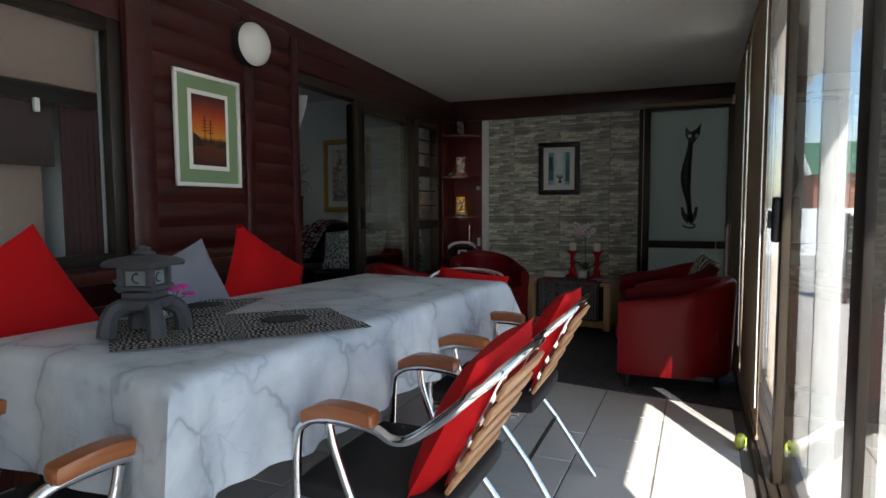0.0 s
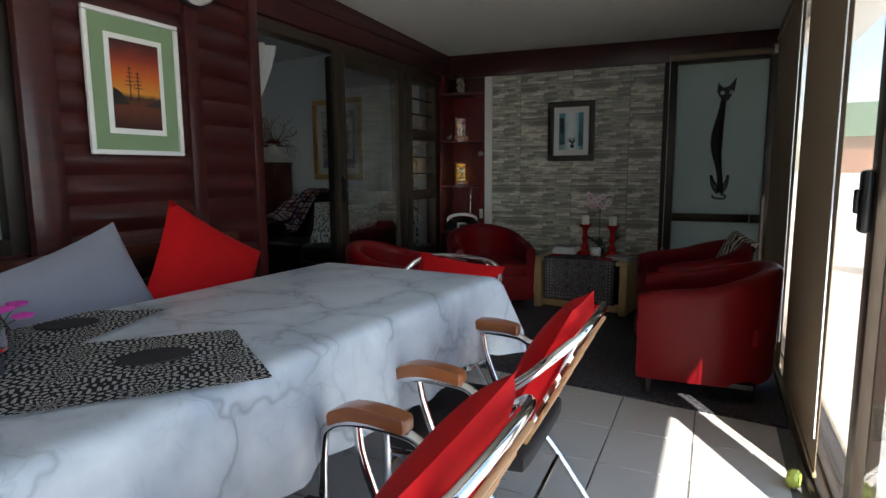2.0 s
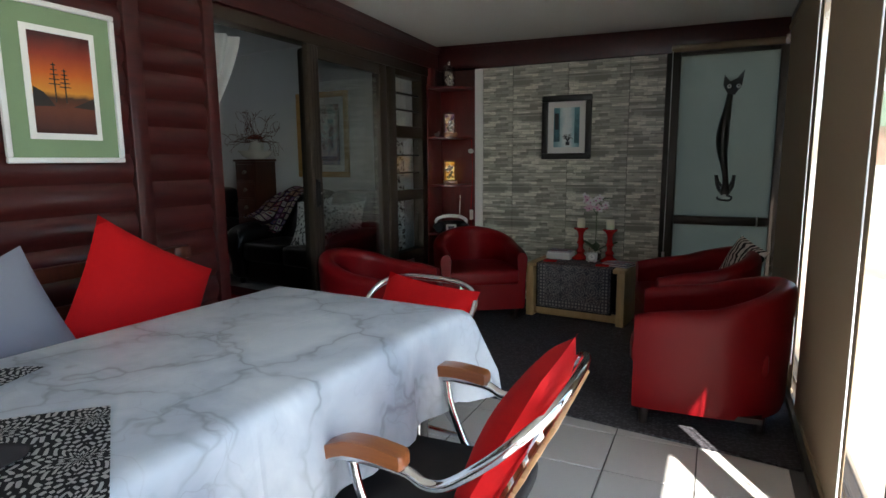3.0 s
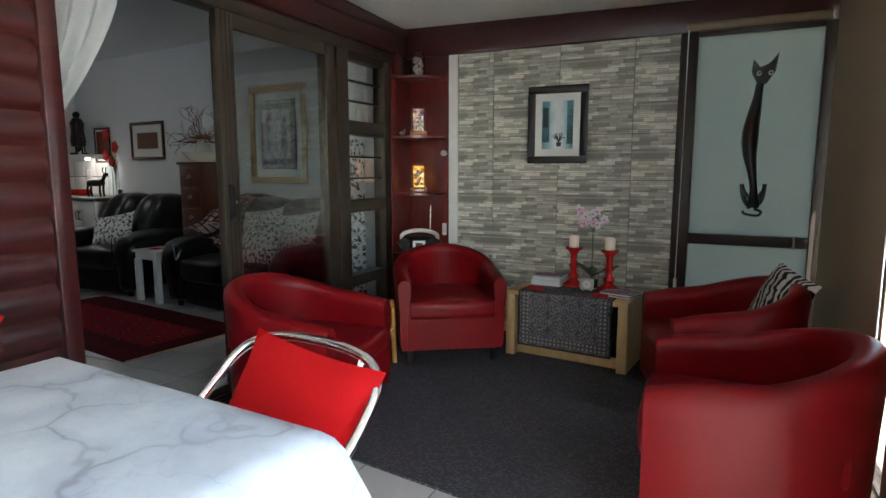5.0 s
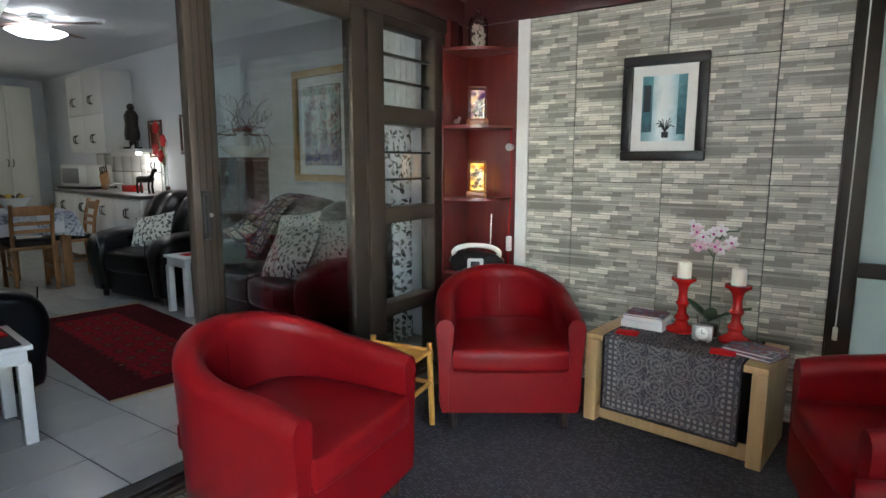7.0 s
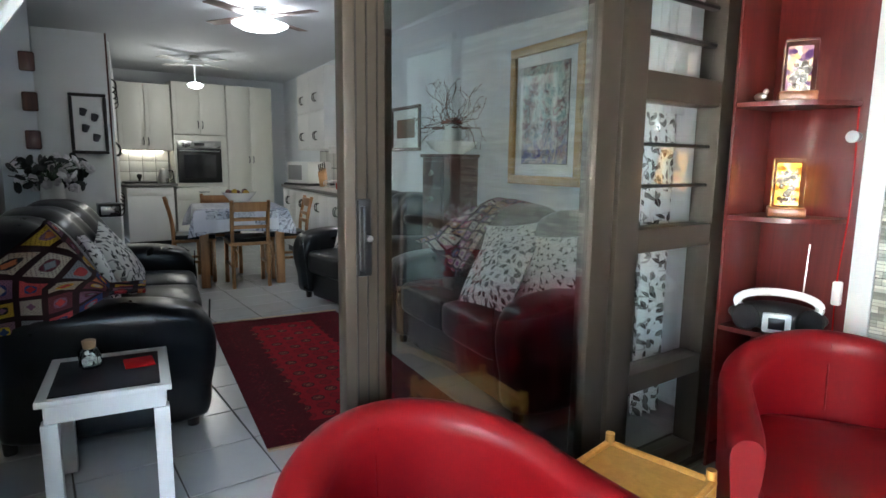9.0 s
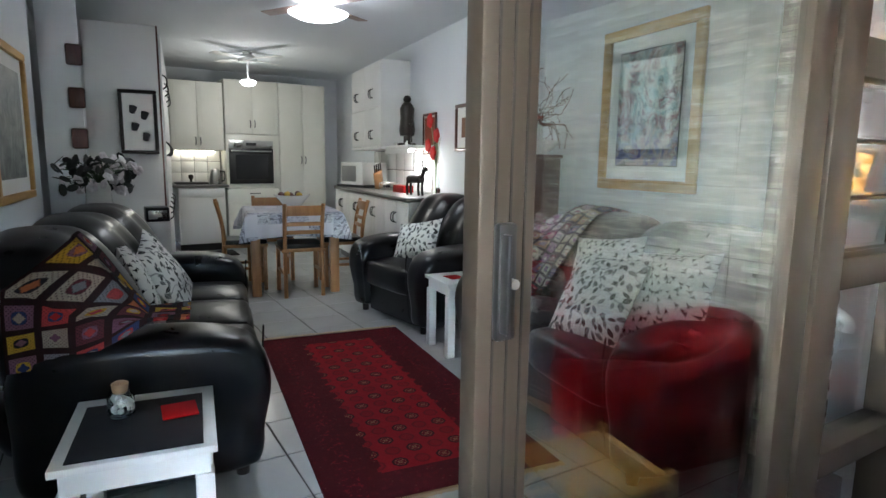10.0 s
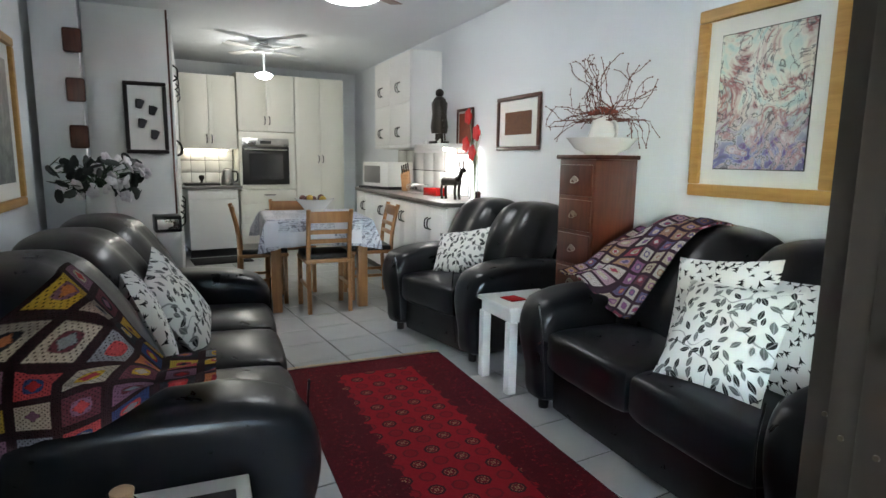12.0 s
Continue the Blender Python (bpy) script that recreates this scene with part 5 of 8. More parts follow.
# ---------------- chrome patio chairs ----------------
def patio_chair(label, m):
    c = thing("patio_chair", label, "chair", m, "chairs round the patio table")
    hw = 0.245
    left = [(-hw, -0.20, 0.0), (-hw, -0.20, 0.30), (-hw, -0.195, 0.55), (-hw, -0.17, 0.61), (-hw, -0.10, 0.63), (-hw, 0.02, 0.625), (-hw, 0.07, 0.605), (-hw, 0.12, 0.615), (-hw + 0.002, 0.20, 0.675), (-hw + 0.012, 0.26, 0.73), (-hw + 0.055, 0.30, 0.765), (-0.11, 0.318, 0.782), (0, 0.322, 0.786)]
    loop = left + [(-x, y, z) for x, y, z in left[-2::-1]]
    part("frame_loop", tube(smooth_path(loop, 5), 0.0125, 12), M_chrome, c)
    for s in (-1, 1):
        part("armrest", soft_pad(s * hw), M_arm_wood, c, "honey-coloured wooden arm pad")
        part("inner_leg", tube(smooth_path([(s * hw, -0.10, 0.62), (s * (hw - 0.004), -0.085, 0.55), (s * (hw - 0.004), -0.03, 0.42), (s * (hw - 0.006), 0.02, 0.40)], 4), 0.011, 10), M_chrome, c)
        part("rear_leg", tube([(s * (hw - 0.01), 0.02, 0.43), (s * (hw - 0.005), 0.17, 0.24), (s * (hw + 0.01), 0.33, 0.0)], 0.0125, 12), M_chrome, c)
        part("back_upright", tube(smooth_path([(s * 0.13, 0.13, 0.40), (s * 0.135, 0.20, 0.56), (s * 0.145, 0.265, 0.68), (s * 0.15, 0.312, 0.775)], 4), 0.009, 8), M_chrome, c)
        part("seat_rail", tube([(s * (hw - 0.01), -0.20, 0.40), (s * (hw - 0.01), 0.14, 0.40)], 0.011, 10), M_chrome, c)
    for k in range(5):
        z = 0.48 + 0.06 * k
        y = 0.165 + (z - 0.48) * 0.52
        part("back_slat", box(-0.17, -0.006, -0.022, 0.17, 0.006, 0.022, 0.004), M_slat_wood, c, "", pose(0, y + 0.014, z, -29, 0, 0))
    part("cross_bar", tube([(-hw + 0.01, 0.17, 0.24), (hw - 0.01, 0.17, 0.24)], 0.008, 8), M_chrome, c)
    part("front_bar", tube([(-hw, -0.198, 0.36), (hw, -0.198, 0.36)], 0.010, 8), M_chrome, c)
    part("seat", soft_at(0, -0.02, 0.405, 0.46, 0.42, 0.045), M_black_cloth, c, "thin black seat cushion")
    return c


def soft_pad(x):
    bm = soft_box(0.05, 0.20, 0.034, 0.5, 6)
    for v in bm.verts:
        t = (v.co.y + 0.1) / 0.2
        v.co.z += 0.012 * math.sin(math.pi * t) - 0.016 * max(0, 0.25 - t) * 4
        v.co += Vector((x, -0.07, 0.628))
    return bm


def soft_at(x, y, z, w, d, h, puff=0.4, crown=0.0, n=8):
    bm = soft_box(w, d, h, puff, n, crown)
    bmesh.ops.translate(bm, verts=bm.verts, vec=(x, y, z))
    return bm


SEATS = [("chrome patio chair with wooden arms drawn up to the table", pose(-1.355, 2.65, 0, 0, 0, -90)),
         ("chrome patio chair with wooden arms drawn up to the table", pose(-1.365, 3.44, 0, 0, 0, -89)),
         ("chrome patio chair at the far end of the table", pose(-1.845, 3.945, 0, 0, 0, -7)),
         ("chrome patio chair at the near end of the table", pose(-1.97, 1.99, 0, 0, 0, 172))]
ch0 = patio_chair(*SEATS[0])
for lab, m in SEATS[1:]:
    tagged(copy_thing(ch0, m), lab)
for i, (lab, m) in enumerate(SEATS[:3]):
    lean = pose(0, 0.085, (0.45, 0.45, 0.415)[i], -28, 0, 0) @ pose(0, 0, 0, 0, (4, -4, 5)[i], 0)
    cushion("bright red cushion leaning on the chair back", m @ lean, 0.43, 0.42, 0.12, M_red_cloth, 10 + i, "chair cushions")


# ---------------- red tub chairs ----------------
def tub_chair(label, m):
    c = thing("tub_chair", label, "armchair", m, "red tub chairs")
    W, D, T = 0.332, 0.325, 0.076
    path = []
    n = 30
    for k in range(5):
        path.append((-W, -D + k * 0.07, 0.0))
    cy = -D + 0.335
    for k in range(n + 1):
        a = math.pi - math.pi * k / n
        path.append((W * math.cos(a), cy + 0.33 * math.sin(a), k / n))
    for k in range(4, -1, -1):
        path.append((W, -D + k * 0.07, 1.0))
    bm = bmesh.new()
    rings = []
    P = [Vector((x, y, 0)) for x, y, _ in path]
    for i, (x, y, s) in enumerate(path):
        d = (P[min(i + 1, len(P) - 1)] - P[max(i - 1, 0)]).normalized()
        nrm = Vector((d.y, -d.x, 0))         # points inwards
        if nrm.dot(Vector((0, cy, 0)) - P[i]) < 0:
            nrm = -nrm
        rise = math.sin(math.pi * i / (len(path) - 1)) ** 1.35
        top = 0.545 + 0.13 * rise - (0.018 if i in (0, len(path) - 1) else 0.006 if i in (1, len(path) - 2) else 0)
        nip = 0.006 if i in (0, len(path) - 1) else 0.0
        prof = [(0.014 + nip, 0.09), (0.004 + nip, 0.13), (-0.002 + nip, 0.35), (-0.012 + nip, top - 0.07), (-0.013 + nip, top - 0.045), (-0.009 + nip, top - 0.024), (0.002 + nip, top - 0.009), (0.018, top - 0.001), (T * 0.5, top + 0.003), (T - 0.022, top - 0.001), (T - 0.006 - nip, top - 0.011), (T + 0.004 - nip, top - 0.03), (T + 0.004 - nip, top - 0.06), (T - 0.006, top - 0.11), (T - 0.012, 0.38), (T - 0.012, 0.30), (T - 0.012, 0.09)]
        rings.append([bm.verts.new(P[i] + nrm * o + Vector((0, 0, z))) for o, z in prof])
    for A, B in zip(rings, rings[1:]):
        for j in range(len(A) - 1):
            bm.faces.new((A[j], A[j + 1], B[j + 1], B[j]))
    bm.faces.new(rings[0])
    bm.faces.new(rings[-1][::-1])
    part("shell", bm, M_red_leather, c)
    part("front_panel", soft_at(0, -D + 0.034, 0.09, 2 * (W - T) + 0.055, 0.075, 0.232, 0.05), M_red_leather, c)
    part("base", box(-W + 0.03, -D + 0.03, 0.085, W - 0.03, 0.22, 0.11), M_leg_dark, c)
    part("seat", soft_at(0, -0.055, 0.285, 2 * (W - T) + 0.045, 0.60, 0.112, 0.5, 0.015, 10), M_red_leather, c)
    part("seam", tube(smooth_path([(0, cy + 0.325 - T - 0.0, 0.42), (0, cy + 0.335 - T, 0.58), (0, cy + 0.325 - T, 0.645)], 4), 0.0025, 6), M_red_leather, c)
    for sx in (-1, 1):
        for y in (-D + 0.05, 0.22):
            part("leg", cyl((sx * 0.26 * (1 if y < 0 else 0.7), y, 0), (sx * 0.26 * (1 if y < 0 else 0.7), y, 0.09), 0.019, 0.026, 10), M_leg_dark, c)
    return c


TUBS = [("red leather tub chair with its back to the living room", pose(-2.735, 5.33, 0.011, 0, 0, 97.5)),
        ("red leather tub chair in the corner by the shelves", pose(-2.555, 6.585, 0.011, 0, 0, 34)),
        ("red leather tub chair beside the frosted door", pose(-0.875, 6.25, 0.011, 0, 0, -72)),
        ("red leather tub chair close to the blinds", pose(-0.79, 5.27, 0.011, 0, 0, -88))]
tub0 = tub_chair(*TUBS[0])
for lab, m in TUBS[1:]:
    tagged(copy_thing(tub0, m), lab)
cushion("zebra-print cushion on the tub chair", pose(-0.70, 6.32, 0.45, -24, 0, -60) @ pose(0, 0, 0, 0, 12, 0), 0.34, 0.30, 0.11, M_zebra, 21)

# cane side table between the tub chairs
ct = thing("cane_table", "small yellow cane side table between tub chairs", "side table", pose(-2.84, 5.99, 0.011, 0, 0, 10))
for sx in (-1, 1):
    for sy in (-1, 1):
        part("leg", cyl((sx * 0.16, sy * 0.16, 0), (sx * 0.15, sy * 0.15, 0.40), 0.014, 0.014, 10), M_bamboo, ct)
for z in (0.21, 0.365):
    for s in (-1, 1):
        part("rail", cyl((-0.155, s * 0.155, z), (0.155, s * 0.155, z), 0.011, 0.011, 8), M_bamboo, ct)
        part("rail", cyl((s * 0.155, -0.155, z), (s * 0.155, 0.155, z), 0.011, 0.011, 8), M_bamboo, ct)
for s in (-1, 1):
    part("brace", cyl((s * 0.15, -0.15, 0.22), (s * 0.15, 0.0, 0.36), 0.008, 0.008, 8), M_bamboo, ct)
part("tabletop", box(-0.15, -0.15, 0.35, 0.15, 0.15, 0.362, 0.004), M_bamboo, ct)

# ---------------- coffee table under the stone wall ----------------
CT = pose(-1.735, 6.80, 0.011, 0, 0, -6.7)
cf = thing("coffee_table", "low pale pine coffee table with thick side panels", "coffee table", CT)
for s in (-1, 1):
    part("side_panel", box(s * 0.36 - 0.03, -0.20, 0, s * 0.36 + 0.03, 0.20, 0.40, 0.006), M_pale_wood, cf)
part("tabletop", box(-0.39, -0.20, 0.40, 0.39, 0.20, 0.43, 0.006), M_pale_wood, cf)
part("lower_rail", box(-0.33, -0.185, 0.02, 0.33, -0.16, 0.085, 0.004), M_pale_wood, cf)
part("back_panel", box(-0.33, 0.14, 0.02, 0.33, 0.16, 0.40, 0.004), M_leg_dark, cf)


def hanging(u, v):
    s = v * 0.72
    x = -0.30 + 0.60 * u
    if s < 0.36:
        return Vector((x, 0.17 - s, 0.436 + 0.001 * math.sin(20 * u)))
    return Vector((x, -0.205 - 0.004 * math.sin(9 * u), 0.432 - (s - 0.36) * 0.97))


cl = solo("table_rug", sheet(hanging, 20, 30, 0.6, 0.72, 0.004), M_table_rug, "grey oriental woven runner over the coffee table", "table runner", CT, "", 70)
fr = bmesh.new()
rnd = random.Random(2)
for k in range(90):
    x = -0.298 + 0.596 * k / 89
    add_box(fr, x - 0.002, -0.212, 0.036 + 0.01 * rnd.random(), x + 0.002, -0.208, 0.086)
part("fringe", fr, M_pale_wood, cl, "cream cotton fringe")
hemb = bmesh.new()
for x in (-0.297, 0.29):
    add_box(hemb, x, -0.214, 0.085, x + 0.008, -0.208, 0.43)
add_box(hemb, -0.297, -0.214, 0.083, 0.298, -0.208, 0.092)
part("border", hemb, M_black_cloth, cl, "black woven border")
for x, y in ((-0.22, -0.12), (0.20, -0.13)):
    solo("coaster", box(-0.05, -0.04, 0, 0.05, 0.04, 0.006, 0.002), M_red_cloth, "square red felt coaster", "coaster", CT @ pose(x, y, 0.441, 0, 0, 12), "red coasters")

PROF = [(0.056, 0), (0.058, 0.012), (0.045, 0.022), (0.028, 0.035), (0.022, 0.05), (0.030, 0.065), (0.024, 0.078), (0.017, 0.09), (0.017, 0.12), (0.027, 0.135), (0.019, 0.15), (0.016, 0.185), (0.02, 0.215), (0.030, 0.232), (0.046, 0.245), (0.047, 0.258), (0.02, 0.258)]


def candlestick(x, y):
    t = thing("candlestick", "turned red wooden candlestick with an ivory pillar candle", "candlestick", CT @ pose(x, y, 0.441), "red candlesticks")
    part("stick", lathe([(r * 1.18, z) for r, z in PROF], 20), M_red_gloss, t)
    part("candle", lathe([(0.031, 0.258), (0.031, 0.325), (0.027, 0.332), (0.006, 0.329)], 18), M_candle, t, "ivory wax candle")


candlestick(-0.045, 0.085)
candlestick(0.195, 0.065)
ck = thing("alarm_clock", "small silver alarm clock with a round white dial", "clock", CT @ pose(0.085, -0.03, 0.441, 0, 0, 8))
part("case", soft_at(0, 0, 0.008, 0.085, 0.035, 0.07, 0.6), M_steel, ck)
part("dial", cyl((0, -0.0185, 0.043), (0, -0.014, 0.043), 0.026, 0.026, 24), M_mount, ck, "white dial")
hd = bmesh.new()
add_box(hd, -0.001, -0.0205, 0.043, 0.001, -0.019, 0.062)
add_box(hd, 0, -0.0205, 0.042, 0.014, -0.019, 0.044)
part("clock_hand", hd, M_black, ck)
for s in (-1, 1):
    part("foot", cyl((s * 0.025, 0, 0), (s * 0.022, 0, 0.012), 0.006), M_steel, ck)

orc = thing("orchid", "white and pink orchid in a glass pot on the coffee table", "orchid", CT @ pose(0.08, 0.07, 0.441))
part("pot", lathe([(0.04, 0), (0.045, 0.01), (0.05, 0.10), (0.047, 0.10), (0.042, 0.012)], 20), M_glass, orc, "clear glass pot")
part("soil", lathe([(0.03, 0.006), (0.04, 0.012), (0.043, 0.06), (0.02, 0.065)], 14), M_leg_dark, orc)
part("stalk", tube(smooth_path([(0, 0, 0.06), (0.005, -0.01, 0.22), (0.01, -0.02, 0.38), (0.045, -0.03, 0.48), (0.11, -0.035, 0.50)], 6), 0.0032, 6), M_leaf, orc)
part("stalk", tube(smooth_path([(0.008, -0.02, 0.37), (-0.02, -0.03, 0.41), (-0.07, -0.035, 0.43)], 5), 0.0025, 6), M_leaf, orc)


def leaf_mesh(a, lng, wd, droop):
    def f(u, v):
        w_ = wd * math.sin(math.pi * min(0.98, u * 0.9 + 0.08)) * (v - 0.5)
        r = lng * u
        z = 0.07 + 0.10 * u - droop * u * u + 0.35 * abs(v - 0.5) * wd
        return Vector((r * math.cos(a) - w_ * math.sin(a), r * math.sin(a) + w_ * math.cos(a), z))
    return sheet(f, 10, 4, 1, 1, 0.002)


for a, l_ in ((0.1, 0.17), (2.9, 0.12), (-1.2, 0.10)):
    part("leaf", leaf_mesh(a, l_, 0.06, 0.02), M_leaf, orc)
rnd = random.Random(9)
for k in range(13):
    t_ = k / 12
    p = Vector((-0.085 + 0.22 * rnd.random(), -0.045 + 0.04 * rnd.random(), 0.41 + 0.11 * rnd.random()))
    bb = bmesh.new()
    for j in range(5):
        a = 2 * math.pi * j / 5 + rnd.random()
        bmesh.ops.create_uvsphere(bb, u_segments=8, v_segments=5, radius=0.016, matrix=Matrix.Translation(p + Vector((0.015 * math.cos(a), -0.004, 0.015 * math.sin(a)))) @ Matrix.Rotation(-a, 4, "Y") @ Matrix.Diagonal((1, 0.25, 0.62, 1)))
    fl_ = part("bloom", bb, M_petal_white if k % 3 else M_petal_pink, orc)
    lip = bmesh.new()
    bmesh.ops.create_uvsphere(lip, u_segments=8, v_segments=5, radius=0.006, matrix=Matrix.Translation(p + Vector((0, -0.012, -0.003))))
    part("lip", lip, M_petal_mag, fl_)


def book(label, m, w, d, h, mat):
    t = thing("book", label, "book", m, "books on the coffee table")
    part("pages", box(-w / 2 + 0.003, -d / 2 + 0.003, 0.003, w / 2 - 0.003, d / 2 - 0.003, h - 0.003), M_paper, t)
    part("cover", add_box(add_box(box(-w / 2, -d / 2, h - 0.003, w / 2, d / 2, h, 0.001), -w / 2, -d / 2, 0, w / 2, d / 2, 0.003, 0.001), -w / 2, d / 2 - 0.003, 0.003, w / 2, d / 2, h - 0.003), mat, t)
    return t


M_cover_a = plain("pale_book_cover", (0.62, 0.62, 0.64), 0.5)
M_cover_b = painting("magazine_cover_print", ((0.0, (0.5, 0.5, 0.52)), (0.4, (0.25, 0.06, 0.06)), (0.6, (0.1, 0.12, 0.2)), (1.0, (0.7, 0.68, 0.62))), 1.6, 22.0, 3.0, 1.0, True, -0.2, 0.2)
book("thick white book on the coffee table", CT @ pose(-0.205, 0.06, 0.441, 0, 0, 4), 0.20, 0.15, 0.034, M_cover_a)
book("pale book lying on another book", CT @ pose(-0.20, 0.06, 0.475, 0, 0, 2), 0.19, 0.14, 0.022, M_cover_a)
book("glossy magazine on top of the books", CT @ pose(-0.20, 0.06, 0.497, 0, 0, 6), 0.18, 0.135, 0.01, M_cover_b)
book("glossy magazine lying on the coffee table", CT @ pose(0.30, -0.04, 0.436, 0, 0, -14), 0.21, 0.16, 0.012, M_cover_b)
book("glossy magazine lying on another magazine", CT @ pose(0.295, -0.035, 0.448, 0, 0, -8), 0.20, 0.155, 0.012, M_cover_b)

# picture on the stone wall
AP, iw, ih, py = framed("framed_print", "blue alleyway print with a white mount in a black frame", pose(-1.97, TY - 0.025, 1.512, 0, 0, 0), 0.415, 0.525, 0.05, 0.03, M_black, ((M_mount, 0.05),), M_alley)
M_teal = painting("dark_teal_paint", ((0.0, (0.02, 0.06, 0.08)), (0.5, (0.05, 0.16, 0.20)), (1.0, (0.12, 0.32, 0.38))), 1.0, 26.0, 4.0, 0.6, True, -0.2, 0.2)
M_ink = plain("blue_black_paint", (0.012, 0.025, 0.035), 0.6, vary=0.3)
for x0, x1, z0, z1, mt in ((-iw, -iw * 0.52, -ih * 0.72, ih * 0.98, M_teal), (iw * 0.62, iw, -ih * 0.8, ih * 0.98, M_teal)):
    part("painted_wall", box(x0, py - 0.002, z0, x1, py, z1), mt, AP)
part("painted_door", box(-iw * 0.93, py - 0.004, -ih * 0.1, -iw * 0.60, py - 0.002, ih * 0.72), M_ink, AP)
part("painted_door", box(iw * 0.70, py - 0.004, -ih * 0.5, iw * 0.9, py - 0.002, ih * 0.2), M_teal, AP)
pb = bmesh.new()
rnd = random.Random(14)
for k in range(16):
    a = rnd.uniform(-1.1, 1.1)
    l_ = rnd.uniform(0.03, 0.075)
    add_tube(pb, [(0.012, py - 0.003, -ih * 0.72), (0.012 + 0.6 * l_ * math.sin(a), py - 0.003, -ih * 0.72 + l_ * 0.7), (0.012 + l_ * math.sin(a), py - 0.003, -ih * 0.72 + l_ * math.cos(a))], 0.0022, 4)
add_box(pb, -0.004, py - 0.004, -ih * 0.9, 0.028, py - 0.001, -ih * 0.72)
part("painted_plant", pb, M_ink, AP)

# black cat silhouette on the frosted door
cat = bmesh.new()
CY = TY + 0.008
body = smooth_path([(-0.745, CY, 1.78), (-0.755, CY, 1.70), (-0.765, CY, 1.60), (-0.785, CY, 1.45), (-0.785, CY, 1.32), (-0.765, CY, 1.20), (-0.75, CY, 1.10), (-0.745, CY, 1.02), (-0.748, CY, 0.975)], 5)
nb = len(body)
radii = []
for i in range(nb):
    t_ = i / (nb - 1)
    radii.append(0.020 + 0.026 * math.exp(-((t_ - 0.42) / 0.17) ** 2) + 0.018 * math.exp(-((t_ - 0.95) / 0.10) ** 2))
add_tube(cat, body, 0.03, 10, radii)
hv = [cat.verts.new(p) for p in ((-0.803, CY - 0.02, 1.785), (-0.772, CY - 0.02, 1.725), (-0.722, CY - 0.02, 1.712), (-0.676, CY - 0.02, 1.785), (-0.664, CY - 0.02, 1.892), (-0.712, CY - 0.02, 1.832), (-0.757, CY - 0.02, 1.812), (-0.797, CY - 0.02, 1.862))]
f0 = cat.faces.new(hv)
ex = bmesh.ops.extrude_face_region(cat, geom=[f0])
bmesh.ops.translate(cat, verts=[v for v in ex["geom"] if isinstance(v, bmesh.types.BMVert)], vec=(0, 0.02, 0))
add_tube(cat, smooth_path([(-0.745, CY, 1.0), (-0.80, CY, 1.07), (-0.815, CY, 1.12), (-0.80, CY, 1.03), (-0.76, CY, 0.97)], 4), 0.012, 6)
add_tube(cat, smooth_path([(-0.745, CY, 1.0), (-0.70, CY, 1.07), (-0.69, CY, 1.12), (-0.70, CY, 1.03), (-0.735, CY, 0.97)], 4), 0.012, 6)
add_tube(cat, smooth_path([(-0.74, CY, 0.965), (-0.70, CY, 0.95), (-0.72, CY, 0.925), (-0.79, CY, 0.935), (-0.80, CY, 0.955)], 5), 0.008, 6)
ct_ = solo("cat_sculpture", cat, M_black_iron, "tall thin black cat wall sculpture on the frosted glass", "sculpture")
for ex_ in (-0.762, -0.70):
    eye = part("eye", cyl((ex_, CY - 0.026, 1.776), (ex_, CY - 0.020, 1.776), 0.013, 0.015, 16), M_mount, ct_, "white painted eye")
    part("pupil", cyl((ex_, CY - 0.029, 1.776), (ex_, CY - 0.026, 1.776), 0.006, 0.006, 12), M_black, eye)

# ---------------- red corner shelves ----------------
cs_ = thing("corner_shelf", "red stained corner shelf unit with rounded shelves", "shelf")
part("back_left", box(WX + 0.02, 6.90, 0, WX + 0.032, TY - 0.004, 1.90, 0.002), M_red_post, cs_)
part("back_right", box(WX + 0.032, TY - 0.02, 0, -2.80, TY - 0.004, 1.90, 0.002), M_red_post, cs_)
for z in (1.885, 1.455, 1.035, 0.60, 0.10):
    sb = bmesh.new()
    q = [(WX + 0.032, TY - 0.02)]
    for k in range(13):
        a = -math.pi / 2 + math.pi / 2 * k / 12
        q.append((WX + 0.032 + 0.315 * math.cos(a) ** 0.8, TY - 0.02 + 0.265 * math.sin(a)))
    lo = [sb.verts.new((x, y, z - 0.018)) for x, y in q]
    hi = [sb.verts.new((x, y, z)) for x, y in q]
    sb.faces.new(lo[::-1])
    sb.faces.new(hi)
    for i in range(len(q)):
        sb.faces.new((lo[i], lo[(i + 1) % len(q)], hi[(i + 1) % len(q)], hi[i]))
    part("shelf", sb, M_red_post, cs_, "", None, 50)
SX, SY_ = WX + 0.18, TY - 0.15
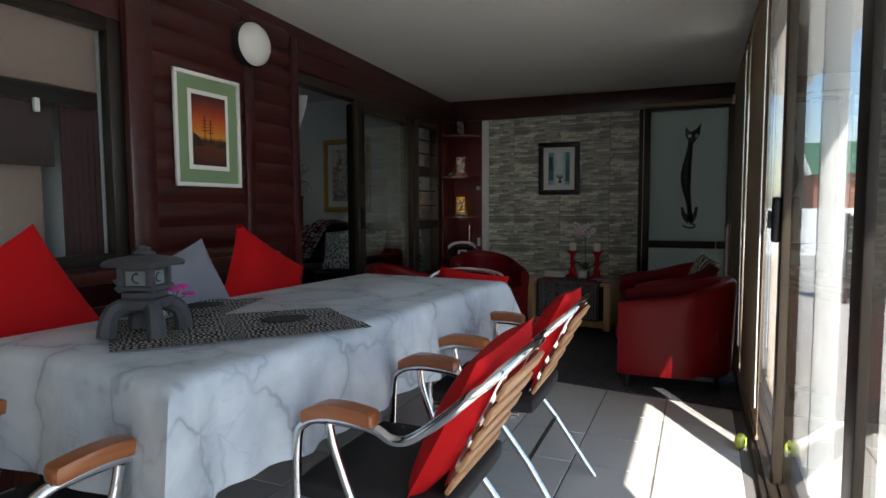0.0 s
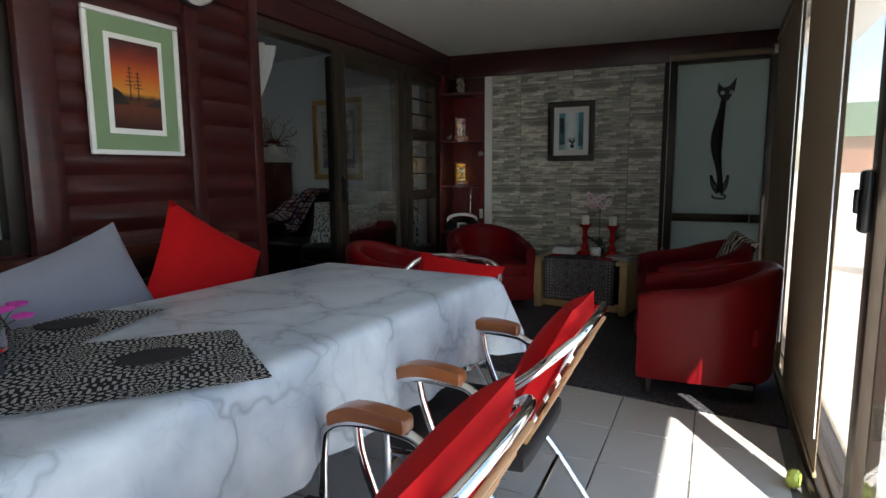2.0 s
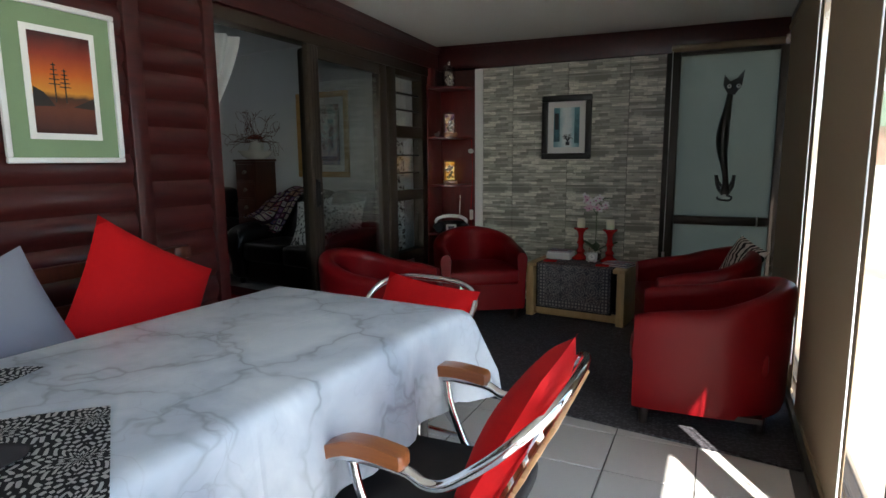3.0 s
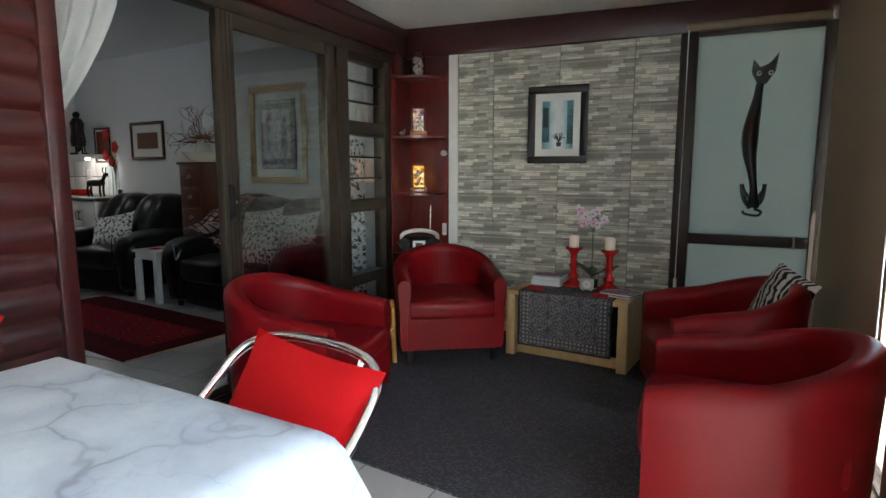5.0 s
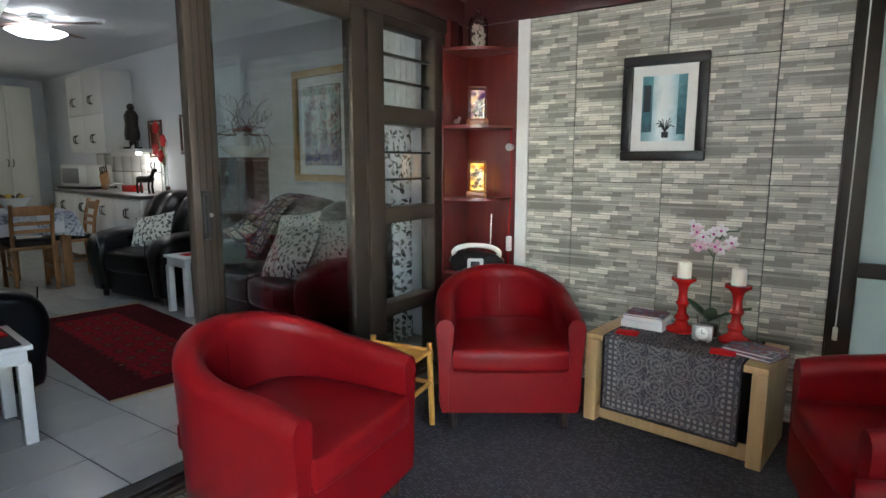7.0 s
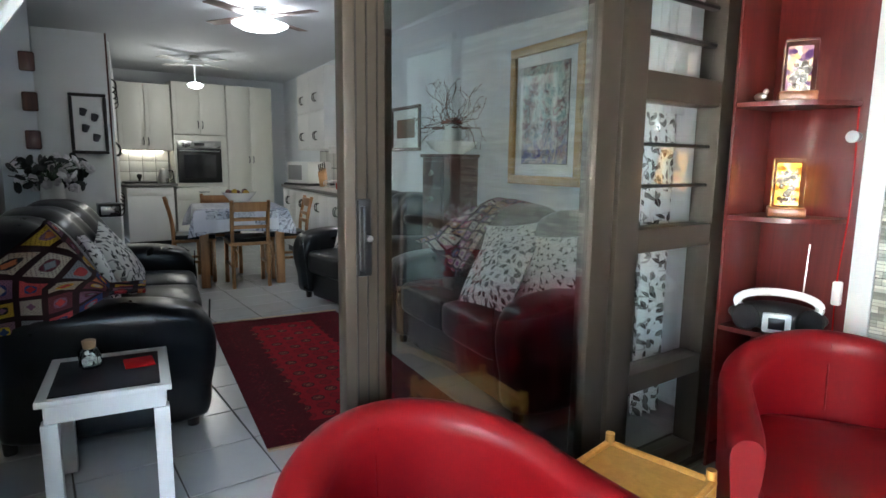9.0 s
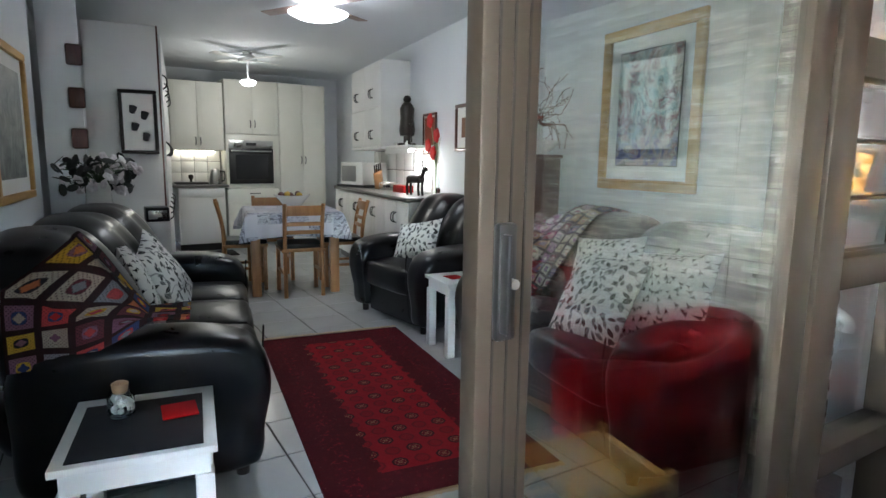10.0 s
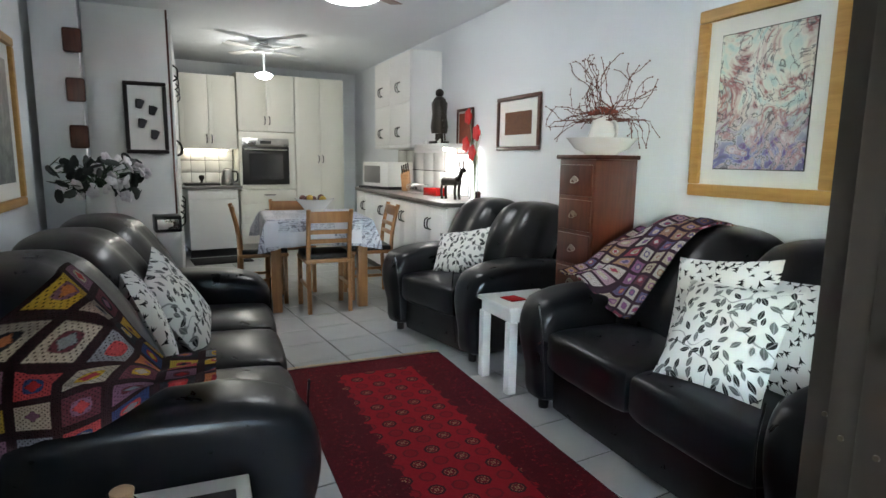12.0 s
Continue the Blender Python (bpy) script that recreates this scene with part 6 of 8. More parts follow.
# jar on top
jr = thing("glass_jar", "lidded glass jar filled with shells and stones", "jar", pose(SX - 0.02, SY_ + 0.03, 1.886))
part("jar", lathe([(0.05, 0), (0.056, 0.01), (0.056, 0.15), (0.045, 0.165), (0.042, 0.165), (0.052, 0.148), (0.052, 0.012)], 20), M_glass, jr)
part("lid", lathe([(0.05, 0.166), (0.045, 0.18), (0.02, 0.19), (0.008, 0.20), (0.013, 0.212), (0.003, 0.222)], 18), M_glass, jr, "domed glass lid")
M_shell = plain("cream_shell", (0.6, 0.52, 0.42), 0.5, vary=0.4, scale=40)
rnd = random.Random(3)
for k in range(26):
    sh = bmesh.new()
    a, r = rnd.random() * 6.28, 0.034 * rnd.random() ** 0.5
    bmesh.ops.create_icosphere(sh, subdivisions=1, radius=0.014 + 0.006 * rnd.random(), matrix=Matrix.Translation((r * math.cos(a), r * math.sin(a), 0.02 + 0.12 * k / 26)) @ Euler((rnd.random() * 3, rnd.random() * 3, 0)).to_matrix().to_4x4() @ Matrix.Diagonal((1, 0.8, 0.5, 1)))
    part("shell", sh, M_shell, jr)


def shelf_lamp(z, label, glow_mat, figure):
    t = thing("shelf_lamp", label, "lamp", pose(SX, SY_, z, 0, 0, 28), "glass shelf lamps")
    part("base", box(-0.062, -0.062, 0, 0.062, 0.062, 0.035, 0.006), M_arm_wood, t, "stepped wooden base")
    part("glass_box", box(-0.052, -0.052, 0.036, 0.052, 0.052, 0.215, 0.003), M_glass, t, "mirror-bright glass box")
    core = bmesh.new()
    rnd = random.Random(int(z * 100))
    for k in range(14):
        bmesh.ops.create_icosphere(core, subdivisions=1, radius=0.010 + 0.010 * rnd.random(), matrix=Matrix.Translation((0.05 * (rnd.random() - 0.5), 0.05 * (rnd.random() - 0.5), 0.055 + 0.11 * rnd.random())))
    part("ornament", core, M_shell if figure else M_steel, t, "small metal ornament inside")
    part("lamp_panel", box(-0.036, 0.012, 0.045, 0.036, 0.03, 0.195, 0.004), glow_mat, t, "glowing amber mosaic panel")




def mosaic_glow(name, stops, strength):
    """Lit mosaic glass: each chip its own tint."""
    N = Nodes(name)
    v = N.n("ShaderNodeTexVoronoi", 1, (("feature", "F1"),), Vector=N.coords("Object"), Scale=55.0)
    c = N.ramp(N.n("ShaderNodeSeparateColor", 0, (), Color=v), stops)
    e = N.n("ShaderNodeEmission", 0, (), Color=c, Strength=strength)
    N.t.links.new(e, N.t.nodes["Material Output"].inputs[0])
    return N.mat


M_glow_dim = mosaic_glow("dim_mosaic_glass", ((0.2, (0.10, 0.04, 0.12)), (0.45, (0.5, 0.25, 0.3)), (0.6, (1.0, 0.62, 0.25)), (0.9, (1.0, 0.85, 0.7))), 0.06)
M_glow_amber = mosaic_glow("amber_mosaic_glass", ((0.2, (0.35, 0.10, 0.01)), (0.5, (1.0, 0.45, 0.05)), (0.9, (1.0, 0.75, 0.25))), 0.13)
shelf_lamp(1.456, "small glass box lamp with ornaments on the shelf", M_glow_dim, True)
shelf_lamp(1.036, "small lit glass box lamp glowing amber", M_glow_amber, False)
an = thing("small_ornament", "tiny grey animal ornament on the shelf", "ornament", pose(SX - 0.08, SY_ - 0.10, 1.456))
ab = bmesh.new()
bmesh.ops.create_uvsphere(ab, u_segments=10, v_segments=6, radius=0.02, matrix=Matrix.Translation((0, 0, 0.018)) @ Matrix.Diagonal((1.2, 0.7, 0.8, 1)))
bmesh.ops.create_uvsphere(ab, u_segments=8, v_segments=5, radius=0.011, matrix=Matrix.Translation((0.018, 0, 0.036)))
part("body", ab, M_steel, an)
rd = thing("radio", "silver oval portable radio with two black speakers", "radio", pose(SX + 0.02, SY_ - 0.03, 0.601, 0, 0, 25) @ Matrix.Scale(1.12, 4))
rbm = bmesh.new()
bmesh.ops.create_uvsphere(rbm, u_segments=24, v_segments=14, radius=1, matrix=Matrix.Translation((0, 0, 0.05)) @ Matrix.Diagonal((0.15, 0.065, 0.05, 1)))
part("body", rbm, M_black, rd, "black rounded body")
tb_ = add_tube(bmesh.new(), [Vector((0.122 * math.cos(a), -0.03 + 0.02 * math.cos(a) ** 2, 0.092 + 0.046 * math.sin(a))) for a in [2 * math.pi * k / 32 for k in range(33)]], 0.014, 8)
part("handle", tb_, M_white_alu, rd, "silver white oval handle")
part("front_panel", box(-0.042, -0.075, 0.006, 0.042, -0.045, 0.072, 0.008), M_white_alu, rd)
part("display", box(-0.024, -0.079, 0.020, 0.024, -0.074, 0.058, 0.002), M_black, rd)
for s in (-1, 1):
    part("speaker", lathe([(0.044, 0), (0.046, 0.01), (0.038, 0.014), (0.012, 0.006)], 18), M_black_cloth, rd, "", pose(s * 0.090, -0.046, 0.048, 90, 0, s * 22))
part("antenna", tube([(0.07, 0.02, 0.12), (0.075, 0.02, 0.30)], 0.0025, 6), M_steel, rd)
pl = thing("power_cord", "thin cord with a white switch hanging by the shelves", "cable")
part("cord", tube(smooth_path([(-2.83, TY - 0.03, 1.45), (-2.82, TY - 0.035, 1.1), (-2.835, TY - 0.035, 0.8), (-2.83, TY - 0.035, 0.56)], 6), 0.003, 6), M_red_gloss, pl)
part("switch", box(-2.845, TY - 0.05, 0.71, -2.815, TY - 0.022, 0.80, 0.006), M_white_paint, pl)
part("knob", cyl((-2.83, TY - 0.06, 1.33), (-2.83, TY - 0.022, 1.33), 0.022, 0.018), M_steel, pl)

# ---------------- living room ----------------
# red rug
RG = pose(-5.25, 6.075, 0.004, 0, 0, 82.5)
rg = solo("rug", sheet(lambda u, v: Vector((-0.48 + 0.96 * u, -1.06 + 2.12 * v, 0.001 * math.sin(30 * u * v))), 12, 24, 0.96, 2.1, 0.008), M_rug, "dark red tribal wool rug with rows of small medallions", "rug", RG)
for s in (-1, 1):
    fb = bmesh.new()
    rnd = random.Random(4)
    for k in range(110):
        x = -0.478 + 0.956 * k / 109
        add_box(fb, x - 0.002, s * 1.06, 0.001, x + 0.002, s * (1.085 + 0.012 * rnd.random()), 0.005)
    part("fringe", fb, M_pale_wood, rg, "short cream fringe")


def sofa(label, m, width, seats, name="sofa"):
    """Black leather seating: front to -Y. Arms roll outwards; back cushions roll over the top."""
    s = thing(name, label, name if name != "leather_armchair" else "armchair", m, "black leather suite")
    aw, D = 0.23, 0.86
    iw = width - 2 * aw
    part("base", soft_at(0, 0.03, 0.03, iw + 0.06, D - 0.10, 0.26, 0.12), M_black_leather, s)
    for k in range(seats):
        w = iw / seats
        x = -iw / 2 + w * (k + 0.5)
        part("seat_cushion", soft_at(x, -0.10, 0.25, w + 0.02, 0.67, 0.195, 0.7, 0.03, 10), M_black_leather, s)
    lobes = max(2, seats)
    for k in range(lobes):
        w = (iw + 0.28) / lobes
        x = -(iw + 0.28) / 2 + w * (k + 0.5)
        bm = soft_box(w + 0.05, 0.34, 0.60, 0.85, 12, 0.0, 3.4)
        for v in bm.verts:
            t = v.co.z / 0.60
            v.co.y += 0.24 * t - 0.035 * math.sin(math.pi * min(1, t * 1.1)) + 0.125
            if v.co.y < 0.2 + 0.24 * t:
                v.co.y += 0.012 * math.cos(14 * v.co.x / w)
            v.co.x += x
            v.co.z += 0.36
        part("back_cushion", bm, M_black_leather, s)
    bk = soft_box(width - 0.10, 0.20, 0.58, 0.8, 10, 0.0, 3.4)
    for v in bk.verts:
        v.co.y += 0.36 + 0.10 * v.co.z / 0.58
        v.co.z += 0.10
    part("back_shell", bk, M_black_leather, s)
    for sx in (-1, 1):
        bm = soft_box(aw + 0.02, D - 0.04, 0.58, 0.85, 14, 0.0, 4.0)
        for v in bm.verts:
            t = v.co.z / 0.58
            low = max(0.0, (0.45 - t) / 0.45)
            v.co.x *= 0.82 + 0.55 * max(0, t - 0.4) / 0.6 + 0.22 * low ** 2
            v.co.y *= 1 + 0.16 * low ** 3
            v.co.x += sx * (iw / 2 + aw / 2 + 0.035 * max(0, t - 0.4))
            v.co.y -= 0.015
            if v.co.y < -0.3:
                v.co.y -= 0.03 * math.sin(math.pi * max(0, t - 0.3) / 0.7) if t > 0.3 else 0
            v.co.z = 0.03 + v.co.z * (0.985 if v.co.y < 0.2 else 1.0) + 0.018 * math.sin(math.pi * (v.co.y + 0.43) / 0.86)
        a = part("arm", bm, M_black_leather, s)
        seam = [(sx * (iw / 2 + 0.01), -0.40, 0.10), (sx * (iw / 2 + 0.005), -0.43, 0.40), (sx * (iw / 2 + 0.03), -0.44, 0.57)]
        part("piping", tube(smooth_path(seam, 4), 0.004, 6), M_black_leather, a)
        for y in (-0.34, 0.36):
            part("foot", cyl((sx * (width / 2 - 0.12), y, 0), (sx * (width / 2 - 0.12), y, 0.06), 0.025, 0.03, 10), M_leg_dark, s)
    return s


S1 = pose(-5.64, 5.08, 0, 0, 0, 170)
sofa("long black leather sofa with a crochet blanket", S1, 2.02, 3)
S2 = pose(-4.52, 6.98, 0, 0, 0, -8)
sofa("black leather two-seater sofa against the white wall", S2, 1.62, 2)
S3 = pose(-6.45, 7.09, 0, 0, 0, 6)
sofa("black leather armchair with one printed cushion", S3, 1.08, 1, "leather_armchair")

cushion("white cushion printed with black birds on the sofa", S1 @ pose(-0.10, 0.02, 0.455, -22, 0, 12) @ pose(0, 0, 0, 0, -14, 0), 0.42, 0.42, 0.13, M_bird_print, 31, "printed cushions")
cushion("white cushion printed with grey leaves on the sofa", S1 @ pose(0.11, -0.13, 0.455, -30, 0, -12) @ pose(0, 0, 0, 0, -20, 0), 0.42, 0.42, 0.13, M_leaf_print, 32, "printed cushions")
cushion("white cushion printed with grey leaves on the sofa", S2 @ pose(0.25, -0.30, 0.445, -34, 0, 4) @ pose(0, 0, 0, 0, -6, 0), 0.44, 0.43, 0.15, M_leaf_print, 33, "printed cushions")
cushion("white cushion printed with black birds on the sofa", S2 @ pose(0.50, -0.10, 0.445, -22, 0, 0) @ pose(0, 0, 0, 0, -8, 0), 0.46, 0.44, 0.15, M_bird_print, 34, "printed cushions")
cushion("white cushion printed with black birds on the sofa", S2 @ pose(0.10, -0.10, 0.445, -18, 0, 4) @ pose(0, 0, 0, 0, -8, 0), 0.46, 0.45, 0.14, M_bird_print, 35, "printed cushions")
cushion("white leaf-print cushion on the armchair", S3 @ pose(0.0, -0.16, 0.46, -30, 0, 10) @ pose(0, 0, 0, 0, -12, 0), 0.44, 0.34, 0.13, M_leaf_print, 36, "printed cushions")


def along(line, s):
    """The point at the share s of a line's length."""
    P = [Vector(p) for p in line]
    L = [(q - p).length for p, q in zip(P, P[1:])]
    d = s * sum(L)
    for p, q, l in zip(P, P[1:], L):
        if d <= l:
            return p.lerp(q, d / l)
        d -= l
    return P[-1].copy()


BACK = [(0, 0.50, 0.88), (0, 0.42, 0.945), (0, 0.31, 0.97), (0, 0.20, 0.93), (0, 0.11, 0.83), (0, 0.04, 0.70), (0, -0.01, 0.60), (0, -0.05, 0.505), (0, -0.15, 0.485), (0, -0.42, 0.485), (0, -0.46, 0.42)]
OVER_ARM = [(0, 0.36, 0.86), (0, 0.20, 0.90), (0, 0.05, 0.82), (0, -0.05, 0.70), (0, -0.16, 0.665), (0, -0.30, 0.665), (0, -0.40, 0.655), (0, -0.48, 0.60)]


def drape(x_back, x_front, width, lo, hi, arm_at, side):
    def f(u, v):
        s = lo + (hi - lo) * v
        x = x_back + (x_front - x_back) * v + width * (u - 0.5)
        a, b = along(BACK, s), along(OVER_ARM, s)
        k = min(1, max(0, (side * x - arm_at) / 0.06))
        p = a.lerp(b, k)
        return Vector((x, p.y - 0.012, p.z + 0.012 + 0.008 * math.sin(17 * u + 9 * v)))
    return f


UP = [(0, 0.18, 0.955), (0, 0.12, 0.88), (0, 0.075, 0.81), (0, 0.03, 0.74), (0, -0.03, 0.66), (0, -0.12, 0.655), (0, -0.17, 0.655)]
ARM = [(0, 0.36, 0.80), (0, 0.27, 0.76), (0, 0.17, 0.70), (0, 0.06, 0.675), (0, -0.06, 0.668), (0, -0.18, 0.665)]


def corner_throw(u, v):
    """From the back cushion down into the corner, over the arm and down its outer side."""
    e = u * (0.50 - 0.28 * v) + 0.78 - 0.06 * v
    out = max(0.0, e - 0.96)
    x = -(min(e, 0.96) + 0.085 * math.sin(min(1.0, out / 0.13) * math.pi / 2))
    k = min(1, max(0, (-x - 0.90) / 0.10))
    p = along(UP, v).lerp(along(ARM, v), k)
    drop = max(0.0, out - 0.05)
    return Vector((x, p.y - 0.006, p.z + 0.006 + 0.007 * math.sin(15 * u + 8 * v) - drop))


solo("crochet_blanket", sheet(corner_throw, 40, 36, 0.60, 0.58, 0.010), M_granny, "bright crochet granny-square blanket thrown over the sofa", "blanket", S1, "crochet blankets", 70)
solo("crochet_blanket", sheet(drape(-0.42, -0.62, 0.42, 0.05, 0.66, 0.56, -1), 24, 30, 0.42, 0.85, 0.008), M_granny_violet, "violet crochet granny-square blanket over the sofa corner", "blanket", S2, "crochet blankets", 70)


def white_side_table(label, m, w, d, h):
    t = thing("side_table", label, "side table", m, "white side tables")
    part("tabletop", box(-w / 2, -d / 2, h - 0.022, w / 2, d / 2, h, 0.003), M_white_paint, t)
    part("apron", box(-w / 2 + 0.02, -d / 2 + 0.02, h - 0.085, w / 2 - 0.02, d / 2 - 0.02, h - 0.022), M_white_paint, t)
    for sx in (-1, 1):
        for sy in (-1, 1):
            x, y = sx * (w / 2 - 0.035), sy * (d / 2 - 0.035)
            part("leg", box(x - 0.025, y - 0.025, 0, x + 0.025, y + 0.025, h - 0.085, 0.003), M_white_paint, t)
    return t


ST1 = pose(-4.32, 4.905, 0, 0, 0, -8)
white_side_table("small white painted side table beside the sofa arm", ST1, 0.46, 0.40, 0.45)
solo("table_mat", box(-0.16, -0.165, 0, 0.21, 0.165, 0.004, 0.001), M_black_cloth, "black woven mat on the white side table", "table mat", ST1 @ pose(0, 0, 0.451))
solo("coaster", box(-0.055, -0.05, 0, 0.055, 0.05, 0.006, 0.002), M_red_cloth, "square red felt coaster", "coaster", ST1 @ pose(-0.03, 0.10, 0.456, 0, 0, 6), "red coasters")
jr2 = thing("glass_jar", "square glass jar of white pebbles with a cork stopper", "jar", ST1 @ pose(-0.06, -0.06, 0.456))
part("jar", lathe([(0.034, 0), (0.038, 0.008), (0.038, 0.06), (0.026, 0.075), (0.023, 0.075), (0.034, 0.058), (0.034, 0.01)], 8), M_glass, jr2)
M_cork = plain("cork", (0.36, 0.22, 0.12), 0.9, vary=0.3, grain=90, bump=0.5)
part("cork", lathe([(0.02, 0.07), (0.024, 0.10), (0.018, 0.104)], 14), M_cork, jr2)
rnd = random.Random(8)
for k in range(14):
    pb = bmesh.new()
    bmesh.ops.create_icosphere(pb, subdivisions=1, radius=0.010, matrix=Matrix.Translation((0.022 * (rnd.random() - 0.5) * 2, 0.022 * (rnd.random() - 0.5) * 2, 0.013 + 0.034 * rnd.random())))
    part("pebble", pb, M_ceramic, jr2)
ST2 = pose(-5.60, 6.88, 0, 0, 0, -6)
white_side_table("small white painted side table between armchair and sofa", ST2, 0.36, 0.42, 0.48)
solo("coaster", box(-0.055, -0.05, 0, 0.055, 0.05, 0.006, 0.002), M_red_cloth, "square red felt coaster", "coaster", ST2 @ pose(0.0, -0.08, 0.481, 0, 0, 6), "red coasters")

# chest of drawers with bowl, jug and twigs
CH = pose(-5.545, 7.33, 0, 0, 0, -4)
M_pewter = plain("aged_pewter", (0.30, 0.27, 0.23), 0.42, 0.85, vary=0.2)
chs = thing("chest_of_drawers", "tall narrow dark cherry chest of drawers", "chest", CH)
part("body", box(-0.155, -0.15, 0.05, 0.155, 0.15, 1.255, 0.004), M_cherry, chs)
part("top", box(-0.172, -0.168, 1.255, 0.172, 0.155, 1.28, 0.006), M_cherry, chs)
part("plinth", box(-0.165, -0.16, 0, 0.165, 0.155, 0.06, 0.004), M_cherry, chs)
for k in range(6):
    z0 = 0.075 + k * 0.195
    dr = part("drawer", box(-0.138, -0.163, z0, 0.138, -0.148, z0 + 0.175, 0.006), M_cherry, chs)
    part("drawer_handle", tube(smooth_path([(-0.03, -0.165, z0 + 0.09), (-0.015, -0.180, z0 + 0.075), (0.015, -0.180, z0 + 0.075), (0.03, -0.165, z0 + 0.09), (0.0, -0.168, z0 + 0.11), (-0.03, -0.165, z0 + 0.09)], 4), 0.0032, 6), M_pewter, dr, "pewter drop handle")
    part("handle_plate", lathe([(0.024, 0), (0.022, 0.003), (0.004, 0.004)], 4), M_pewter, dr, "diamond pewter plate", pose(0, -0.163, z0 + 0.094, 90, 0, 0) @ Matrix.Diagonal((1.0, 0.75, 1, 1)))
bw = thing("washbowl", "wide white ceramic washbowl on the chest", "bowl", CH @ pose(0.02, 0.0, 1.281))
part("bowl", lathe([(0.09, 0), (0.095, 0.010), (0.15, 0.035), (0.19, 0.085), (0.20, 0.092), (0.188, 0.092), (0.14, 0.045), (0.02, 0.016)], 32), M_ceramic, bw)
jg = thing("jug", "white ceramic jug holding dry berry twigs", "jug", CH @ pose(0.02, 0.0, 1.30))
part("body", lathe([(0.05, 0), (0.072, 0.02), (0.08, 0.08), (0.06, 0.15), (0.055, 0.18), (0.065, 0.20), (0.058, 0.20), (0.05, 0.18), (0.05, 0.15)], 22), M_ceramic, jg)
part("handle", tube(smooth_path([(0.06, 0, 0.17), (0.11, 0, 0.15), (0.11, 0, 0.08), (0.072, 0, 0.05)], 5), 0.009, 8), M_ceramic, jg)
rnd = random.Random(17)
tw, br, cluster = bmesh.new(), bmesh.new(), bmesh.new()
for k in range(64):
    a = rnd.random() * 6.28
    p = Vector((0.02 * math.cos(a), 0.02 * math.sin(a), 0.19))
    out = Vector((math.cos(a), 0.30 * math.sin(a), 0.0 + 0.40 * rnd.random())).normalized()
    curl = rnd.uniform(-0.5, 0.5)
    pts = [p]
    for j in range(12):
        out = (out + Vector((rnd.uniform(-.75, .75), rnd.uniform(-.3, .3), curl * 0.4 + rnd.uniform(-.60, .50)))).normalized()
        p = p + out * 0.036
        p.y = max(-0.18, min(0.10, p.y))
        p.z = min(0.50, max(0.02 if abs(p.x) > 0.22 else 0.17, p.z))
        pts.append(p.copy())
        bmesh.ops.create_icosphere(br, subdivisions=1, radius=0.003 + 0.0025 * rnd.random(), matrix=Matrix.Translation(p))
    add_tube(tw, pts, 0.0017, 4)
for k in range(170):
    a, q = rnd.random() * 6.28, rnd.random() ** 0.5
    bmesh.ops.create_icosphere(cluster, subdivisions=1, radius=0.0055, matrix=Matrix.Translation((0.10 * q * math.cos(a), 0.07 * q * math.sin(a), 0.21 + 0.06 * rnd.random() * (1.1 - q))))
M_berry = plain("brick_red_berry", (0.30, 0.055, 0.03), 0.6, vary=0.4, scale=60)
tagged(part("berry_cluster", cluster, M_berry, jg, "brick-red berries heaped in the jug's mouth"), kind="stuff")
tagged(part("twig", tw, M_twig, jg, "thin brown twigs"), kind="stuff")
tagged(part("berry", br, M_twig, jg, "dark red dry berries"), kind="stuff")

# pictures on the white wall
WALL_A = -math.degrees(math.atan(0.119))
art2, iw, ih, py = framed("painting", "colourful abstract watercolour in a wide golden pine frame", pose(-4.68, NY(-4.68) - 0.004, 1.53, 0, 0, WALL_A), 0.74, 0.90, 0.06, 0.03, M_gold_wood, ((M_mount, 0.075), (M_black, 0.004)), M_abstract)
framed("framed_print", "brown relief picture with a white mount in a red-brown frame", pose(-6.78, NY(-6.78) - 0.004, 1.53, 0, 0, WALL_A), 0.64, 0.42, 0.032, 0.025, M_cherry, ((M_mount, 0.09),), plain("brown_bark_relief", (0.16, 0.07, 0.035), 0.7, vary=0.5, scale=30, grain=90, bump=0.8, dist=0.006))
framed("framed_print", "small brown print in a dark wooden frame", pose(-7.72, NY(-7.72) - 0.004, 1.50, 0, 0, WALL_A), 0.34, 0.42, 0.025, 0.02, M_cherry, ((M_mount, 0.02),), plain("red_brown_print", (0.3, 0.07, 0.03), 0.7, vary=0.7, scale=20))
framed("framed_print", "dark print in a brown wooden frame behind the sofa", pose(-6.45, SY(-6.45) + 0.004, 1.40, 0, 0, 174.3), 0.86, 0.85, 0.045, 0.03, M_gold_wood, ((M_mount, 0.08),), painting("dim_landscape_print", ((0.0, (0.03, 0.035, 0.04)), (0.4, (0.20, 0.22, 0.20)), (0.7, (0.4, 0.4, 0.36)), (1.0, (0.55, 0.55, 0.5))), 0.8, 9.0))

# curtains by the sliding door
def swag(u, v):
    top = 1.98
    z = top - 1.1 * v
    gather = 1 - 0.78 * min(1, v / 0.62) ** 1.3
    y = 4.47 + 0.50 * u * gather
    return Vector((WX - 0.26 - 0.025 * math.sin(30 * u), y, z))


solo("curtain", sheet(swag, 40, 20, 0.8, 1.1, 0.002), M_sheer, "white lined curtain tied back at the sliding door", "curtain", None, "tied curtains", 60)


def swag_r(u, v):
    z = 1.99 - 0.88 * v
    gather = 1 - 0.62 * min(1, v) ** 1.2
    y = 6.99 - 0.50 * u * gather
    return Vector((WX - 0.27 - 0.02 * math.sin(34 * u), y, z))


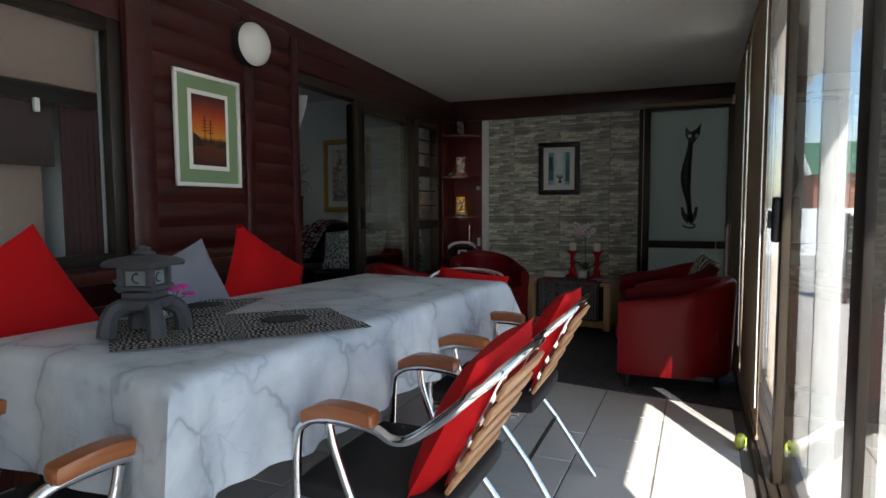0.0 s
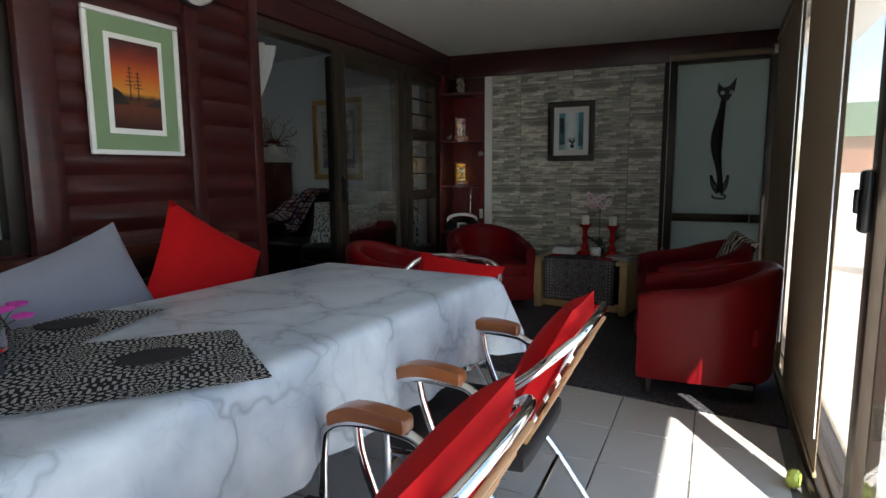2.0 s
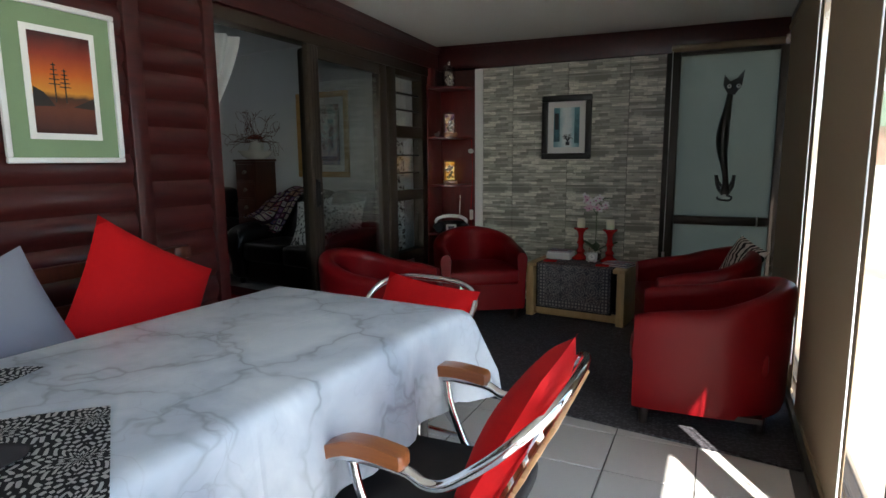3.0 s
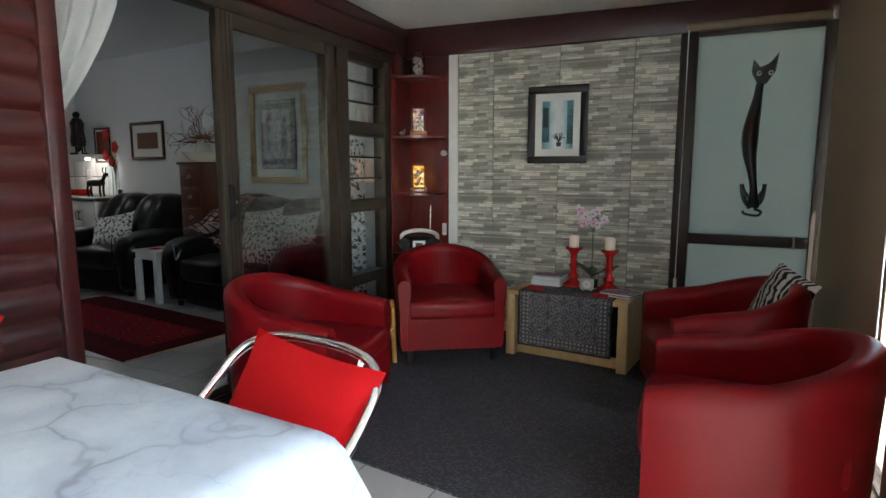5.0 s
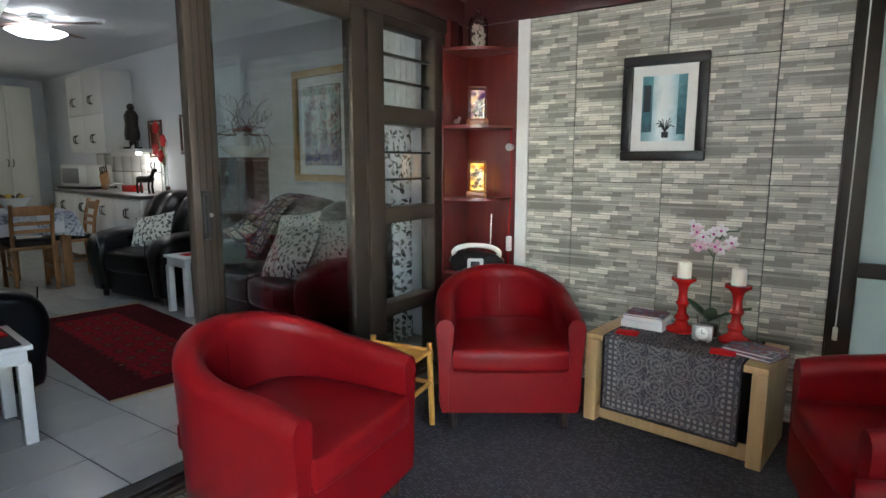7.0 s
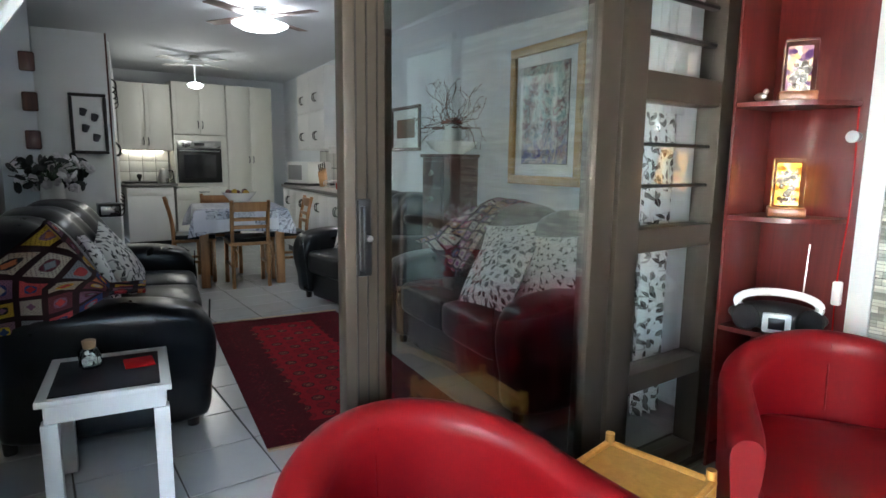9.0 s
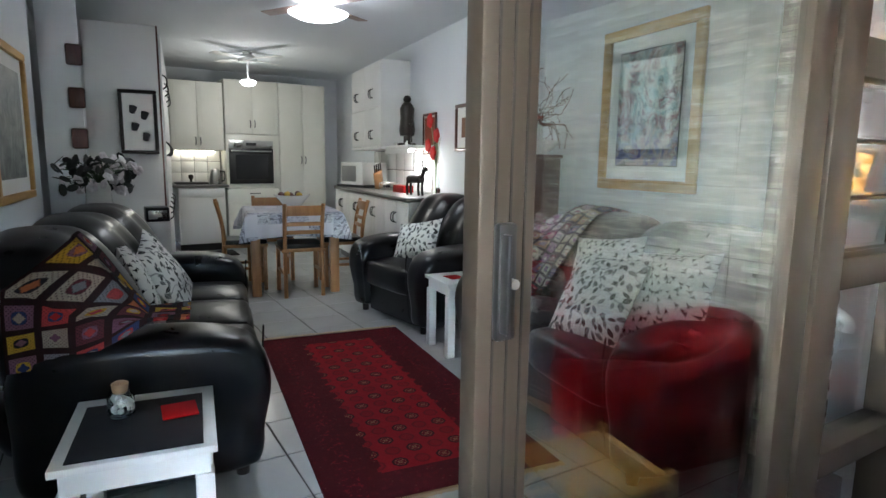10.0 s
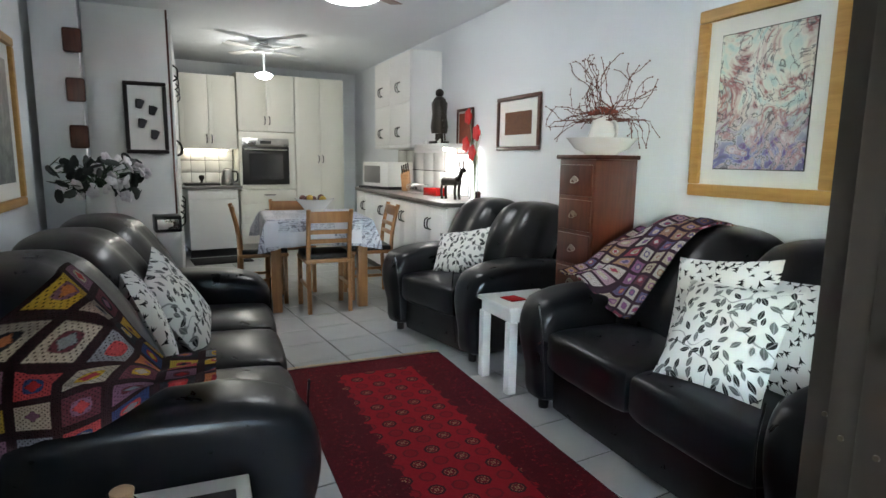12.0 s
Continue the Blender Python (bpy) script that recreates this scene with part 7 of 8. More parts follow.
solo("curtain", sheet(swag_r, 40, 20, 0.8, 1.0, 0.002), M_leaf_curtain, "leaf-print curtain gathered beside the louvre window", "curtain", None, "tied curtains", 60)
solo("curtain_tail", sheet(lambda u, v: Vector((WX - 0.27 - 0.02 * math.sin(20 * u), 6.80 + 0.18 * u + 0.01 * v, 1.12 - 1.0 * v)), 16, 12, 0.25, 1.0, 0.002), M_leaf_curtain, "leaf-print curtain end hanging below its tie", "curtain", None, "tied curtains", 60)
solo("net_curtain", sheet(lambda u, v: Vector((WX - 0.24 - 0.012 * math.sin(60 * u), 6.45 + 0.54 * u, 1.98 - 0.55 * v)), 60, 4, 0.6, 0.5, 0.001), M_sheer, "white net curtain behind the louvre panes", "curtain", None, "", 60)

# ---------------- kitchen ----------------
def handle_pair(parent, x, y, z, axis="y"):
    for s in (-1, 1):
        d = Vector((0, s * 0.03, 0)) if axis == "y" else Vector((s * 0.03, 0, 0))
        n = Vector((0.03, 0, 0)) if axis == "y" else Vector((0, -0.03, 0))
        p = Vector((x, y, z)) + d
        part("cabinet_handle", tube(smooth_path([p + Vector((0, 0, -0.05)), p + n + Vector((0, 0, -0.03)), p + n + Vector((0, 0, 0.03)), p + Vector((0, 0, 0.05))], 4), 0.006, 6), M_black, parent, "black bow handle")


def unit_x(name, label, x, y0, y1, z0, z1, depth, doors, hz=None, group="kitchen units", mat=None):
    """A cabinet whose doors face +X."""
    mat = mat or M_cream_unit
    t = thing(name, label, "cabinet", None, group)
    part("body", box(x - depth, y0, z0, x - 0.02, y1, z1), mat, t)
    n = max(1, doors)
    ds = []
    for k in range(n):
        a, b = y0 + (y1 - y0) * k / n + 0.003, y0 + (y1 - y0) * (k + 1) / n - 0.003
        d = part("cabinet_door", box(x - 0.018, a, z0 + 0.004, x, b, z1 - 0.004, 0.004), mat, t)
        part("door_panel", box(x, a + 0.05, z0 + 0.06, x + 0.004, b - 0.05, z1 - 0.06, 0.003), mat, d)
        ds.append(d)
    if hz:
        handle_pair(ds[0], x, (y0 + y1) / 2, hz)
    return t


KX = -10.82
unit_x("wall_cabinet", "cream wall cabinet with two tall doors", KX + 0.02, 5.72, 6.38, 1.33, 2.22, 0.34, 2, 1.45)
unit_x("cupboard", "cream cupboard above the built-in oven", KX, 6.40, 7.12, 1.56, 2.28, 0.6, 2, 1.70)
unit_x("pantry_cupboard", "tall cream pantry cupboard with two doors", KX, 7.13, 7.80, 0.0, 2.28, 0.6, 2, 1.22)
drawer_thing = unit_x("drawer_unit", "cream drawer unit below the oven", KX, 6.40, 7.12, 0.08, 0.80, 0.6, 1)
part_dw = thing("dishwasher", "white dishwasher under the worktop", "dishwasher")
part("body", box(KX - 0.45, 5.76, 0.10, KX + 0.16, 6.34, 0.84, 0.006), M_white_paint, part_dw)
part("panel", box(KX + 0.16, 5.77, 0.72, KX + 0.17, 6.33, 0.83, 0.004), M_white_paint, part_dw)
part("plinth", box(KX - 0.4, 5.76, 0, KX + 0.12, 6.34, 0.10), M_black, part_dw)
wt = thing("worktop", "dark speckled worktop below the wall cabinet", "worktop")
part("slab", box(KX - 0.55, 5.70, 0.845, KX + 0.19, 6.39, 0.88, 0.006), M_counter, wt)
ov = thing("oven", "built-in steel oven with a dark glass door", "oven", None)
part("surround", box(KX - 0.55, 6.40, 0.82, KX - 0.005, 7.12, 1.555, 0.004), M_cream_unit, ov)
part("control_panel", box(KX - 0.004, 6.435, 1.375, KX + 0.014, 7.03, 1.475, 0.004), M_steel, ov)
part("oven_door", box(KX - 0.004, 6.435, 0.885, KX + 0.016, 7.03, 1.37, 0.006), M_black, ov, "black glass oven door")
part("oven_window", box(KX + 0.017, 6.52, 0.95, KX + 0.019, 6.95, 1.28), plain("smoked_oven_glass", (0.02, 0.02, 0.022), 0.06), ov)
part("oven_handle", tube([(KX + 0.04, 6.46, 1.33), (KX + 0.04, 7.0, 1.33)], 0.009, 8), M_steel, ov)
part("oven_display", box(KX + 0.014, 6.66, 1.405, KX + 0.016, 6.80, 1.445), M_black, ov)
for y in (6.52, 6.58, 6.88, 6.95):
    part("oven_knob", cyl((KX + 0.014, y, 1.425), (KX + 0.03, y, 1.425), 0.014), M_steel, ov)
# splash tiles
sp = thing("splashback", "cream square tiles behind the worktop", "splashback", None, "", "structure")
part("tile_bed", box(-11.6, 5.70, 0.88, KX - 0.36, 6.39, 1.33), M_grout, sp)
for i in range(4):
    for j in range(3):
        part("tile", box(KX - 0.36, 5.705 + i * 0.17, 0.885 + j * 0.15, KX - 0.353, 5.870 + i * 0.17, 1.03 + j * 0.15, 0.002), M_ceramic, sp)
stl = thing("under_cabinet_lamp", "lit strip lamp under the wall cabinet", "lamp")
part("tube", box(KX - 0.30, 5.80, 1.30, KX - 0.26, 6.30, 1.325, 0.004), M_glow_strip, stl)
kt = thing("kettle", "round steel kettle on the worktop", "kettle", pose(KX - 0.12, 6.27, 0.881))
part("body", lathe([(0.075, 0), (0.08, 0.02), (0.07, 0.14), (0.055, 0.19), (0.01, 0.21)], 20), M_steel, kt)
part("handle", tube(smooth_path([(0, 0.06, 0.17), (0, 0.12, 0.16), (0, 0.12, 0.06), (0, 0.075, 0.03)], 4), 0.010, 8), M_black, kt)
tp = thing("baking_tray", "black tray with a small dark urn on the worktop", "tray", pose(KX - 0.05, 5.95, 0.881))
part("tray", box(-0.14, -0.20, 0, 0.14, 0.20, 0.03, 0.006), M_black, tp)
part("urn", lathe([(0.02, 0.03), (0.012, 0.05), (0.034, 0.09), (0.03, 0.12), (0.01, 0.13)], 14), M_bronze_fig, tp)

# counter along the white wall
KA = math.degrees(math.atan2(-0.119, 1.0))
KC = pose(-8.10, NY(-8.10), 0, 0, 0, KA)
L0, L1 = -1.55, 1.10
for k in range(4):
    a, b = L0 + (L1 - L0) * k / 4, L0 + (L1 - L0) * (k + 1) / 4
    t = thing("base_cabinet", "white base cabinet with two moulded doors", "cabinet", KC, "base cabinets")
    part("body", box(a, -0.50, 0.09, b, -0.01, 0.86), M_white_paint, t)
    for j in range(2):
        u0, u1 = a + (b - a) * j / 2 + 0.004, a + (b - a) * (j + 1) / 2 - 0.004
        d = part("cabinet_door", box(u0, -0.518, 0.10, u1, -0.50, 0.85, 0.004), M_white_paint, t)
        part("door_panel", box(u0 + 0.05, -0.522, 0.16, u1 - 0.05, -0.518, 0.79, 0.003), M_white_paint, d)
    handle_pair(t, (a + b) / 2, -0.52, 0.70, "x")
    part("plinth", box(a, -0.46, 0, b, -0.01, 0.09), M_leg_dark, t)
wt2 = thing("worktop", "long dark speckled worktop along the white wall", "worktop", KC)
part("slab", box(L0, -0.54, 0.862, L1 + 0.02, -0.004, 0.90, 0.006), M_counter, wt2)
for a, b, lab in ((-1.35, -0.82, "white wall cabinet with split doors"), (-0.82, -0.18, "white wall cabinet with a single door")):
    t = thing("wall_cabinet", lab, "cabinet", KC, "wall cabinets")
    part("body", box(a, -0.33, 1.38, b, -0.01, 2.30), M_white_paint, t)
    part("pelmet", box(a, -0.35, 1.35, b, -0.01, 1.38, 0.004), M_white_paint, t)
    for z0, z1 in ((1.39, 1.80), (1.805, 2.29)):
        d = part("cabinet_door", box(a + 0.004, -0.348, z0, b - 0.004, -0.33, z1, 0.004), M_white_paint, t)
        handle_pair(d, (a + b) / 2, -0.35, (z0 + z1) / 2 - 0.08, "x")
hd_ = thing("wall_shelf", "white open shelf at the end of the wall cabinets", "shelf", KC)
part("board", box(-0.18, -0.30, 1.345, 0.52, -0.004, 1.385, 0.006), M_white_paint, hd_)
cl_ = thing("counter_lamp", "lit strip lamp under the wall shelf", "lamp", KC)
part("tube", box(0.10, -0.275, 1.322, 0.515, -0.235, 1.344, 0.004), M_glow_counter, cl_)
part("front_lip", box(-0.18, -0.30, 1.302, 0.52, -0.290, 1.345, 0.002), M_white_paint, hd_, "white lip hiding the lamp")
# figure on the shelf, one plain casting
fg = bmesh.new()
add_lathe(fg, [(0.10, 0), (0.10, 0.025), (0.02, 0.03)], 14)
for pts, r in (([(-0.03, 0, 0.02), (-0.03, 0, 0.15), (-0.01, 0, 0.26)], 0.028), ([(0.04, 0, 0.02), (0.03, 0, 0.14), (0.0, 0, 0.26)], 0.028), ([(0, 0, 0.24), (0, 0, 0.34), (0, 0, 0.42)], 0.062), ([(-0.06, 0, 0.40), (-0.09, 0, 0.30), (-0.07, -0.03, 0.22)], 0.022), ([(0.06, 0, 0.40), (0.09, 0, 0.30), (0.10, 0, 0.22)], 0.022), ([(0.10, 0, 0.30), (0.14, 0, 0.03)], 0.008)):
    add_tube(fg, smooth_path(pts, 4) if len(pts) > 2 else pts, r, 8)
add_lathe(fg, [(0.075, 0.10), (0.085, 0.16), (0.07, 0.28), (0.078, 0.38), (0.045, 0.435), (0.02, 0.45)], 12)
bmesh.ops.create_uvsphere(fg, u_segments=10, v_segments=8, radius=0.042, matrix=Matrix.Translation((0, 0, 0.475)))
solo("statue", fg, M_bronze_fig, "dark bronze figure statue on the shelf", "statue", KC @ pose(0.12, -0.16, 1.386))
mw = thing("microwave", "white microwave oven on the worktop", "microwave", KC @ pose(-1.08, -0.28, 0.93, 0, 0, 18))
part("body", box(-0.24, -0.18, 0, 0.24, 0.18, 0.27, 0.012), M_white_paint, mw)
part("window", box(-0.21, -0.184, 0.04, 0.10, -0.178, 0.23, 0.004), plain("grey_microwave_window", (0.2, 0.2, 0.2), 0.3), mw)
solo("chopping_board", box(-0.30, -0.20, 0, 0.30, 0.20, 0.026, 0.006), M_stone_dark, "dark board under the microwave", "board", KC @ pose(-1.08, -0.28, 0.902, 0, 0, 18))
kb = thing("knife_block", "pine knife block with black-handled knives", "knife block", KC @ pose(-0.48, -0.27, 0.93, 28, 0, 60))
part("block", box(-0.04, -0.06, 0, 0.04, 0.06, 0.20, 0.008), M_slat_wood, kb)
for k in range(4):
    part("knife_handle", box(-0.03 + 0.018 * k, -0.04 + 0.02 * k, 0.20, -0.018 + 0.018 * k, -0.02 + 0.02 * k, 0.29, 0.003), M_black, kb)
rk = thing("dish_rack", "small wire rack on the worktop", "rack", KC @ pose(-0.25, -0.22, 0.901))
for k in range(6):
    part("wire", tube(smooth_path([(-0.12 + 0.045 * k, -0.08, 0.005), (-0.12 + 0.045 * k, -0.08, 0.08), (-0.12 + 0.045 * k, 0.08, 0.08), (-0.12 + 0.045 * k, 0.08, 0.005)], 3), 0.003, 6), M_steel, rk)
part("rim", tube([(-0.13, -0.08, 0.008), (0.12, -0.08, 0.008), (0.12, 0.08, 0.008), (-0.13, 0.08, 0.008), (-0.13, -0.08, 0.008)], 0.004, 6), M_steel, rk)
solo("red_box", box(-0.12, -0.06, 0, 0.12, 0.06, 0.075, 0.006), M_red_gloss, "red lacquer box on the worktop", "box", KC @ pose(0.22, -0.24, 0.901, 0, 0, 8))
# deer: one plain casting
de = bmesh.new()
add_tube(de, smooth_path([(-0.10, 0, 0.15), (-0.04, 0, 0.155), (0.04, 0, 0.155), (0.08, 0, 0.165)], 4), 0.039, 10)
for x, y in ((-0.10, -0.02), (-0.09, 0.02), (0.065, -0.02), (0.075, 0.02)):
    add_tube(de, smooth_path([(x, y, 0.14), (x - 0.01, y, 0.07), (x, y, 0.0)], 3), 0.012, 6)
add_tube(de, smooth_path([(0.07, 0, 0.16), (0.10, 0, 0.21), (0.12, 0, 0.25), (0.15, 0, 0.25)], 4), 0.019, 8)
for s in (-1, 1):
    add_tube(de, smooth_path([(0.118, s * 0.01, 0.26), (0.11, s * 0.025, 0.30), (0.12, s * 0.02, 0.335)], 3), 0.005, 5)
solo("deer_statue", de, M_bronze_fig, "dark bronze deer statue on the worktop", "statue", KC @ pose(0.74, -0.30, 0.901, 0, 0, 20))
pv = thing("poppy_vase", "tall clear vase of red artificial poppies", "flowers", KC @ pose(0.89, -0.16, 0.901))
part("vase", lathe([(0.035, 0), (0.038, 0.01), (0.032, 0.30), (0.036, 0.33), (0.033, 0.33), (0.029, 0.30), (0.033, 0.012)], 18), M_glass, pv)
rnd = random.Random(12)
M_pale_leaf = plain("pale_green_stem", (0.32, 0.38, 0.22), 0.6)
for k, (dx, dz) in enumerate(((-0.06, 0.70), (0.10, 0.56), (-0.10, 0.47), (0.02, 0.40))):
    part("stem", tube(smooth_path([(0, 0, 0.02), (dx * 0.2, 0, 0.32), (dx, -0.03, dz)], 5), 0.003, 6), M_pale_leaf, pv)
    pb = bmesh.new()
    for j in range(5):
        a = 2 * math.pi * j / 5
        bmesh.ops.create_uvsphere(pb, u_segments=10, v_segments=6, radius=0.044, matrix=Matrix.Translation((dx + 0.028 * math.cos(a), -0.04, dz + 0.028 * math.sin(a))) @ Matrix.Rotation(-a, 4, "Y") @ Matrix.Diagonal((1, 0.3, 0.8, 1)))
    part("poppy", pb, M_petal_red, pv)
sp_ = bmesh.new()
for k in range(40):
    a, r, z = rnd.random() * 6.28, 0.03 + 0.09 * rnd.random(), 0.34 + 0.22 * rnd.random()
    add_tube(sp_, [(0, 0, 0.30), (r * 0.4 * math.cos(a), r * 0.3 * math.sin(a), z - 0.06), (r * math.cos(a), r * 0.4 * math.sin(a) - 0.02, z)], 0.002, 4)
part("grass_sprays", sp_, M_pale_leaf, pv)
for k, (x, mat) in enumerate(((1.02, M_leg_dark), (1.06, M_cherry))):
    solo("pepper_mill", lathe([(0.016, 0), (0.018, 0.01), (0.012, 0.05), (0.016, 0.07), (0.006, 0.085)], 12), mat, "small dark pepper mill on the worktop", "pepper mill", KC @ pose(x, -0.2, 0.901), "pepper mills")

# tall cupboard end panel with the print, and passage tiles
tc = thing("tall_cupboard", "tall white cupboard run ending in a plain panel", "cupboard", pose(-8.0, 5.36, 0, 0, 0, KA))
part("body", box(-2.6, -0.55, 0, 0, 0, 2.30, 0.004), M_white_paint, tc)
part("edge_strip", box(-0.004, -0.012, 0, 0.002, 0.002, 2.30), M_cherry, tc)
for k in range(4):
    d = part("cupboard_door", box(-0.64 * (k + 1) + 0.004, 0.002, 0.06, -0.64 * k - 0.02, 0.02, 2.24, 0.004), M_white_paint, tc)
    for z in (0.75, 1.30, 1.86):
        part("cupboard_handle", tube(smooth_path([(-0.64 * k - 0.06, 0.02, z - 0.06), (-0.64 * k - 0.06, 0.05, z - 0.03), (-0.64 * k - 0.06, 0.05, z + 0.03), (-0.64 * k - 0.06, 0.02, z + 0.06)], 4), 0.006, 6), M_black, d)
FP, iw, ih, py = framed("framed_print", "four dark leaf shapes in a black wooden frame", pose(-7.995, 5.185, 1.515, 0, 0, 90 + KA), 0.285, 0.52, 0.028, 0.02, M_leg_dark, (), M_mount)
for x, z in ((-0.04, 0.10), (0.045, 0.055), (-0.03, -0.04), (0.05, -0.12)):
    lf = lathe([(0.001, -0.035), (0.02, -0.03), (0.028, 0.01), (0.03, 0.03), (0.001, 0.036)], 10)
    part("leaf_shape", lf, M_stone_dark, FP, "", pose(x, py - 0.004, z, 0, 14, 0) @ Matrix.Diagonal((1, 0.25, 1, 1)))
for z in (1.92, 1.63, 1.35):
    solo("wall_tile", box(-0.05, -0.012, -0.07, 0.05, 0, 0.07, 0.012), M_cherry, "red-brown ceramic plaque on the pier", "plaque", pose(-7.357, 4.768, z, 0, 0, 90), "red plaques")
# flowers on a white pedestal
fp = thing("flower_vase", "white artificial flowers with dark leaves in a white vase", "flowers", pose(-7.15, 4.855, 0))
part("pedestal", lathe([(0.12, 0), (0.12, 0.02), (0.09, 0.04), (0.08, 0.82), (0.10, 0.84)], 20), M_white_paint, fp)
part("vase", lathe([(0.06, 0.84), (0.085, 0.90), (0.075, 1.02), (0.06, 1.05)], 18), M_ceramic, fp)
M_leaf_dark = plain("dark_artificial_leaf", (0.028, 0.034, 0.03), 0.5, vary=0.3)
rnd = random.Random(22)
lfm, flm, stm = bmesh.new(), bmesh.new(), bmesh.new()
for k in range(120):
    a, el = rnd.random() * 6.28, rnd.random()
    r = 0.10 + 0.16 * rnd.random()
    p = Vector((r * math.cos(a), r * math.sin(a), 1.02 + 0.24 * el - 0.45 * (r - 0.1)))
    add_tube(stm, [(0, 0, 1.03), p * 0.5 + Vector((0, 0, 0.56)), p], 0.002, 4)
    rot = Euler((rnd.random() * 6, rnd.random() * 6, rnd.random() * 6)).to_matrix().to_4x4()
    if k % 3:
        bmesh.ops.create_uvsphere(lfm, u_segments=8, v_segments=5, radius=0.045, matrix=Matrix.Translation(p) @ rot @ Matrix.Diagonal((1, 0.62, 0.08, 1)))
    else:
        for j in range(5):
            b_ = 2 * math.pi * j / 5
            bmesh.ops.create_uvsphere(flm, u_segments=6, v_segments=4, radius=0.02, matrix=Matrix.Translation(p) @ rot @ Matrix.Translation((0.018 * math.cos(b_), 0.018 * math.sin(b_), 0)) @ Matrix.Diagonal((1, 1, 0.35, 1)))
part("stems", stm, M_leaf, fp)
part("leaves", lfm, M_leaf_dark, fp, "dark artificial leaves")
part("blossoms", flm, M_petal_white, fp, "white cloth blossoms")

# dining set
DT = pose(-8.02, 6.44, 0, 0, 0, -10)
dt = thing("dining_table", "small oak dining table under a newspaper-print cloth", "table", DT)
part("tabletop", box(-0.42, -0.40, 0.715, 0.42, 0.40, 0.75, 0.006), M_oak, dt)
for sx in (-1, 1):
    for sy in (-1, 1):
        part("leg", box(sx * 0.37 - 0.04, sy * 0.35 - 0.04, 0, sx * 0.37 + 0.04, sy * 0.35 + 0.04, 0.715, 0.005), M_oak, dt)
solo("tablecloth", tablecloth(0.43, 0.41, 0.758, 0.22), M_news, "oilcloth printed like old newspapers", "tablecloth", DT, "", 60)


def dining_chair(label, m):
    c = thing("dining_chair", label, "chair", m, "dining chairs")
    for sx in (-1, 1):
        part("front_leg", box(sx * 0.175 - 0.018, -0.19, 0, sx * 0.175 + 0.018, -0.155, 0.43, 0.003), M_oak, c)
        part("back_post", tube(smooth_path([(sx * 0.165, 0.20, 0), (sx * 0.165, 0.18, 0.43), (sx * 0.165, 0.20, 0.65), (sx * 0.168, 0.245, 0.84)], 4), 0.018, 8), M_oak, c)
        part("side_stretcher", box(sx * 0.17 - 0.01, -0.16, 0.20, sx * 0.17 + 0.01, 0.18, 0.225, 0.003), M_oak, c)
    for z, y, h in ((0.78, 0.225, 0.09), (0.66, 0.20, 0.035), (0.585, 0.188, 0.035)):
        part("back_rail", box(-0.165, y - 0.01, z - h / 2, 0.165, y + 0.01, z + h / 2, 0.005), M_oak, c)
    part("seat_frame", box(-0.195, -0.20, 0.41, 0.195, 0.20, 0.44, 0.005), M_oak, c)
    part("seat", soft_at(0, -0.01, 0.435, 0.38, 0.38, 0.045, 0.4), M_black_leather, c, "black padded seat")
    return c


dc = dining_chair("oak dining chair with a black padded seat", pose(-7.70, 6.43, 0, 0, 0, -97))
for m in (pose(-8.16, 6.03, 0, 0, 0, 171), pose(-8.47, 6.38, 0, 0, 0, 80), pose(-7.95, 6.92, 0, 0, 0, -10)):
    copy_thing(dc, m)
fb_ = thing("fruit_bowl", "white boat-shaped fruit bowl with dark fruit", "bowl", DT @ pose(0.0, 0.02, 0.765))
bm = lathe([(0.06, 0), (0.065, 0.01), (0.10, 0.06), (0.15, 0.12), (0.145, 0.12), (0.09, 0.06), (0.02, 0.015)], 26)
for v in bm.verts:
    v.co.z += 0.35 * v.co.y * v.co.y * (1 if v.co.z > 0.05 else 0)
    v.co.y *= 1.15
    v.co.x *= 0.75
part("bowl", bm, M_ceramic, fb_)
M_fruit = plain("dark_fruit", (0.10, 0.03, 0.025), 0.4, vary=0.5, scale=12)
M_banana = plain("yellow_fruit", (0.5, 0.32, 0.04), 0.5)
rnd = random.Random(6)
for k in range(9):
    q = bmesh.new()
    bmesh.ops.create_uvsphere(q, u_segments=12, v_segments=8, radius=0.032, matrix=Matrix.Translation((0.10 * (rnd.random() - 0.5), 0.20 * (rnd.random() - 0.5), 0.10 + 0.035 * rnd.random())))
    part("fruit", q, M_fruit if k % 3 else M_banana, fb_)

solo("floor_mat", box(-0.22, -0.33, 0, 0.22, 0.33, 0.010, 0.003), M_table_rug, "dark patterned mat before the dishwasher", "mat", pose(KX + 0.46, 6.06, 0.002))
bx = thing("media_box", "small black box on a slim white stand behind the sofa", "box", pose(-7.05, 5.20, 0))
part("stand", box(-0.09, -0.07, 0, 0.09, 0.07, 0.78, 0.006), M_white_paint, bx)
part("box", box(-0.085, -0.075, 0.781, 0.085, 0.075, 0.88, 0.006), M_black, bx)
part("front", box(0.086, -0.06, 0.80, 0.090, 0.06, 0.86, 0.002), M_steel, bx)
for z in (0.30, 0.55, 0.74):
    part("drawer_front", box(KX + 0.001, 6.42, z - 0.10, KX + 0.010, 7.10, z + 0.075, 0.004), M_cream_unit, drawer_thing)
    part("drawer_pull", tube(smooth_path([(KX + 0.010, 6.70, z + 0.01), (KX + 0.032, 6.72, z + 0.01), (KX + 0.032, 6.82, z + 0.01), (KX + 0.010, 6.84, z + 0.01)], 3), 0.006, 6), M_black, drawer_thing, "black bow handle")
sk = thing("wall_socket", "white double wall socket above the worktop", "socket", KC @ pose(0.02, -0.012, 1.16))
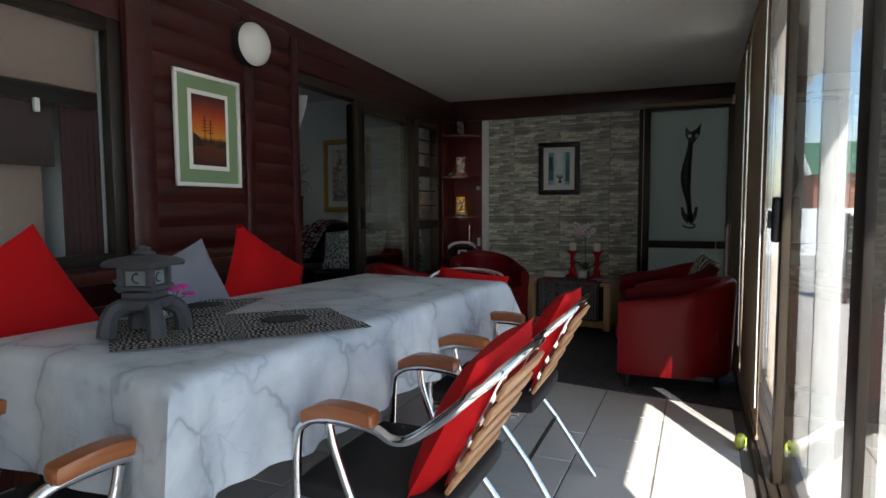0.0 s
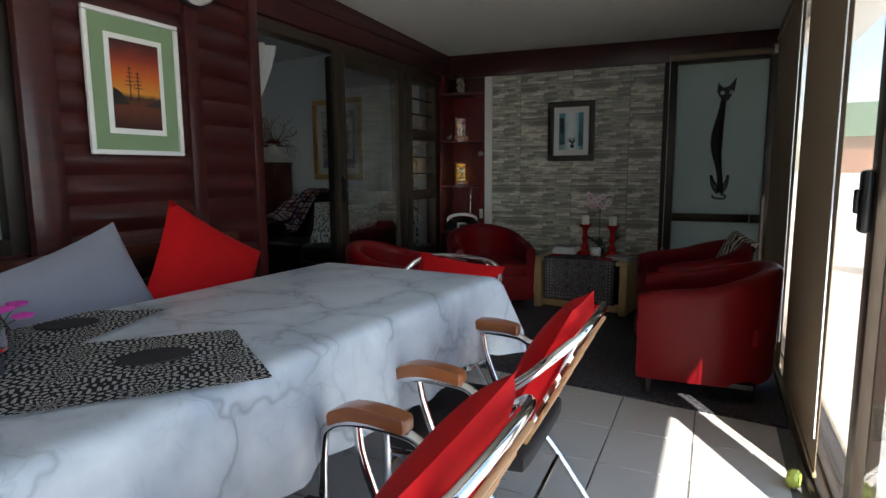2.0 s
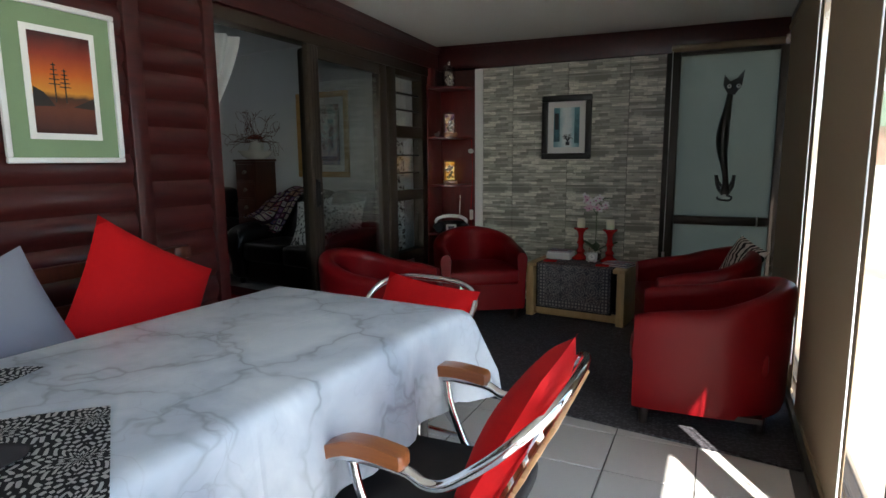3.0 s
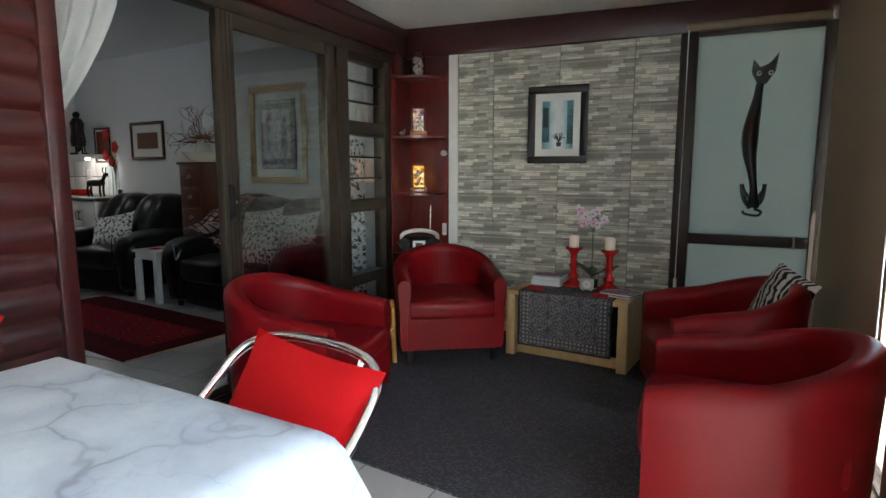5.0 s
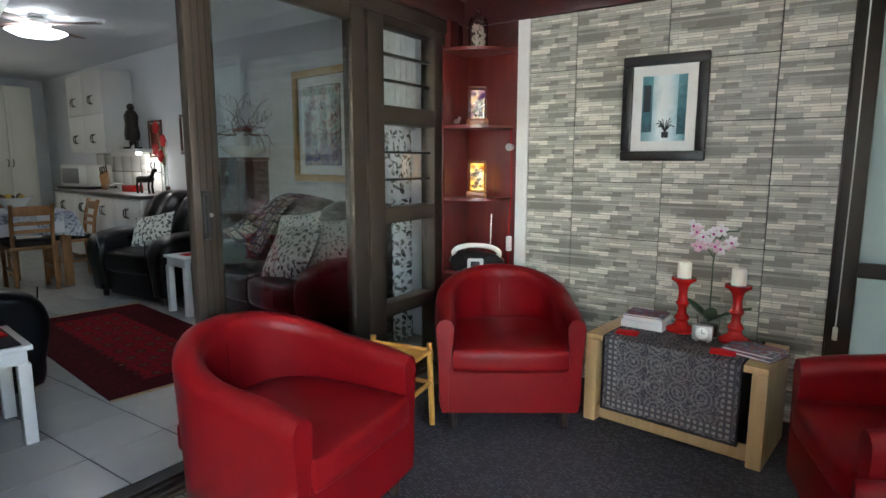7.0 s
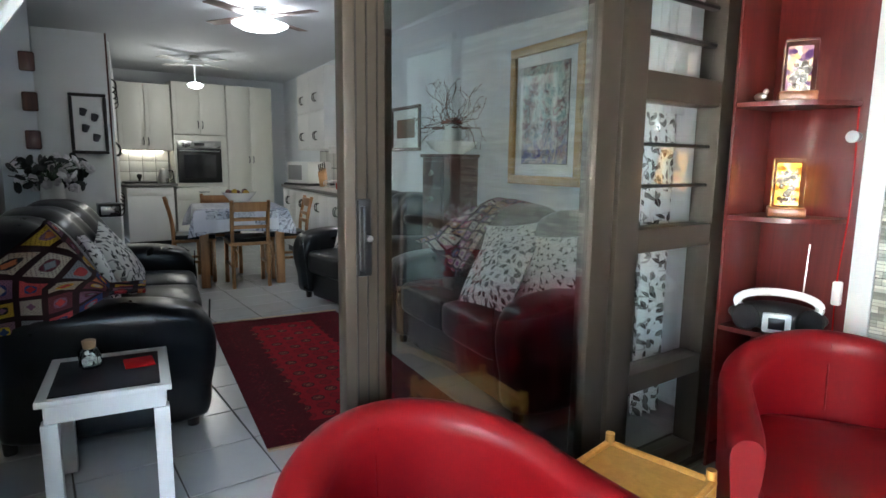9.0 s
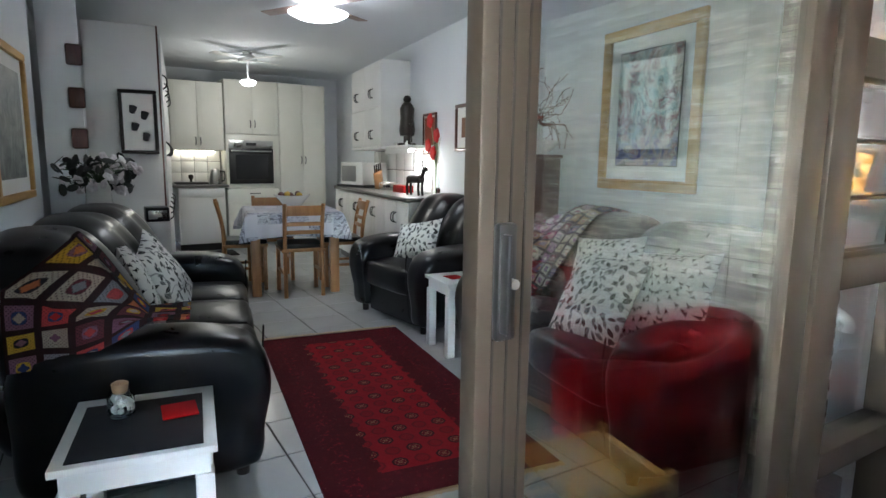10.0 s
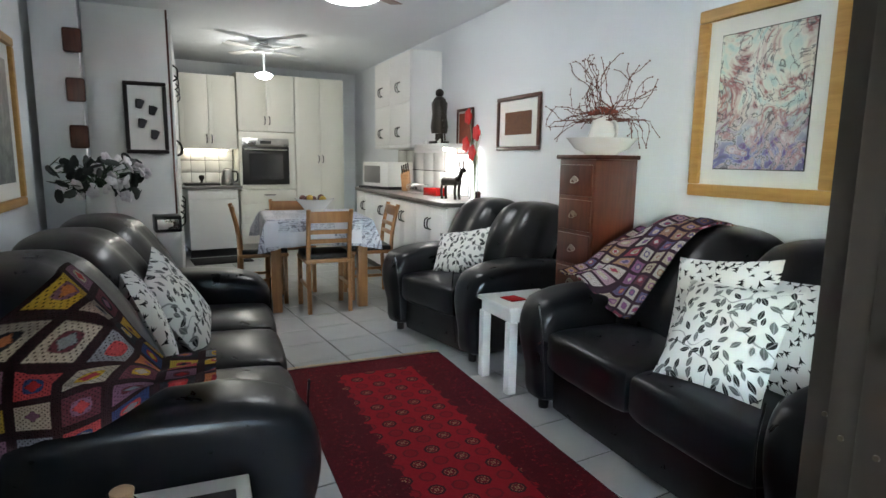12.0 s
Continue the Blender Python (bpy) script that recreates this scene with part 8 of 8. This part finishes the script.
part("plate", box(-0.055, -0.006, -0.045, 0.055, 0.006, 0.045, 0.004), M_white_paint, sk)
for x in (-0.026, 0.026):
    part("switch", box(x - 0.010, -0.011, -0.012, x + 0.010, -0.006, 0.012, 0.002), M_white_paint, sk)
st2 = thing("splashback", "pale square tiles behind the long worktop", "splashback", KC, "", "structure")
part("tile_bed", box(-1.50, -0.006, 0.902, 0.45, -0.002, 1.345), M_grout_dark, st2)
for i in range(7):
    for j in range(2):
        part("tile", box(-1.495 + 0.28 * i, -0.011, 0.905 + 0.22 * j, -1.222 + 0.28 * i, -0.006, 1.118 + 0.22 * j, 0.002), M_ceramic, st2)
for x, r in ((-0.06, 0.022), (0.26, 0.020)):
    bd = bmesh.new()
    bmesh.ops.create_uvsphere(bd, u_segments=10, v_segments=7, radius=r, matrix=Matrix.Translation((0, 0, r * 0.8)) @ Matrix.Diagonal((1.5, 0.8, 0.9, 1)))
    bmesh.ops.create_uvsphere(bd, u_segments=8, v_segments=6, radius=r * 0.5, matrix=Matrix.Translation((r * 1.1, 0, r * 1.8)))
    solo("bird_ornament", bd, M_ceramic, "small white ceramic bird on the wall shelf", "ornament", KC @ pose(x, -0.22, 1.386), "shelf birds")

# ceiling fans with lamps
M_blade = wood("grey_brown_fan_blade", (0.20, 0.13, 0.11), (0.34, 0.25, 0.22), 0.5, 0)


def ceiling_fan(label, m, blade_r, dish, drop=0.0):
    t = thing("ceiling_fan", label, "ceiling fan", m, "ceiling fans")
    part("rod", cyl((0, 0, -0.02), (0, 0, 0), 0.06, 0.05), M_white_paint, t)
    part("motor", lathe([(0.03, -0.12), (0.10, -0.115), (0.11, -0.08), (0.09, -0.05), (0.02, -0.02)], 24), M_white_paint, t)
    for k in range(4):
        a = math.pi / 2 * k + 0.5
        part("blade", box(0.10, -0.055, -0.083, blade_r, 0.055, -0.076, 0.003), M_blade if dish > 0.15 else M_white_paint, t, "", pose(0, 0, 0, 6, 0, math.degrees(a)))
    if drop:
        part("lamp_stem", cyl((0, 0, -0.12 - drop), (0, 0, -0.11), 0.012, 0.012), M_white_paint, t)
    part("lamp_glass", lathe([(0.01, -0.19 - drop), (dish * 0.7, -0.175 - drop), (dish, -0.14 - drop), (dish * 0.6, -0.118 - drop)], 26), M_glow_cool, t, "lit opal glass shade")
    return t


ceiling_fan("white ceiling fan with a lit round glass dish", pose(-7.0, 6.40, 2.48), 0.56, 0.23)
ceiling_fan("white ceiling fan with a small lit lamp over the dining table", pose(-9.7, 6.47, 2.46), 0.5, 0.095, 0.20)
for x, y, e in ((-7.0, 6.40, 0.12), (-9.7, 6.47, 0.30)):
    l = new("lamp_light", bpy.data.lights.new("lamp_light", "POINT"))
    l.data.energy, l.data.shadow_soft_size, l.data.color = e, 0.10, (0.95, 0.98, 1.0) if x > -8 else (1.0, 0.96, 0.84)
    l.location = (x, y, 2.20 if x > -8 else 1.98)

# ---------------- floor and wall tiles, one by one ----------------
def tile_data(name, w, d, h, mat):
    me = mesh_of(box(-w / 2, -d / 2, -h, w / 2, d / 2, 0, 0.0025, 1), name)
    me.materials.append(mat)
    return me


S = 0.3445
me_sun = tile_data("sun_tile", S - 0.006, S - 0.006, 0.006, M_tile_sun)
rnd = random.Random(1)
i = 0
x = -0.81 + S * 1.5
xs = []
while x > WX - 0.05:
    if x < RX - 0.03:
        xs.append(x)
    x -= S
for x in xs:
    y = 4.147 + S * 3.5
    while y > -1.5:
        share("tile", me_sun, floor_sun, pose(x, y, 0.0005 * rnd.random(), 0.12 * (rnd.random() - 0.5), 0.12 * (rnd.random() - 0.5), 0))
        y -= S
me_liv = tile_data("living_tile", 0.334, 0.334, 0.006, M_tile_liv)
far = bmesh.new()
L = 0.34
ix = 0
x = -3.735 + L / 2
while x > -11.5:
    y = 5.11 - L * 4.5
    while y < 8.2:
        if x > -8.2 and y > 4.3:
            share("tile", me_liv, floor_liv, pose(x, y, 0.0005 * rnd.random(), 0.1 * (rnd.random() - 0.5), 0.1 * (rnd.random() - 0.5), 0))
        else:
            add_box(far, x - 0.167, y - 0.167, -0.006, x + 0.167, y + 0.167, 0.0)
        y += L
    x -= L
tagged(part("far_tiles", far, M_tile_liv, floor_liv, "white floor tiles further off"), "", "", "", "stuff")
# ledge-stone wall tiles
rows = [0.0, 0.22, 0.526, 0.831, 1.136, 1.441, 1.743, 2.045]
cols = [-2.725, -2.445, -1.965, -1.475, -1.205]
for a, b in zip(cols, cols[1:]):
    for z0, z1 in zip(rows, rows[1:]):
        w_, h_ = b - a - 0.004, z1 - z0 - 0.004
        bm = box(-w_ / 2, -0.010, -h_ / 2, w_ / 2, 0, h_ / 2, 0.0015, 1)
        part("tile", bm, M_stone, wall_tile, "", pose((a + b) / 2, TY - 0.010, (z0 + z1) / 2))
